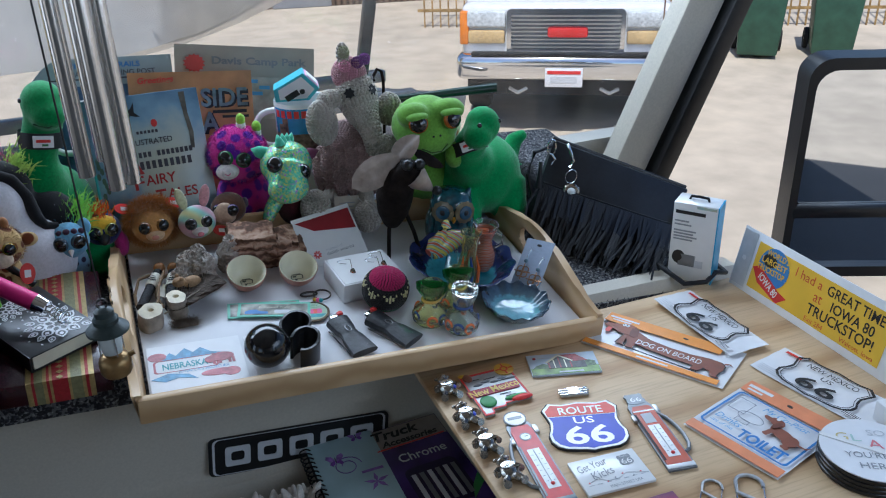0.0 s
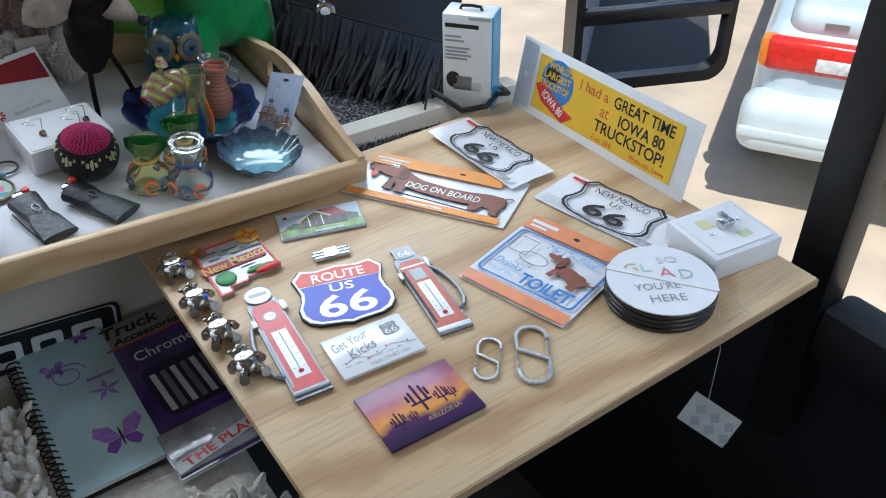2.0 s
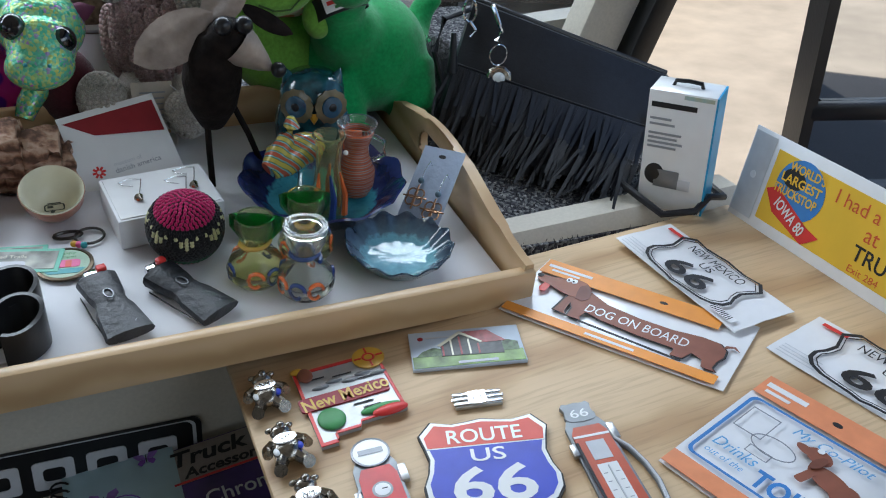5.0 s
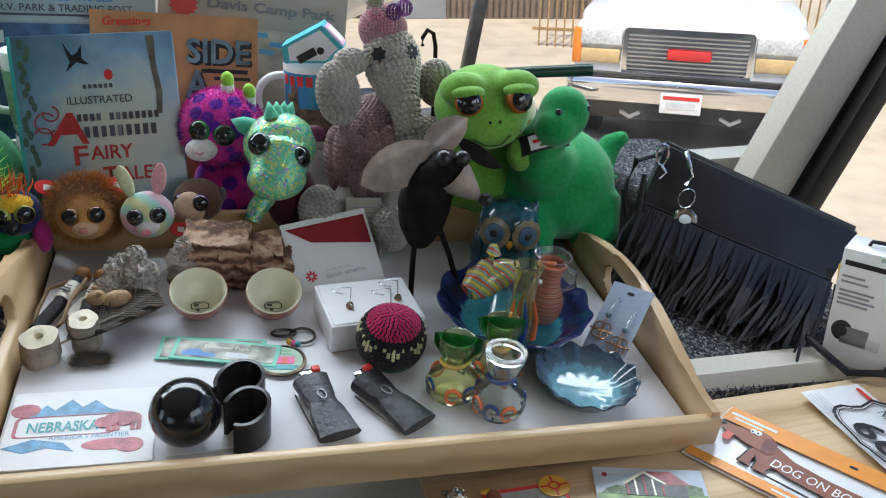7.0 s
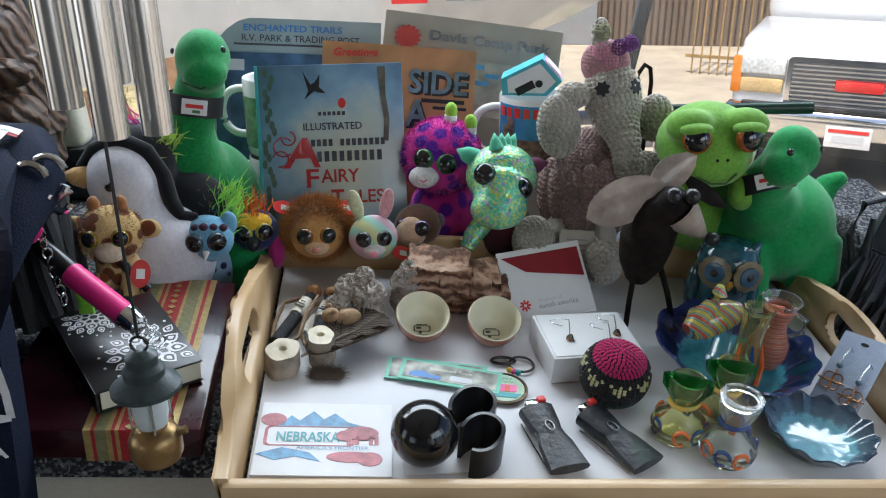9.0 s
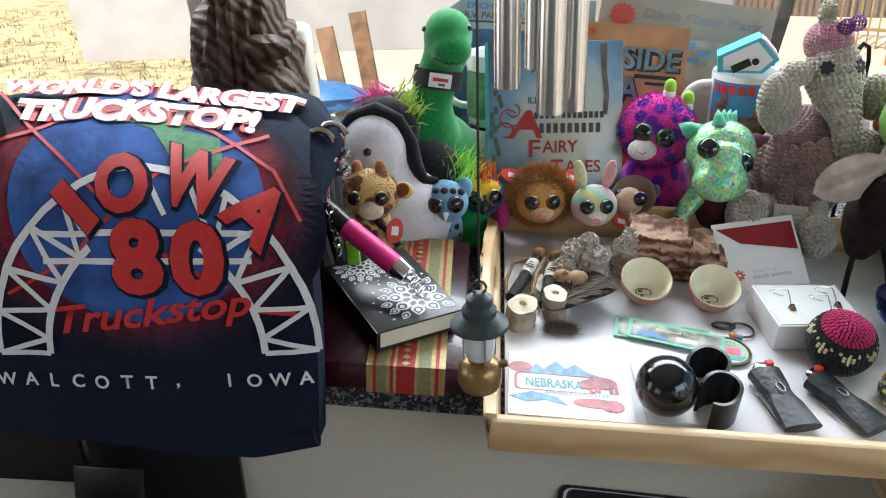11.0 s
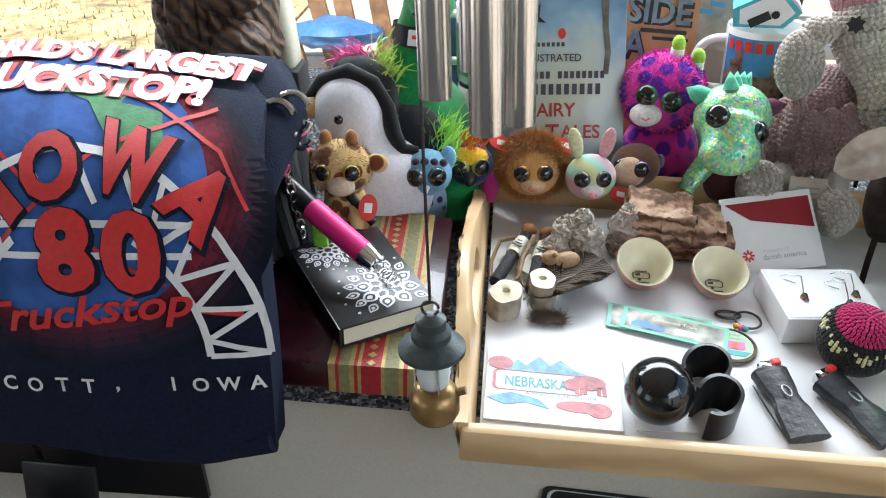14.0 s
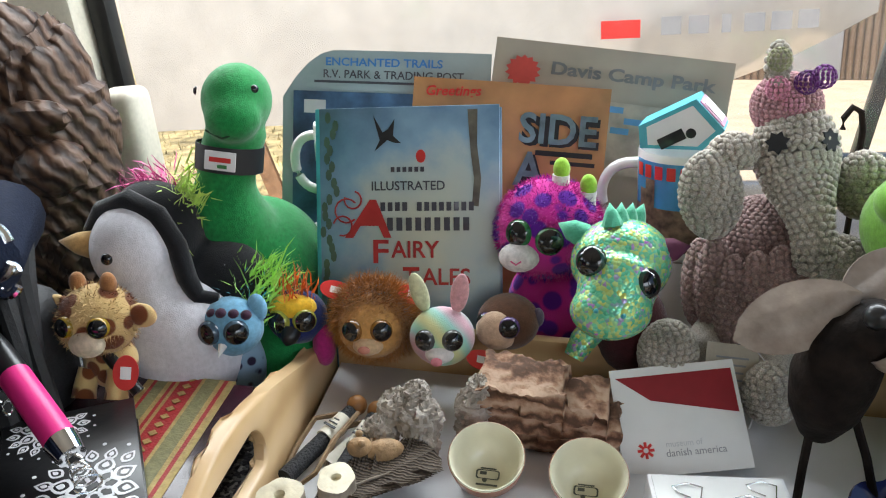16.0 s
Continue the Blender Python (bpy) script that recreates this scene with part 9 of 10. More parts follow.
def shirt_bend(x, y, z):
    """The shirt hangs down in front and lies back over the console above."""
    prof = ((-0.05, 0.862, -0.024), (0.0, 0.868, 0.026), (0.1, 0.88, 0.125), (0.2, 0.895, 0.2246), (0.23, 0.916, 0.247), (0.26, 0.948, 0.2685), (0.29, 0.992, 0.285), (0.32, 1.055, 0.2975), (0.35, 1.15, 0.305), (0.40, 1.25, 0.302))
    ys, py, pz = [np.array(c) for c in zip(*prof)]
    at = lambda q: Vector((0, sum(np.interp(q + d, ys, py) for d in (-0.012, 0, 0.012)) / 3, sum(np.interp(q + d, ys, pz) for d in (-0.012, 0, 0.012)) / 3))
    p, t = at(y), (at(y + 0.006) - at(y - 0.006)).normalized()
    k = (p.y - 0.153) / (0.868 + 0.1219 * y - 0.153)
    q = p + Vector((0, -t.z, t.y)) * (z - 0.008)
    dy, dz = q.y - 0.878, q.z - 0.026
    return Vector((0.2975 + (x - 0.2975) * k, 0.1219 * dy + 0.9925 * dz, -0.9925 * dy + 0.1219 * dz))


def shirt_half(v):
    return 0.174 + 0.008 * v * v + 0.004 * math.sin(v * 5)


g = []
for j in range(NYs + 1):
    v = j / NYs
    row = []
    for i in range(NXs + 1):
        u = -1 + 2 * i / NXs
        x = u * shirt_half(v) * (1 - 0.14 * v * v * (u < 0))
        low = 0.044 - 0.034 * min(1, (u + 1) / 1.7) + 0.012 * max(0, (u - 0.7) / 0.3)
        y = low + v * (0.358 - low) - 0.03 * max(0, abs(u) - 0.55) * v
        row.append(bm.verts.new((x, y, 0.016 + shirt_z(u, v) - 0.012 * max(0, v - 0.9) / 0.1)))
    g.append(row)
for a, b in zip(g, g[1:]):
    for i in range(NXs):
        bm.faces.new((a[i], a[i + 1], b[i + 1], b[i]))
r = bmesh.ops.extrude_face_region(bm, geom=bm.faces[:])
for v in [e for e in r["geom"] if isinstance(e, bmesh.types.BMVert)]:
    v.co.z -= 0.03
for v in bm.verts:
    v.co = shirt_bend(*v.co)
part("cloth", bm, NAVYC, o)
for v0 in (0.0, -0.006):
    part("hem_fold", tube([(u * 0.172, 0.05 - 0.034 * min(1, (u + 1) / 1.7) + 0.012 * max(0, (u - 0.7) / 0.3) + v0, 0.004 + v0) for u in np.linspace(-1, 1, 14)], 0.0085, 8), NAVYC, o)
part("rolled_sleeve", tube([(x + 0.247, 0.1219 * (y - 0.878) + 0.9925 * (z - 0.026), -0.9925 * (y - 0.878) + 0.1219 * (z - 0.026)) for x, y, z in ((-0.17, 1.15, 0.275), (-0.12, 1.13, 0.27), (-0.095, 1.07, 0.262), (-0.094, 1.01, 0.245), (-0.1, 0.965, 0.21), (-0.105, 0.945, 0.13))], [0.024, 0.032, 0.03, 0.022, 0.015, 0.01], 14), NAVYC, o)


def draped(ob, lift):
    """Lays a flat print onto the cloth."""
    b = bmesh.new()
    b.from_mesh(ob.data)
    bmesh.ops.triangulate(b, faces=b.faces[:])
    for k in range(3):
        far = [e for e in b.edges if e.calc_length() > 0.013]
        if far:
            bmesh.ops.subdivide_edges(b, edges=far, cuts=1)
            bmesh.ops.triangulate(b, faces=b.faces[:])
    b.to_mesh(ob.data)
    b.free()
    for v in ob.data.vertices:
        vv = min(1, max(0, v.co.y / 0.358))
        u = max(-1, min(1, v.co.x / shirt_half(vv)))
        v.co.z = 0.0176 + shirt_z(u, vv) + lift + (v.co.z - int(v.co.z))
        v.co = shirt_bend(*v.co)
    return ob


def dense(poly, step=0.012):
    out = []
    for (x0, y0), (x1, y1) in zip(poly, poly[1:] + poly[:1]):
        n = max(1, int(math.hypot(x1 - x0, y1 - y0) / step))
        out += [(x0 + (x1 - x0) * k / n, y0 + (y1 - y0) * k / n) for k in range(n)]
    return out


def stroke(pts, w, mat, lift, name="print_line"):
    bm = bmesh.new()
    P = [Vector((x, y, 0)) for x, y in pts]
    Q = []
    for a, b in zip(P, P[1:]):
        n = max(1, int((b - a).length / 0.01))
        Q += [a.lerp(b, k / n) for k in range(n)]
    Q.append(P[-1])
    prev = None
    for k, p in enumerate(Q):
        d = (Q[min(k + 1, len(Q) - 1)] - Q[max(k - 1, 0)]).normalized()
        s = Vector((-d.y, d.x, 0)) * w / 2
        cur = (bm.verts.new(p + s), bm.verts.new(p - s))
        if prev:
            bm.faces.new((prev[0], prev[1], cur[1], cur[0]))
        prev = cur
    return draped(part(name, bm, mat, o, smooth=False), lift)


def patch(poly, mat, lift, name="print_patch"):
    """A filled print, in a fan of small faces that follows the cloth."""
    bm = bmesh.new()
    P = dense(poly, 0.01)
    cx, cy = sum(p[0] for p in P) / len(P), sum(p[1] for p in P) / len(P)
    rings = [[bm.verts.new((cx + (x - cx) * k / 6, cy + (y - cy) * k / 6, 0)) for x, y in P] for k in range(1, 7)]
    c = bm.verts.new((cx, cy, 0))
    n = len(P)
    for j in range(n):
        bm.faces.new((c, rings[0][j], rings[0][(j + 1) % n]))
        for a, b in zip(rings, rings[1:]):
            bm.faces.new((a[j], b[j], b[(j + 1) % n], a[(j + 1) % n]))
    return draped(part(name, bm, mat, o, smooth=False), lift)


SHW = M("white screen print", (0.66, 0.66, 0.68), 0.7, var=0.06, scale=200, bump=0.1)
SHR = M("red screen print", (0.5, 0.02, 0.022), 0.6, var=0.1, scale=200, bump=0.1)
SHB = M("blue globe print", (0.03, 0.085, 0.27), 0.85, var=0.35, scale=30, bump=0.1, spec=0.2)
SHG = M("green land print", (0.03, 0.19, 0.06), 0.7, var=0.2, scale=120, bump=0.1)
for k in range(7):
    f = k / 6
    SHD = M("dark red haze print", (0.009 + 0.16 * f * f, 0.0105 + 0.008 * f, 0.022 + 0.01 * f), 0.85, var=0.3, scale=25, bump=0.1, spec=0.15)
    patch(oval(0.035, 0.225 + 0.02 * f, 0.158 - 0.034 * f, 0.118 - 0.022 * f, 40), SHD, 0.0002 + 0.0001 * k, "haze_print")
patch(oval(0.035, 0.24, 0.108, 0.095, 40), SHB, 0.0016, "globe_print")
patch([(0.03, 0.325), (0.09, 0.322), (0.085, 0.315), (0.055, 0.32), (0.075, 0.3), (0.105, 0.295), (0.11, 0.265), (0.09, 0.245), (0.07, 0.27), (0.05, 0.3), (0.025, 0.308), (0.015, 0.318)], SHG, 0.0021, "land_print")
stroke([(-0.122, 0.205), (-0.116, 0.175), (-0.105, 0.155), (-0.098, 0.165), (-0.112, 0.2), (-0.115, 0.235), (-0.105, 0.265), (-0.085, 0.29), (-0.03, 0.31), (0.06, 0.325)], 0.003, SHR, 0.0026, "orbit_line")
stroke([(-0.085, 0.34), (-0.06, 0.31), (0.0, 0.25), (0.06, 0.2), (0.11, 0.175)], 0.003, SHR, 0.0026, "orbit_line")
stroke([(0.172, 0.23), (0.15, 0.27), (0.1, 0.3), (0.02, 0.325)], 0.003, SHR, 0.0026, "orbit_line")
stroke([(0.145, 0.3), (0.06, 0.265), (-0.02, 0.2), (-0.08, 0.17)], 0.003, SHR, 0.0026, "orbit_line")
stroke([(0.165, 0.15), (0.13, 0.155)], 0.004, SHR, 0.0026, "orbit_line")
CXA = 0.043
arc_o = [(CXA - 0.139 * math.cos(a), 0.116 + 0.15 * math.sin(a)) for a in np.linspace(0, math.pi, 25)]
arc_i = [(CXA - 0.094 * math.cos(a), 0.116 + 0.104 * math.sin(a)) for a in np.linspace(0, math.pi, 25)]
stroke(arc_o, 0.006, SHW, 0.003, "arch_outer")
stroke(arc_i[:9], 0.006, SHW, 0.003, "arch_inner")
stroke(arc_i[16:], 0.006, SHW, 0.003, "arch_inner")
for k in range(24):
    a, b = (arc_o[k], arc_i[min(24, k + 1)]) if k % 2 == 0 else (arc_i[k], arc_o[min(24, k + 1)])
    if k < 8 or k > 15:
        stroke([a, b], 0.0045, SHW, 0.003, "truss_bar")
for k in (8, 10, 12, 14):
    stroke([arc_o[k], (arc_o[k + 1][0], arc_o[k + 1][1] - 0.035)], 0.0045, SHW, 0.003, "truss_bar")
stroke([arc_o[0], arc_i[0]], 0.0045, SHW, 0.003, "truss_bar")
stroke([arc_o[-1], arc_i[-1]], 0.0045, SHW, 0.003, "truss_bar")
for yy in (0.196, 0.216):
    stroke([(-0.045, yy), (0.132, yy)], 0.0045, SHW, 0.003, "tie_bar")


def print_words(s, x, y, h, mat, lift, width, turn=0, slant=0.0, bold=0.0):
    return draped(words(s, x, y, h, mat, o, 0.0, width, turn, slant=slant, bold=bold), lift)


for s, x, y, h, wd, tn in (("I", -0.014, 0.236, 0.046, 0.016, 44), ("O", 0.026, 0.253, 0.047, 0.046, 22), ("W", 0.087, 0.257, 0.05, 0.056, -14), ("A", 0.138, 0.234, 0.05, 0.046, -40), ("8", 0.036, 0.198, 0.056, 0.044, 2), ("0", 0.087, 0.197, 0.056, 0.046, -2)):
    print_words(s, x + 0.0015, y - 0.0015, h * 1.08, NAVYC, 0.0034, wd * 1.12, tn, bold=0.07)
    print_words(s, x, y, h, SHR, 0.004, wd, tn, bold=0.05)
print_words("Truckstop", 0.045, 0.151, 0.032, SHR, 0.0034, 0.17, 6, 0.35, 0.02)
for sw, mw, lw in ((0.13, SHR, 0.0028), (0.06, SHW, 0.0034)):
    print_words("WORLD'S LARGEST", 0.045, 0.337, 0.0175, mw, lw, 0.255, -4, 0.15, sw)
    print_words("TRUCKSTOP!", 0.035, 0.3155, 0.021, mw, lw, 0.205, -3, 0.2, sw)
for k, c in enumerate("WALCOTT, IOWA"):
    if c != " ":
        print_words(c, -0.097 + 0.0222 * k, 0.0905 - (0.004 if c == "," else 0), 0.0125 if c != "," else 0.005, SHW, 0.0018, None, 0, bold=0.02)

# dark console with switches left of the shirt
solid("dash_upper", box(0.72, 0.06, 0.062, (-0.79, 0.972, 0.066), 0.008), PANEL, "beige moulded lip of the dash under the console", "dash panel", kind="structure")
o = thing("dash_console", "dark dash console with switches, behind the shirt", "console", pose(-0.775, 0.98, 0.095))
part("face", box(0.79, 0.07, 0.345, (0.005, 0, 0.1725), 0.006), M("matt black vinyl", (0.006, 0.006, 0.007), 0.8, var=0.3, scale=90, bump=0.2, spec=0.12), o)
part("glossy_panel", box(0.16, 0.004, 0.1, (0.23, -0.036, 0.2), 0.002), BLACKPLASTIC, o)
for k in range(4):
    part("switch", box(0.02, 0.008, 0.008, (0.26 + 0.03 * (k % 2), -0.037, 0.1 + 0.02 * (k // 2)), 0.002), GUN, o)
part("label_strip", box(0.03, 0.002, 0.003, (0.29, -0.0365, 0.235)), GREY, o)

o = thing("console_shelf", "dark shelf of the dash console under the shirt", "console", pose(-0.33, 1.06, 0.09))
part("base", box(0.3, 0.19, 0.15, (0.0, 0, 0.075), 0.01), DARK, o)

for x0, x1, z0, z1 in ((-0.494, -0.345, 0.024, -0.062), (-0.336, -0.178, 0.016, -0.086)):
    o = solid("rubber_pad", prism([(x0, z0), (x1, z0 - 0.006), (x1, z1 - 0.006), (x0, z1)], 0, 0.006, pose(0, 0.955, 0, 90, 0, 0)), BLACKPLASTIC, "flat black rubber pad stuck to the dash panel", "pad", group="rubber pads", smooth=False)

# carved dark wooden head by the windscreen post
CARVE = bands(M("dark carved wood", (0.06, 0.032, 0.02), 0.6, var=0.3, scale=60, bump=0.2), 26, [(0.0, (0.025, 0.012, 0.009)), (0.5, (0.08, 0.042, 0.026)), (1.0, (0.12, 0.065, 0.04))], "DIAGONAL", 7.0, 0.9, 3.0, 1.0)
o = thing("carved_head", "dark brown carved wooden head with grooved hair", "carving", pose(-0.24, 1.36, dash_z(-0.24, 1.36)))
bm = bmesh.new()
bmesh.ops.create_uvsphere(bm, u_segments=72, v_segments=48, radius=1)
for v in bm.verts:
    c = v.co.copy()
    gr = 0.05 * math.sin(26 * math.atan2(c.x, c.z + 0.4) + 5 * noise.noise(c * 2)) + 0.09 * noise.noise(c * 2.2)
    v.co = Vector((c.x * 0.073, c.y * 0.075, c.z * 0.15)) * (1 + gr) + Vector((0, 0, 0.145))
part("head", bm, CARVE, o)
part("brow", ball(0.03, (0.035, -0.055, 0.2), (1.3, 0.7, 0.6), rough=0.2), CARVE, o)
part("snout", ball(0.035, (0.045, -0.055, 0.15), (1.0, 1.0, 0.8), rough=0.2), CARVE, o)
o = solid("beige_latch", box(0.052, 0.05, 0.13, (0, 0, 0.065), 0.013, seg=4), PILLAR, "beige plastic latch block on the cowl", "latch", pose(-0.197, 1.46, dash_z(-0.2, 1.46) + 0.065, 0, -3, 0))
solid("latch_foot", box(0.06, 0.06, 0.07, (0, 0, 0.035), 0.006), DARK, "black foot under the beige latch", "latch foot", pose(-0.197, 1.46, dash_z(-0.2, 1.46)))

# wind chime with a hanging lantern
TUBE = M("satin aluminium tube", (0.6, 0.6, 0.6), 0.22, 1.0, var=0.06, scale=30, bump=0.02)
o = thing("wind_chime", "wind chime of satin aluminium tubes hung from the ceiling", "wind chime", pose(0.112, 0.675, 0.9))
for k, (dx, dy, zb) in enumerate(((-0.019, 0.0, 0.421), (0.001, -0.014, 0.412), (0.013, 0.006, 0.408), (-0.004, 0.015, 0.427))):
    bm = bmesh.new()
    rr = [(0.0065, zb - 0.9), (0.0065, -0.1), (0.0052, -0.1), (0.0052, zb - 0.9), (0.0065, zb - 0.9)]
    part("tube", lathe(rr, 20, pose(dx, dy, 0)), TUBE, o)
    part("cord", tube([(dx, dy, -0.1), (dx * 0.8, dy * 0.8, 0.02)], 0.0008, 5), BLACK, o)
part("top_disc", lathe([(0, 0.02), (0.042, 0.02), (0.044, 0.026), (0.042, 0.032), (0, 0.032)], 28), M("dark stained wood", (0.1, 0.05, 0.025), 0.5), o)
part("hanger", tube([(0, 0, 0.03), (0, 0, 0.2)], 0.0015, 6), BLACK, o)
part("striker", lathe([(0, -0.3), (0.011, -0.298), (0.011, -0.288), (0, -0.286)], 18), M("clear acrylic ring", (0.5, 0.5, 0.5), 0.2), o)
o = thing("toy_lantern", "miniature camping lantern in green-grey and brass on a cord", "lantern", pose(0.076, 0.762, 0.188) @ Matrix.Scale(1.06, 4))
PATINA = M("green-grey painted metal", (0.035, 0.052, 0.052), 0.45, var=0.3, scale=120, bump=0.1)
BRASS = M("dull brass", (0.3, 0.19, 0.08), 0.35, 0.8, var=0.25, scale=100, bump=0.08)
part("tank", lathe([(0, 0), (0.0125, 0), (0.0145, 0.004), (0.0145, 0.014), (0.012, 0.019), (0.008, 0.021), (0.008, 0.024), (0, 0.024)], 24), BRASS, o)
part("globe", lathe([(0, 0.023), (0.0085, 0.023), (0.0098, 0.03), (0.0098, 0.038), (0.0085, 0.044), (0, 0.044)], 22), M("milky glass", (0.55, 0.6, 0.6), 0.25, bump=0, coat=0.3), o)
for k in range(4):
    a = radians(90 * k + 20)
    part("guard_rod", tube([(0.0108 * math.cos(a), 0.0108 * math.sin(a), 0.022), (0.0108 * math.cos(a), 0.0108 * math.sin(a), 0.045)], 0.0007, 5), STEEL, o)
part("hood", lathe([(0.0, 0.042), (0.012, 0.043), (0.0188, 0.0455), (0.0188, 0.048), (0.0135, 0.0525), (0.011, 0.054), (0.0112, 0.058), (0.0085, 0.061), (0.0085, 0.066), (0.004, 0.069), (0, 0.07)], 26), PATINA, o)
part("valve", tube([(0.012, 0, 0.016), (0.018, 0, 0.018)], 0.0024, 8), BRASS, o)
part("loop", tube([(0.0045 * math.cos(a), 0, 0.073 + 0.0045 * math.sin(a)) for a in np.linspace(0, 6.283, 14, endpoint=False)], 0.0009, 6, closed=True), DKMETAL, o)
part("cord", tube([(0, 0, 0.077), (0.0005, 0.0, 0.2), (0.002, -0.004, 0.855)], 0.0009, 6), BLACK, o)

# ---- below the dash ----
o = thing("vehicle_badge", "black metal badge with silver outlined plain bars", "badge", Matrix.Translation((0.152, 0.9585, -0.066)) @ pose(0, 0, 0, 88, 6.5, 0))
bp = rect(0, -0.06, 0.255, 0, 0.008)
part("plate", prism(bp, 0, 0.003), BLACKPLASTIC, o, smooth=False)
part("rim", band_of(scaled(bp, 0.96), scaled(bp, 0.935), 0.003, 0.0006), LIGHTGREY, o, smooth=False)
for k in range(5):
    x = 0.022 + 0.044 * k
    part("emblem_bar", band_of(rect(x, -0.046, x + 0.034, -0.015, 0.004), rect(x + 0.008, -0.038, x + 0.026, -0.023, 0.004), 0.003, 0.0012), LIGHTGREY, o, smooth=False)

o = thing("shag_cushion", "thick white shaggy cushion lying on the carpet", "cushion", pose(0.3, 0.76, -0.215))
WOOL = M("off-white wool", (0.7, 0.66, 0.6), 0.95, var=0.15, scale=120, bump=0.5, bscale=350, sheen=0.3)
part("pad", box(0.3, 0.34, 0.082, (0, -0.02, 0.041), 0.03, seg=3), WOOL, o)
rnd = random.Random(17)
nb = bmesh.new()
ball(0.007, (0, 0, 0.016), (0.8, 0.8, 2.5), 8, 7, bm=nb)
ms = []
for _ in range(1500):
    x, y = rnd.uniform(-0.155, 0.155), rnd.uniform(-0.19, 0.15)
    ed = max(abs(x) / 0.155, abs(y + 0.02) / 0.17)
    if x > -0.04 and y > -0.11:
        continue
    z = 0.082 - 0.06 * max(0, ed - 0.72) / 0.28
    tilt = Vector((x * 3.0 * max(0, ed - 0.5) + rnd.gauss(0, 0.35), y * 3.0 * max(0, ed - 0.5) + rnd.gauss(0, 0.35), 0.9)).normalized()
    m = tilt.to_track_quat("Z", "Y").to_matrix().to_4x4()
    m.translation = (x, y, z - 0.006)
    ms.append(m @ Matrix.Diagonal((1, 1, rnd.uniform(0.8, 1.3), 1)))
tagged(scatter("loop", nb, ms, WOOL, o), kind="stuff")

o = thing("spiral_notebook", "spiral notebook with a pale blue cover and purple butterflies", "notebook", pose(0.3235, 0.857, -0.128, 0, 0, 0.5))
part("page_block", box(0.092, 0.262, 0.007, (0.004, 0, 0.0045)), WHITE, o)
part("cover", box(0.096, 0.268, 0.0016, (0.004, 0, 0.009), 0.0004), M("pale aqua cover", (0.4, 0.56, 0.6), 0.3, var=0.15, scale=14, bump=0.02, coat=0.3), o)
part("back_cover", box(0.098, 0.27, 0.002, (0.004, 0, 0.0), 0.0005), BLACK, o)
for k in range(27):
    y = -0.126 + 0.0097 * k
    part("coil", tube([(-0.046 + 0.0085 * math.cos(a), y + 0.002 * math.sin(a / 2), 0.005 + 0.0085 * math.sin(a)) for a in np.linspace(0, 6.0, 14)], 0.0011, 5), BLACKPLASTIC, o)
LILAC = M("lilac print", (0.3, 0.16, 0.5), 0.35, var=0.3, scale=100, bump=0)
for cx, cy, k, tn in ((0.02, -0.085, 1.0, 8), (-0.012, 0.052, 0.5, 20), (0.028, 0.09, 0.42, -20)):
    for s in (-1, 1):
        flat("butterfly_wing", [(cx + s * x * k, cy + y * k) for x, y in ((0.001, 0.0), (0.008, 0.02), (0.022, 0.026), (0.026, 0.014), (0.016, 0.0))][::s], 0.0099, LILAC, o)
        flat("butterfly_wing", [(cx + s * x * k, cy + y * k) for x, y in ((0.001, -0.001), (0.014, -0.002), (0.019, -0.012), (0.012, -0.02), (0.004, -0.012))][::s], 0.0099, PURPLE, o)
    flat("butterfly_body", oval(cx, cy, 0.0012 * k, 0.015 * k, 10), 0.0102, BLACK, o)
for cx, cy, mt in ((0.028, -0.01, LILAC), (-0.014, 0.115, PINK)):
    for q in range(5):
        a = 2 * math.pi * q / 5 + 0.3
        flat("petal", [(cx, cy), (cx + 0.008 * math.cos(a - 0.4), cy + 0.008 * math.sin(a - 0.4)), (cx + 0.018 * math.cos(a), cy + 0.018 * math.sin(a)), (cx + 0.008 * math.cos(a + 0.4), cy + 0.008 * math.sin(a + 0.4))] if mt is LILAC else [(cx, cy), (cx + 0.004 * math.cos(a - 0.5), cy + 0.004 * math.sin(a - 0.5)), (cx + 0.01 * math.cos(a), cy + 0.01 * math.sin(a)), (cx + 0.004 * math.cos(a + 0.5), cy + 0.004 * math.sin(a + 0.5))], 0.0101, mt, o)
part("script_curl", tube([(0.0 + 0.02 * math.cos(a) * (1 - a / 14), 0.035 + 0.02 * math.sin(a) * (1 - a / 16), 0.0102) for a in np.linspace(0, 9, 30)], 0.0006, 5), PURPLE, o)
bars(o, [(0.014, 0.012, 0.044, 0.017)], LILAC, 0.0101)

o = thing("truck_magazine", "truck accessories magazine in purple with a chrome grille", "magazine", pose(0.424, 0.818, -0.1255, 0, 0, 3))
part("page_block", box(0.112, 0.262, 0.005, (0, 0, 0.003)), WHITE, o)
MAGC = M("purple magazine cover", (0.06, 0.03, 0.14), 0.2, var=0.5, scale=14, bump=0.03, bscale=12, coat=0.5, col2=(0.12, 0.06, 0.3))
part("cover", box(0.114, 0.265, 0.0012, (0, 0, 0.0061)), MAGC, o)
flat("masthead", rect(-0.056, 0.086, 0.056, 0.131), 0.0069, M("tan masthead", (0.3, 0.26, 0.22), 0.3, coat=0.4), o)
words("Truck", -0.012, 0.117, 0.02, BLACK, o, 0.0073, 0.07, slant=0.2, bold=0.03)
words("Accessories", 0.002, 0.097, 0.013, BLACK, o, 0.0073, 0.085, slant=0.2, bold=0.03)
flat("masthead_rule", rect(-0.05, 0.086, 0.052, 0.0885), 0.0073, RED, o)
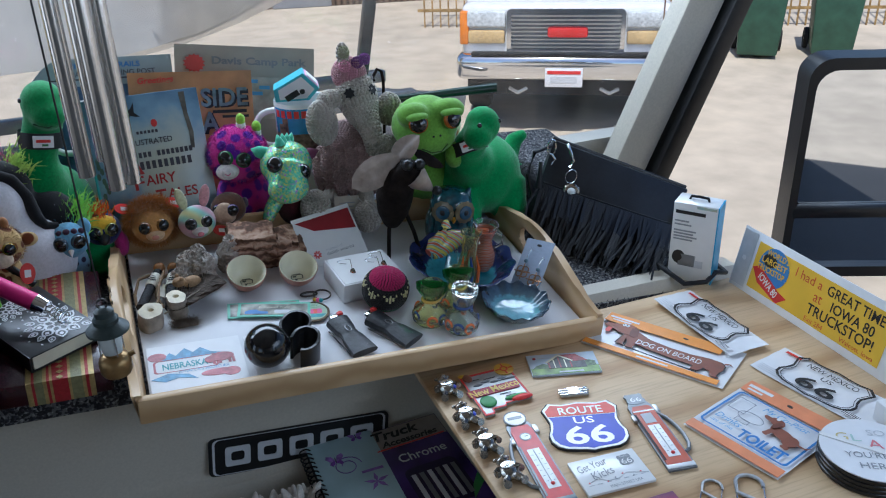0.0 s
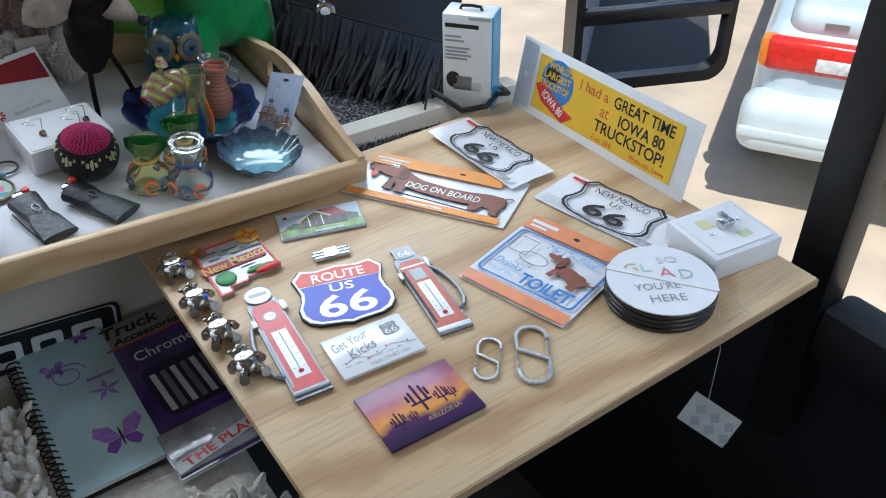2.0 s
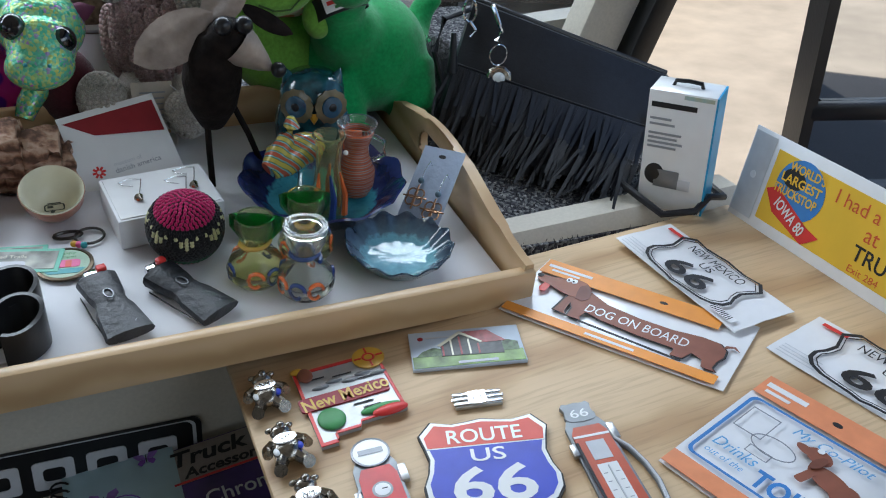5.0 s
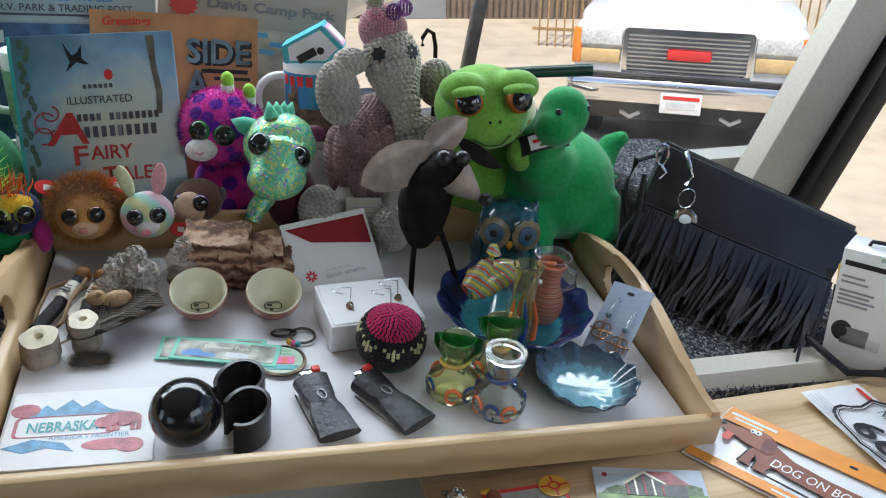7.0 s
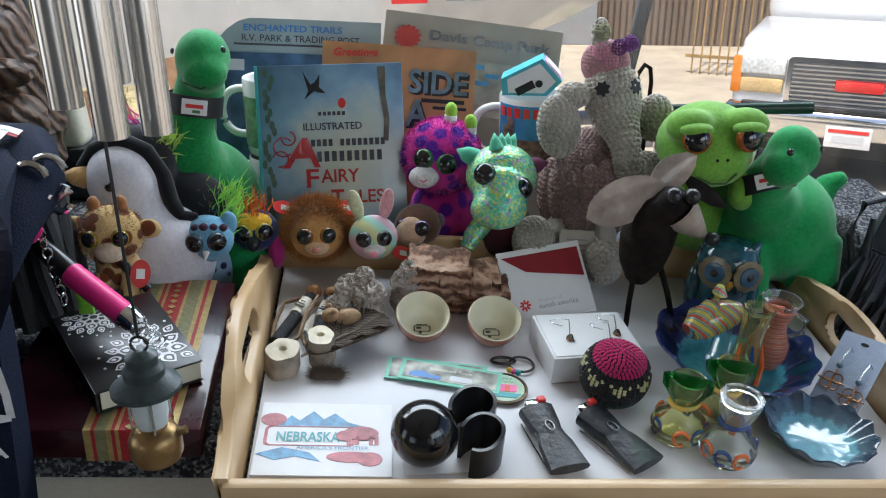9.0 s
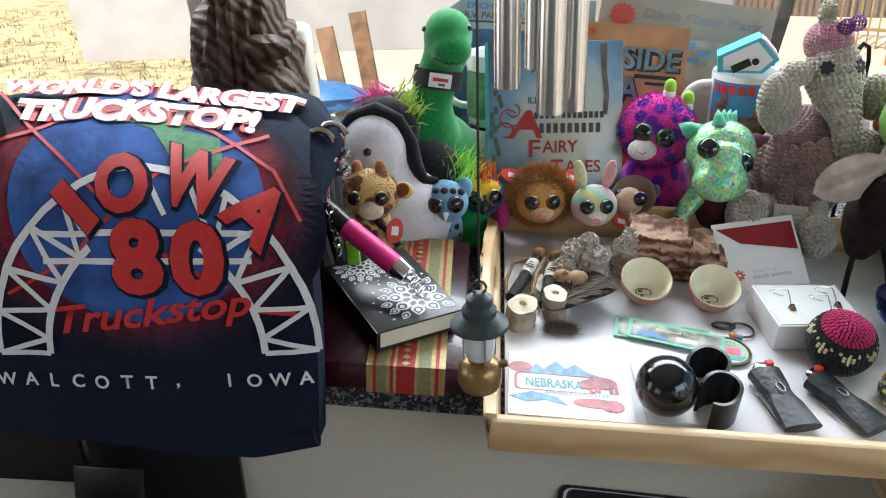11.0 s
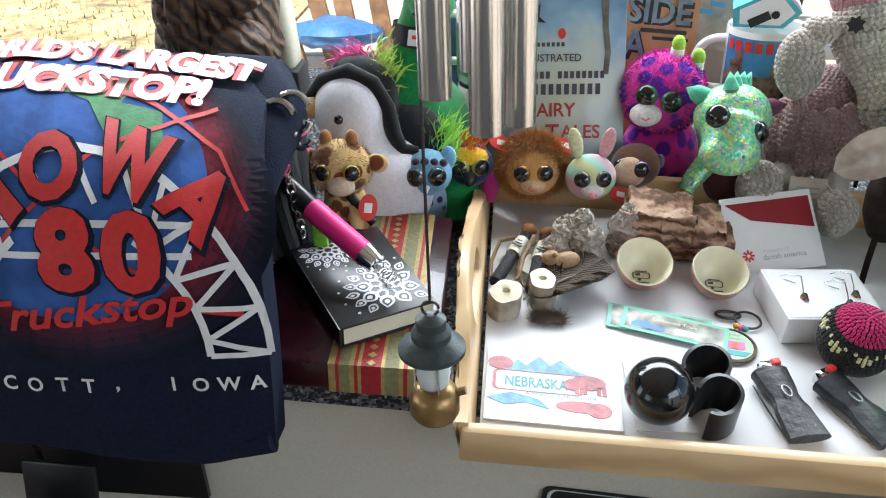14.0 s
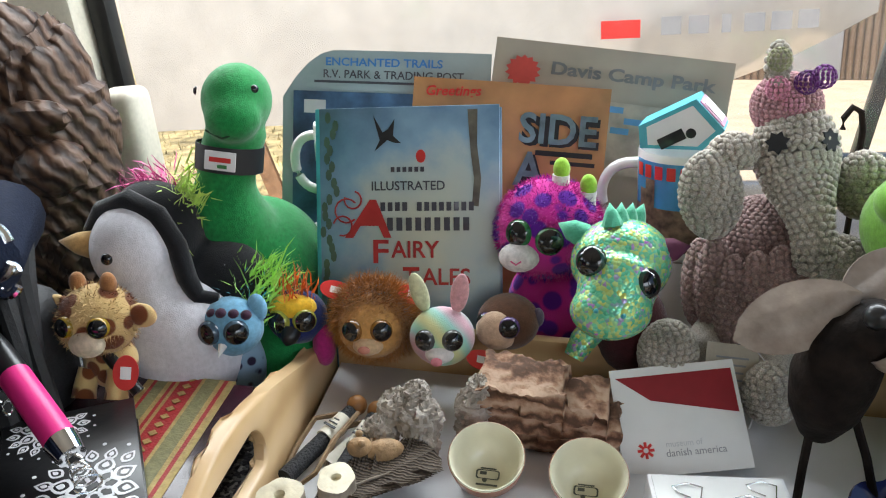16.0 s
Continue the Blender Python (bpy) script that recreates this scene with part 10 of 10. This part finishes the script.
words("Chrome", 0.006, 0.06, 0.017, LIGHTGREY, o, 0.0071, 0.07, bold=0.01)
flat("truck_hood", rect(-0.034, -0.05, 0.042, 0.036, 0.012), 0.0069, M("dark truck print", (0.03, 0.02, 0.06), 0.2, coat=0.4), o)
for k in range(6):
    flat("grille_bar", rect(-0.027 + 0.0115 * k, -0.042, -0.0205 + 0.0115 * k, 0.022), 0.0073, GUN if k % 2 else LIGHTGREY, o)
flat("green_flash", [(0.03, -0.055), (0.056, -0.03), (0.056, -0.01), (0.04, -0.03)], 0.0072, GREENP, o)
FOIL = M("crumpled clear bag", (0.25, 0.25, 0.27), 0.12, var=0.4, scale=30, bump=0.9, bscale=28, coat=0.5)
part("bag_end", box(0.116, 0.062, 0.004, (0.002, -0.098, 0.0075), 0.0015), FOIL, o, "crumpled clear plastic over the foot of the cover")
flat("banner", [(-0.056, -0.128), (0.056, -0.112), (0.056, -0.096), (-0.056, -0.112)], 0.0098, LIGHTGREY, o)
words("THE PLACE", 0.0, -0.112, 0.012, RED, o, 0.0102, 0.095, 8, bold=0.02)

# charger stand on the wooden console
WOODC = bands(M("varnished oak", (0.26, 0.11, 0.045), 0.3, var=0.3, scale=60, bump=0.1, coat=0.3), 12, [(0.0, (0.13, 0.045, 0.018)), (0.6, (0.27, 0.11, 0.045)), (1.0, (0.34, 0.16, 0.07))], "Y", 5, 0.1, 3, 1.0)
o = thing("wooden_console", "varnished oak cup-holder console on the carpet", "console", pose(-0.32, 0.74, -0.215))
outer = rect(-0.34, -0.14, 0.225, 0.125, 0.03, 6)
part("board", prism(outer, 0, 0.03), WOODC, o, sharp=30)
part("cup_well", lathe([(0.0, 0.0305), (0.04, 0.0305), (0.044, 0.034), (0.05, 0.034), (0.052, 0.0302)], 30, pose(0.145, 0.06, 0)), M("dark cup well", (0.05, 0.02, 0.01), 0.4), o)
part("spill_cloth", ball(0.03, (-0.13, 0.115, 0.035), (1.2, 0.6, 1.0), rough=0.5), M("plum cloth", (0.07, 0.02, 0.05), 0.9, bump=0.4), o)
o = thing("charger_cup", "black plastic cup charger with a white plug and cable", "charger", pose(-0.322, 0.842, -0.185))
part("cup", lathe([(0, 0), (0.037, 0), (0.04, 0.004), (0.042, 0.11), (0.046, 0.116), (0.047, 0.136), (0.044, 0.1385), (0.02, 0.1395), (0.0, 0.1395)], 32), BLACKPLASTIC, o)
part("rim_ring", lathe([(0.0438, 0.112), (0.0478, 0.114), (0.0478, 0.118), (0.0438, 0.12)], 32), GUN, o)
part("back_plate", box(0.072, 0.006, 0.07, (0.008, 0.05, 0.14), 0.003, pose(0, 0, 0, -10, 4, 0)), BLACKPLASTIC, o)
part("plug", box(0.028, 0.024, 0.024, (0.024, -0.006, 0.152), 0.003, pose(0, 0, 0, 10, 0, 10)), GLOSSWHITE, o, "white plastic plug")
part("plug_port", box(0.014, 0.001, 0.006, (0.024, -0.0185, 0.156), m=pose(0, 0, 0, 10, 0, 10)), LIGHTGREY, o)
part("cable", tube([(0.045, 0.0, 0.09), (0.075, 0.0, 0.075), (0.085, -0.005, 0.04), (0.07, -0.01, 0.008), (0.045, -0.01, 0.003)], 0.0035, 8), BLACKPLASTIC, o)
part("cable", tube([(0.045, 0.005, 0.06), (0.066, 0.0, 0.055), (0.075, -0.005, 0.03), (0.06, -0.015, 0.004)], 0.0028, 8), BLACKPLASTIC, o)

# ---- outside, through the glass ----
WHITEPAINT = M("white car paint", (0.72, 0.72, 0.72), 0.25, var=0.04, scale=5, bump=0.0, coat=0.5)
GLASSD = M("dark vehicle glass", (0.03, 0.035, 0.04), 0.08, var=0.1, bump=0, coat=0.5)
LENS = M("clear lamp lens", (0.6, 0.62, 0.62), 0.15, var=0.25, scale=40, bump=0.2)
AMBERL = M("amber lamp lens", (0.75, 0.22, 0.02), 0.2, var=0.15, scale=40, bump=0.2)
REDL = M("red lamp lens", (0.6, 0.03, 0.02), 0.2, var=0.15, scale=40, bump=0.2)
TYRE = M("tyre rubber", (0.02, 0.02, 0.02), 0.8, var=0.2, bump=0.3)
BIN = M("green bin plastic", (0.03, 0.08, 0.05), 0.5, var=0.15, scale=8, bump=0.05)


def wheel(parent, m, r=0.36, w=0.22):
    t = part("tyre", lathe([(r * 0.62, -w / 2), (r * 0.93, -w / 2), (r, -w * 0.35), (r, w * 0.35), (r * 0.93, w / 2), (r * 0.62, w / 2), (r * 0.62, -w / 2)], 28, m), TYRE, parent)
    part("rim", lathe([(0, w * 0.3), (r * 0.2, w * 0.35), (r * 0.62, w * 0.42), (r * 0.62, -w * 0.3), (0, -w * 0.3)], 24, m), BRUSHED, t)


# white pickup facing the windscreen
o = thing("pickup_truck", "white pickup truck with a chrome bumper, parked nose-on", "truck", pose(4.01, 6.72, GZ, 0, 0, -30.3))
part("body", box(1.92, 2.4, 0.75, (0, 1.5, 0.83), 0.08, seg=3), WHITEPAINT, o)
part("nose", box(1.9, 0.3, 0.46, (0, 0.2, 0.97), 0.05, seg=3), WHITEPAINT, o)
part("hood", box(1.86, 1.3, 0.2, (0, 0.85, 1.2), 0.08, seg=3), WHITEPAINT, o)
part("cab", box(1.8, 1.5, 0.75, (0, 2.3, 1.55), 0.18, seg=4), WHITEPAINT, o)
part("windscreen", box(1.5, 0.05, 0.5, (0, 1.55, 1.58), 0.02, pose(0, 0, 0, -8, 0, 0)), GLASSD, o)
g = part("grille", box(1.02, 0.06, 0.37, (0, 0.03, 0.98), 0.02), GUN, o)
part("grille_frame", band_of(rect(-0.53, -0.2, 0.53, 0.2, 0.04), rect(-0.49, -0.16, 0.49, 0.16, 0.03), 0, 0.05, pose(0, 0.02, 0.98, 90, 0, 0)), CHROME, g)
for k in range(9):
    part("grille_bar", box(0.98, 0.03, 0.012, (0, -0.015, 0.84 + 0.035 * k)), BRUSHED, g)
part("emblem", box(0.36, 0.02, 0.09, (0.02, -0.04, 0.98), 0.02), RED, g, "plain red emblem bar")
for s in (-1, 1):
    h = part("headlight", box(0.36, 0.06, 0.14, (s * 0.72, 0.03, 1.08), 0.02), LENS, o)
    part("side_marker", box(0.08, 0.08, 0.3, (s * 0.925, 0.05, 1.0), 0.015), AMBERL, o)
    part("parking_lamp", box(0.34, 0.06, 0.12, (s * 0.72, 0.03, 0.92), 0.02), M("amber-tinted lens", (0.6, 0.42, 0.2), 0.2, var=0.2, bump=0.1) if s < 0 else bpy.data.materials["amber-tinted lens"], o)
    wheel(o, pose(s * 0.86, 0.95, 0.36, 0, 90, 0))
    part("tow_hook", tube([(s * 0.42 - 0.08, -0.03, 0.46), (s * 0.42, -0.08, 0.43), (s * 0.42 + 0.08, -0.03, 0.46)], 0.018, 8), BRUSHED, o)
part("bumper", box(1.98, 0.22, 0.24, (0, -0.03, 0.67), 0.07, seg=3), CHROME, o, "dented chrome front bumper")
part("bumper_step", box(1.7, 0.1, 0.03, (0, -0.08, 0.79), 0.01), BLACKPLASTIC, o)
p = part("number_plate", box(0.34, 0.012, 0.17, (0, -0.15, 0.59), 0.004), WHITE, o)
part("plate_bar", box(0.3, 0.004, 0.03, (0, -0.158, 0.64)), RED, p)
part("plate_bar", box(0.24, 0.004, 0.06, (0, -0.158, 0.575)), LIGHTGREY, p)
part("underside", box(1.7, 2.2, 0.2, (0, 1.35, 0.42)), DARK, o)

# boat on a trailer
o = thing("boat", "white fibreglass boat with a raised bow on a trailer", "boat", pose(0.0, 5.6, GZ, 0, 0, 2))
bm = bmesh.new()
rings = []
for k in range(21):
    u = k / 20
    x = -2.6 + 4.7 * u
    half = 0.95 * (1 - max(0, (u - 0.45) / 0.55) ** 2.2) + 0.02
    keel = 1.18 + 0.62 * max(0, (u - 0.55) / 0.45) ** 2.0
    chine = keel + 0.14 + 0.1 * u
    top = 2.35 + 0.15 * u
    rings.append([bm.verts.new((x + q, yy + 0.95, zz)) for q, yy, zz in ((0, -half, top), (0.02 * u, -half * 0.99, (top + chine) / 2), (0, -half * 0.88, chine), (0, 0, keel), (0, half * 0.88, chine), (0, half, top))])
for a, b in zip(rings, rings[1:]):
    for j in range(5):
        bm.faces.new((a[j], a[j + 1], b[j + 1], b[j]))
bm.faces.new(rings[0])
bm.faces.new(rings[-1][::-1])
for a, b in zip(rings, rings[1:]):
    bm.faces.new((a[0], b[0], b[5], a[5]))
part("hull", bm, M("white gelcoat", (0.6, 0.59, 0.56), 0.3, var=0.06, scale=3, bump=0.0, coat=0.3), o, sharp=60)
part("rub_rail", tube([(-2.6 + 4.7 * u, 0.95 - (0.95 * (1 - max(0, (u - 0.45) / 0.55) ** 2.2) + 0.04), 2.3 + 0.15 * u) for u in np.linspace(0, 1, 14)], 0.03, 8), BLACKPLASTIC, o)
part("hull_mark", box(0.22, 0.006, 0.1, (0.42, -0.004, 1.86)), RED, o)
for k in range(6):
    part("registration_bar", box(0.11 if k != 2 else 0.05, 0.006, 0.1, (0.7 + 0.15 * k, -0.004 + (0.03 if k > 3 else 0) * (k - 3), 1.87)), GREY, o)
part("trailer_beam", box(4.4, 0.1, 0.1, (0.2, 0.6, 0.72), 0.01), GUN, o)
part("trailer_beam", box(4.4, 0.1, 0.1, (0.2, 1.3, 0.72), 0.01), GUN, o)
part("trailer_tongue", beam((1.9, 0.95, 0.72), (3.0, 0.95, 0.5), 0.1, 0.1), GUN, o)
part("winch_post", beam((2.05, 0.95, 0.7), (2.25, 0.95, 1.75), 0.09, 0.09), BLACKPLASTIC, o)
for x in (-0.9, 0.0):
    wheel(o, pose(x, -0.0, 0.34, 90, 0, 0), 0.34, 0.2)
    part("mudguard", box(0.8, 0.28, 0.05, (x, -0.02, 0.74), 0.02), WHITEPAINT, o)

# pale blue saloon seen from behind
SILV = M("pale silver-blue paint", (0.56, 0.66, 0.7), 0.22, 0.1, var=0.05, scale=4, bump=0.0, coat=0.6)
o = thing("saloon_car", "pale silver-blue saloon car with red tail lamps, parked", "car", pose(4.03, 1.57, GZ, 0, 0, -59))
part("body", box(1.72, 3.9, 0.62, (0, 1.95, 0.68), 0.16, seg=5), SILV, o)
part("boot_lid", box(1.5, 0.9, 0.16, (0, 0.5, 0.99), 0.07, seg=4), SILV, o)
part("roof", box(1.3, 1.7, 0.48, (0, 1.95, 1.2), 0.18, seg=5), SILV, o)
part("rear_window", box(1.16, 0.04, 0.42, (0, 1.1, 1.2), 0.015, pose(0, 0, 0, 0, 0, 0)), GLASSD, o)
part("bumper", box(1.76, 0.24, 0.3, (0, 0.0, 0.52), 0.09, seg=4), SILV, o)
part("bumper_strip", box(1.74, 0.03, 0.05, (0, -0.115, 0.5), 0.01), SILV, o)
for s in (-1, 1):
    t = part("tail_lamp", box(0.46, 0.08, 0.16, (s * 0.6, 0.01, 0.86), 0.035, seg=3), REDL, o)
    part("reverse_lens", box(0.2, 0.02, 0.06, (s * 0.5, -0.032, 0.84), 0.008), LENS, t)
    part("indicator_lens", box(0.09, 0.1, 0.15, (s * 0.81, 0.03, 0.86), 0.03), AMBERL, t)
    for y in (0.75, 3.1):
        wheel(o, pose(s * 0.78, y, 0.31, 0, 90, 0), 0.31, 0.19)
part("number_plate", box(0.34, 0.01, 0.15, (0, -0.13, 0.78), 0.004), WHITE, o)
part("boot_badge", box(0.1, 0.006, 0.025, (-0.55, 0.045, 1.0)), BRUSHED, o)
part("exhaust", tube([(0.45, -0.1, 0.3), (0.45, 0.3, 0.32)], 0.03, 10), BRUSHED, o)

# wheelie bins
for x, y in ((7.75, 8.4), (8.55, 8.0)):
    o = thing("wheelie_bin", "dark green plastic wheelie bin in the yard", "bin", pose(x, y, GZ, 0, 0, -40), "wheelie bins")
    b = box(0.58, 0.7, 0.95, (0, 0, 0.52), 0.03)
    for v in b.verts:
        v.co.x *= 0.8 + 0.2 * v.co.z
        v.co.y *= 0.8 + 0.2 * v.co.z
    part("tub", b, BIN, o)
    part("lid", box(0.62, 0.78, 0.07, (0, 0, 1.03), 0.03), BIN, o)
    part("rim", box(0.6, 0.72, 0.05, (0, 0, 0.95), 0.01), BIN, o)
    for s in (-1, 1):
        wheel(o, pose(s * 0.27, 0.3, 0.13, 0, 90, 0), 0.13, 0.06)
    part("handle", tube([(-0.22, 0.4, 0.98), (-0.2, 0.45, 0.98), (0.2, 0.45, 0.98), (0.22, 0.4, 0.98)], 0.018, 8), BIN, o)

# yard behind: fence, shed wall, dry lawn
RUSTF = M("ochre painted steel", (0.3, 0.19, 0.07), 0.6, var=0.3, scale=20, bump=0.1)
o = thing("yard_fence", "ochre steel bar fence along the yard", "fence", pose(6.6, 11.0, GZ, 0, 0, -28))
for z in (0.25, 1.75):
    part("rail", box(7.0, 0.04, 0.04, (1.2, 0, z)), RUSTF, o)
for k in range(58):
    part("bar", box(0.022, 0.022, 1.9, (-2.2 + 0.12 * k, 0, 0.95)), RUSTF, o, smooth=False)
DRY = M("dry lawn", (0.4, 0.33, 0.17), 0.95, var=0.5, scale=6, bump=0.6, bscale=25, big=0.8)
solid("dry_lawn", box(24, 26, 0.03, (-14.5, 18.0, GZ + 0.016)), DRY, "dry yellow lawn with fallen leaves", "lawn", kind="structure")
rnd = random.Random(41)
bm = bmesh.new()
for _ in range(5000):
    x, y = rnd.uniform(-10, -2.6), rnd.uniform(5.2, 16)
    a, h = rnd.uniform(0, 6.28), rnd.uniform(0.03, 0.1)
    w = 0.012
    bm.faces.new([bm.verts.new(q) for q in ((x - w * math.cos(a), y - w * math.sin(a), GZ + 0.03), (x + w * math.cos(a), y + w * math.sin(a), GZ + 0.03), (x + rnd.gauss(0, 0.03), y + rnd.gauss(0, 0.03), GZ + 0.03 + h))])
solid("dry_grass", bm, DRY, "scattered dry grass blades and leaves", "grass", kind="stuff", smooth=False)
SHED = bands(M("weathered boards", (0.12, 0.085, 0.06), 0.8, var=0.3, scale=8, bump=0.3), 3.0, [(0.1, (0.05, 0.035, 0.025)), (0.3, (0.12, 0.085, 0.06)), (1.0, (0.17, 0.12, 0.085))], "X", 0.3, 0.3)
o = thing("yard_shed", "weathered dark board shed behind the truck", "shed", pose(4.6, 14.5, GZ, 0, 0, -12))
part("wall", box(7.0, 0.2, 3.0, (0, 0, 1.5)), SHED, o)
part("roof", box(7.4, 2.6, 0.12, (0, 1.1, 3.1), m=pose(0, 0, 0, 6, 0, 0)), GUN, o)
part("door", box(1.0, 0.06, 2.05, (-1.2, -0.12, 1.03), 0.01), GREY, o)
# timber and a blue chair on the lawn
o = thing("timber_pile", "leaning pile of brown timber boards on the lawn", "timber", pose(-0.9, 4.4, GZ))
for k in range(6):
    part("plank", beam((0.0 + 0.1 * k, 0.2 * (k % 2), 0.0), (-0.55 + 0.16 * k, 0.25 + 0.1 * (k % 2), 1.45 + 0.06 * k), 0.09, 0.03, bevel=0.004), M("brown timber", (0.22, 0.12, 0.06), 0.7, var=0.3, scale=20) if k == 0 else bpy.data.materials["brown timber"], o)
part("blue_tarp", ball(0.2, (0.1, 0.15, 1.35), (1.2, 0.7, 0.35), rough=0.4), M("blue tarpaulin", (0.05, 0.16, 0.36), 0.4, var=0.2), o)
o = thing("garden_chair", "white plastic garden chair on the lawn", "chair", pose(-2.3, 5.4, GZ, 0, 0, 25))
part("seat", box(0.44, 0.44, 0.03, (0, 0, 0.42), 0.01), GLOSSWHITE, o)
for k in range(5):
    part("back_slat", box(0.05, 0.02, 0.42, (-0.17 + 0.085 * k, 0.22, 0.66), 0.006), GLOSSWHITE, o)
for sx in (-1, 1):
    part("armrest", box(0.05, 0.44, 0.03, (sx * 0.25, 0, 0.63), 0.008), GLOSSWHITE, o)
    for sy in (-1, 1):
        part("leg", tube([(sx * 0.2, sy * 0.2, 0.42), (sx * 0.24, sy * 0.24, 0.0)], 0.018, 8), GLOSSWHITE, o)

# the vehicle's own side and its mirrors
solid("outer_skin", box(0.02, 3.4, 1.3, (1.175, -0.28, -0.85)), WHITEPAINT, "white outer skin of the vehicle's side", "body side", kind="structure")
solid("red_stripe", box(0.006, 3.4, 0.22, (1.19, -0.28, -0.42)), M("red body stripe", (0.4, 0.03, 0.03), 0.3, coat=0.4), "red stripe along the vehicle's side", "stripe", kind="structure")
o = thing("side_mirror", "black-framed double door mirror on tubular brackets", "mirror", pose(1.4, 1.062, 0.07, 0, 0, -24))
MIRROR = M("mirror glass", (0.85, 0.87, 0.88), 0.02, 1.0, var=0.0, bump=0)
r0 = rect(-0.148, -0.215, 0.148, 0.215, 0.04, 6)
up = pose(0, 0, 0, 90, 0, 0)
part("housing", merge(prism(r0, -0.05, 0.042), up), BLACKPLASTIC, o)
part("frame", merge(band_of(r0, scaled(r0, 0.9), -0.008, 0.018), up), BLACKPLASTIC, o)
part("divider", box(0.28, 0.02, 0.026, (0, -0.002, -0.078), 0.006), BLACKPLASTIC, o)
part("main_glass", merge(prism(rect(-0.133, -0.068, 0.133, 0.195, 0.02), -0.006, 0.003), up), MIRROR, o)
part("lower_glass", merge(prism(rect(-0.133, -0.195, 0.133, -0.09, 0.02), -0.006, 0.003), up), MIRROR, o)
part("bracket", tube([(0.02, 0.05, 0.1), (0.02, 0.14, 0.1), (0.02, 0.16, -0.34)], 0.011, 8), BLACKPLASTIC, o)
part("bracket", tube([(-0.02, 0.04, -0.2), (-0.02, 0.06, -0.3), (-0.22, 0.08, -0.36)], 0.011, 8), BLACKPLASTIC, o)

# windscreen glass
GLASS = bpy.data.materials.new("dusty windscreen glass")
GLASS.use_nodes = True
_n, _l = GLASS.node_tree.nodes, GLASS.node_tree.links
_n.remove(_n["Principled BSDF"])
_t, _gl, _d, _m1, _m2, _lw, _nz, _rp, _tc = (_n.new(k) for k in ("ShaderNodeBsdfTransparent", "ShaderNodeBsdfGlossy", "ShaderNodeBsdfDiffuse", "ShaderNodeMixShader", "ShaderNodeMixShader", "ShaderNodeFresnel", "ShaderNodeTexNoise", "ShaderNodeValToRGB", "ShaderNodeTexCoord"))
_gl.inputs["Roughness"].default_value = 0.02
_lw.inputs["IOR"].default_value = 1.35
_nz.inputs["Scale"].default_value, _nz.inputs["Detail"].default_value = 9, 8
_rp.color_ramp.elements[0].position, _rp.color_ramp.elements[1].position = 0.45, 0.85
_rp.color_ramp.elements[0].color, _rp.color_ramp.elements[1].color = (0.004, 0.004, 0.004, 1), (0.07, 0.07, 0.07, 1)
_l.new(_tc.outputs["Object"], _nz.inputs["Vector"])
_l.new(_nz.outputs["Fac"], _rp.inputs["Fac"])
_l.new(_lw.outputs[0], _m1.inputs[0])
_l.new(_t.outputs[0], _m1.inputs[1])
_l.new(_gl.outputs[0], _m1.inputs[2])
_l.new(_rp.outputs["Color"], _m2.inputs[0])
_l.new(_m1.outputs[0], _m2.inputs[1])
_l.new(_d.outputs[0], _m2.inputs[2])
_l.new(_m2.outputs[0], _n["Material Output"].inputs["Surface"])
ws = solid("window_1", box(1.62, 0.006, 0.98, (0.5, 1.615, 0.44)), GLASS, "dusty windscreen glass with wiper streaks", "window", kind="structure")
ws.visible_shadow = False
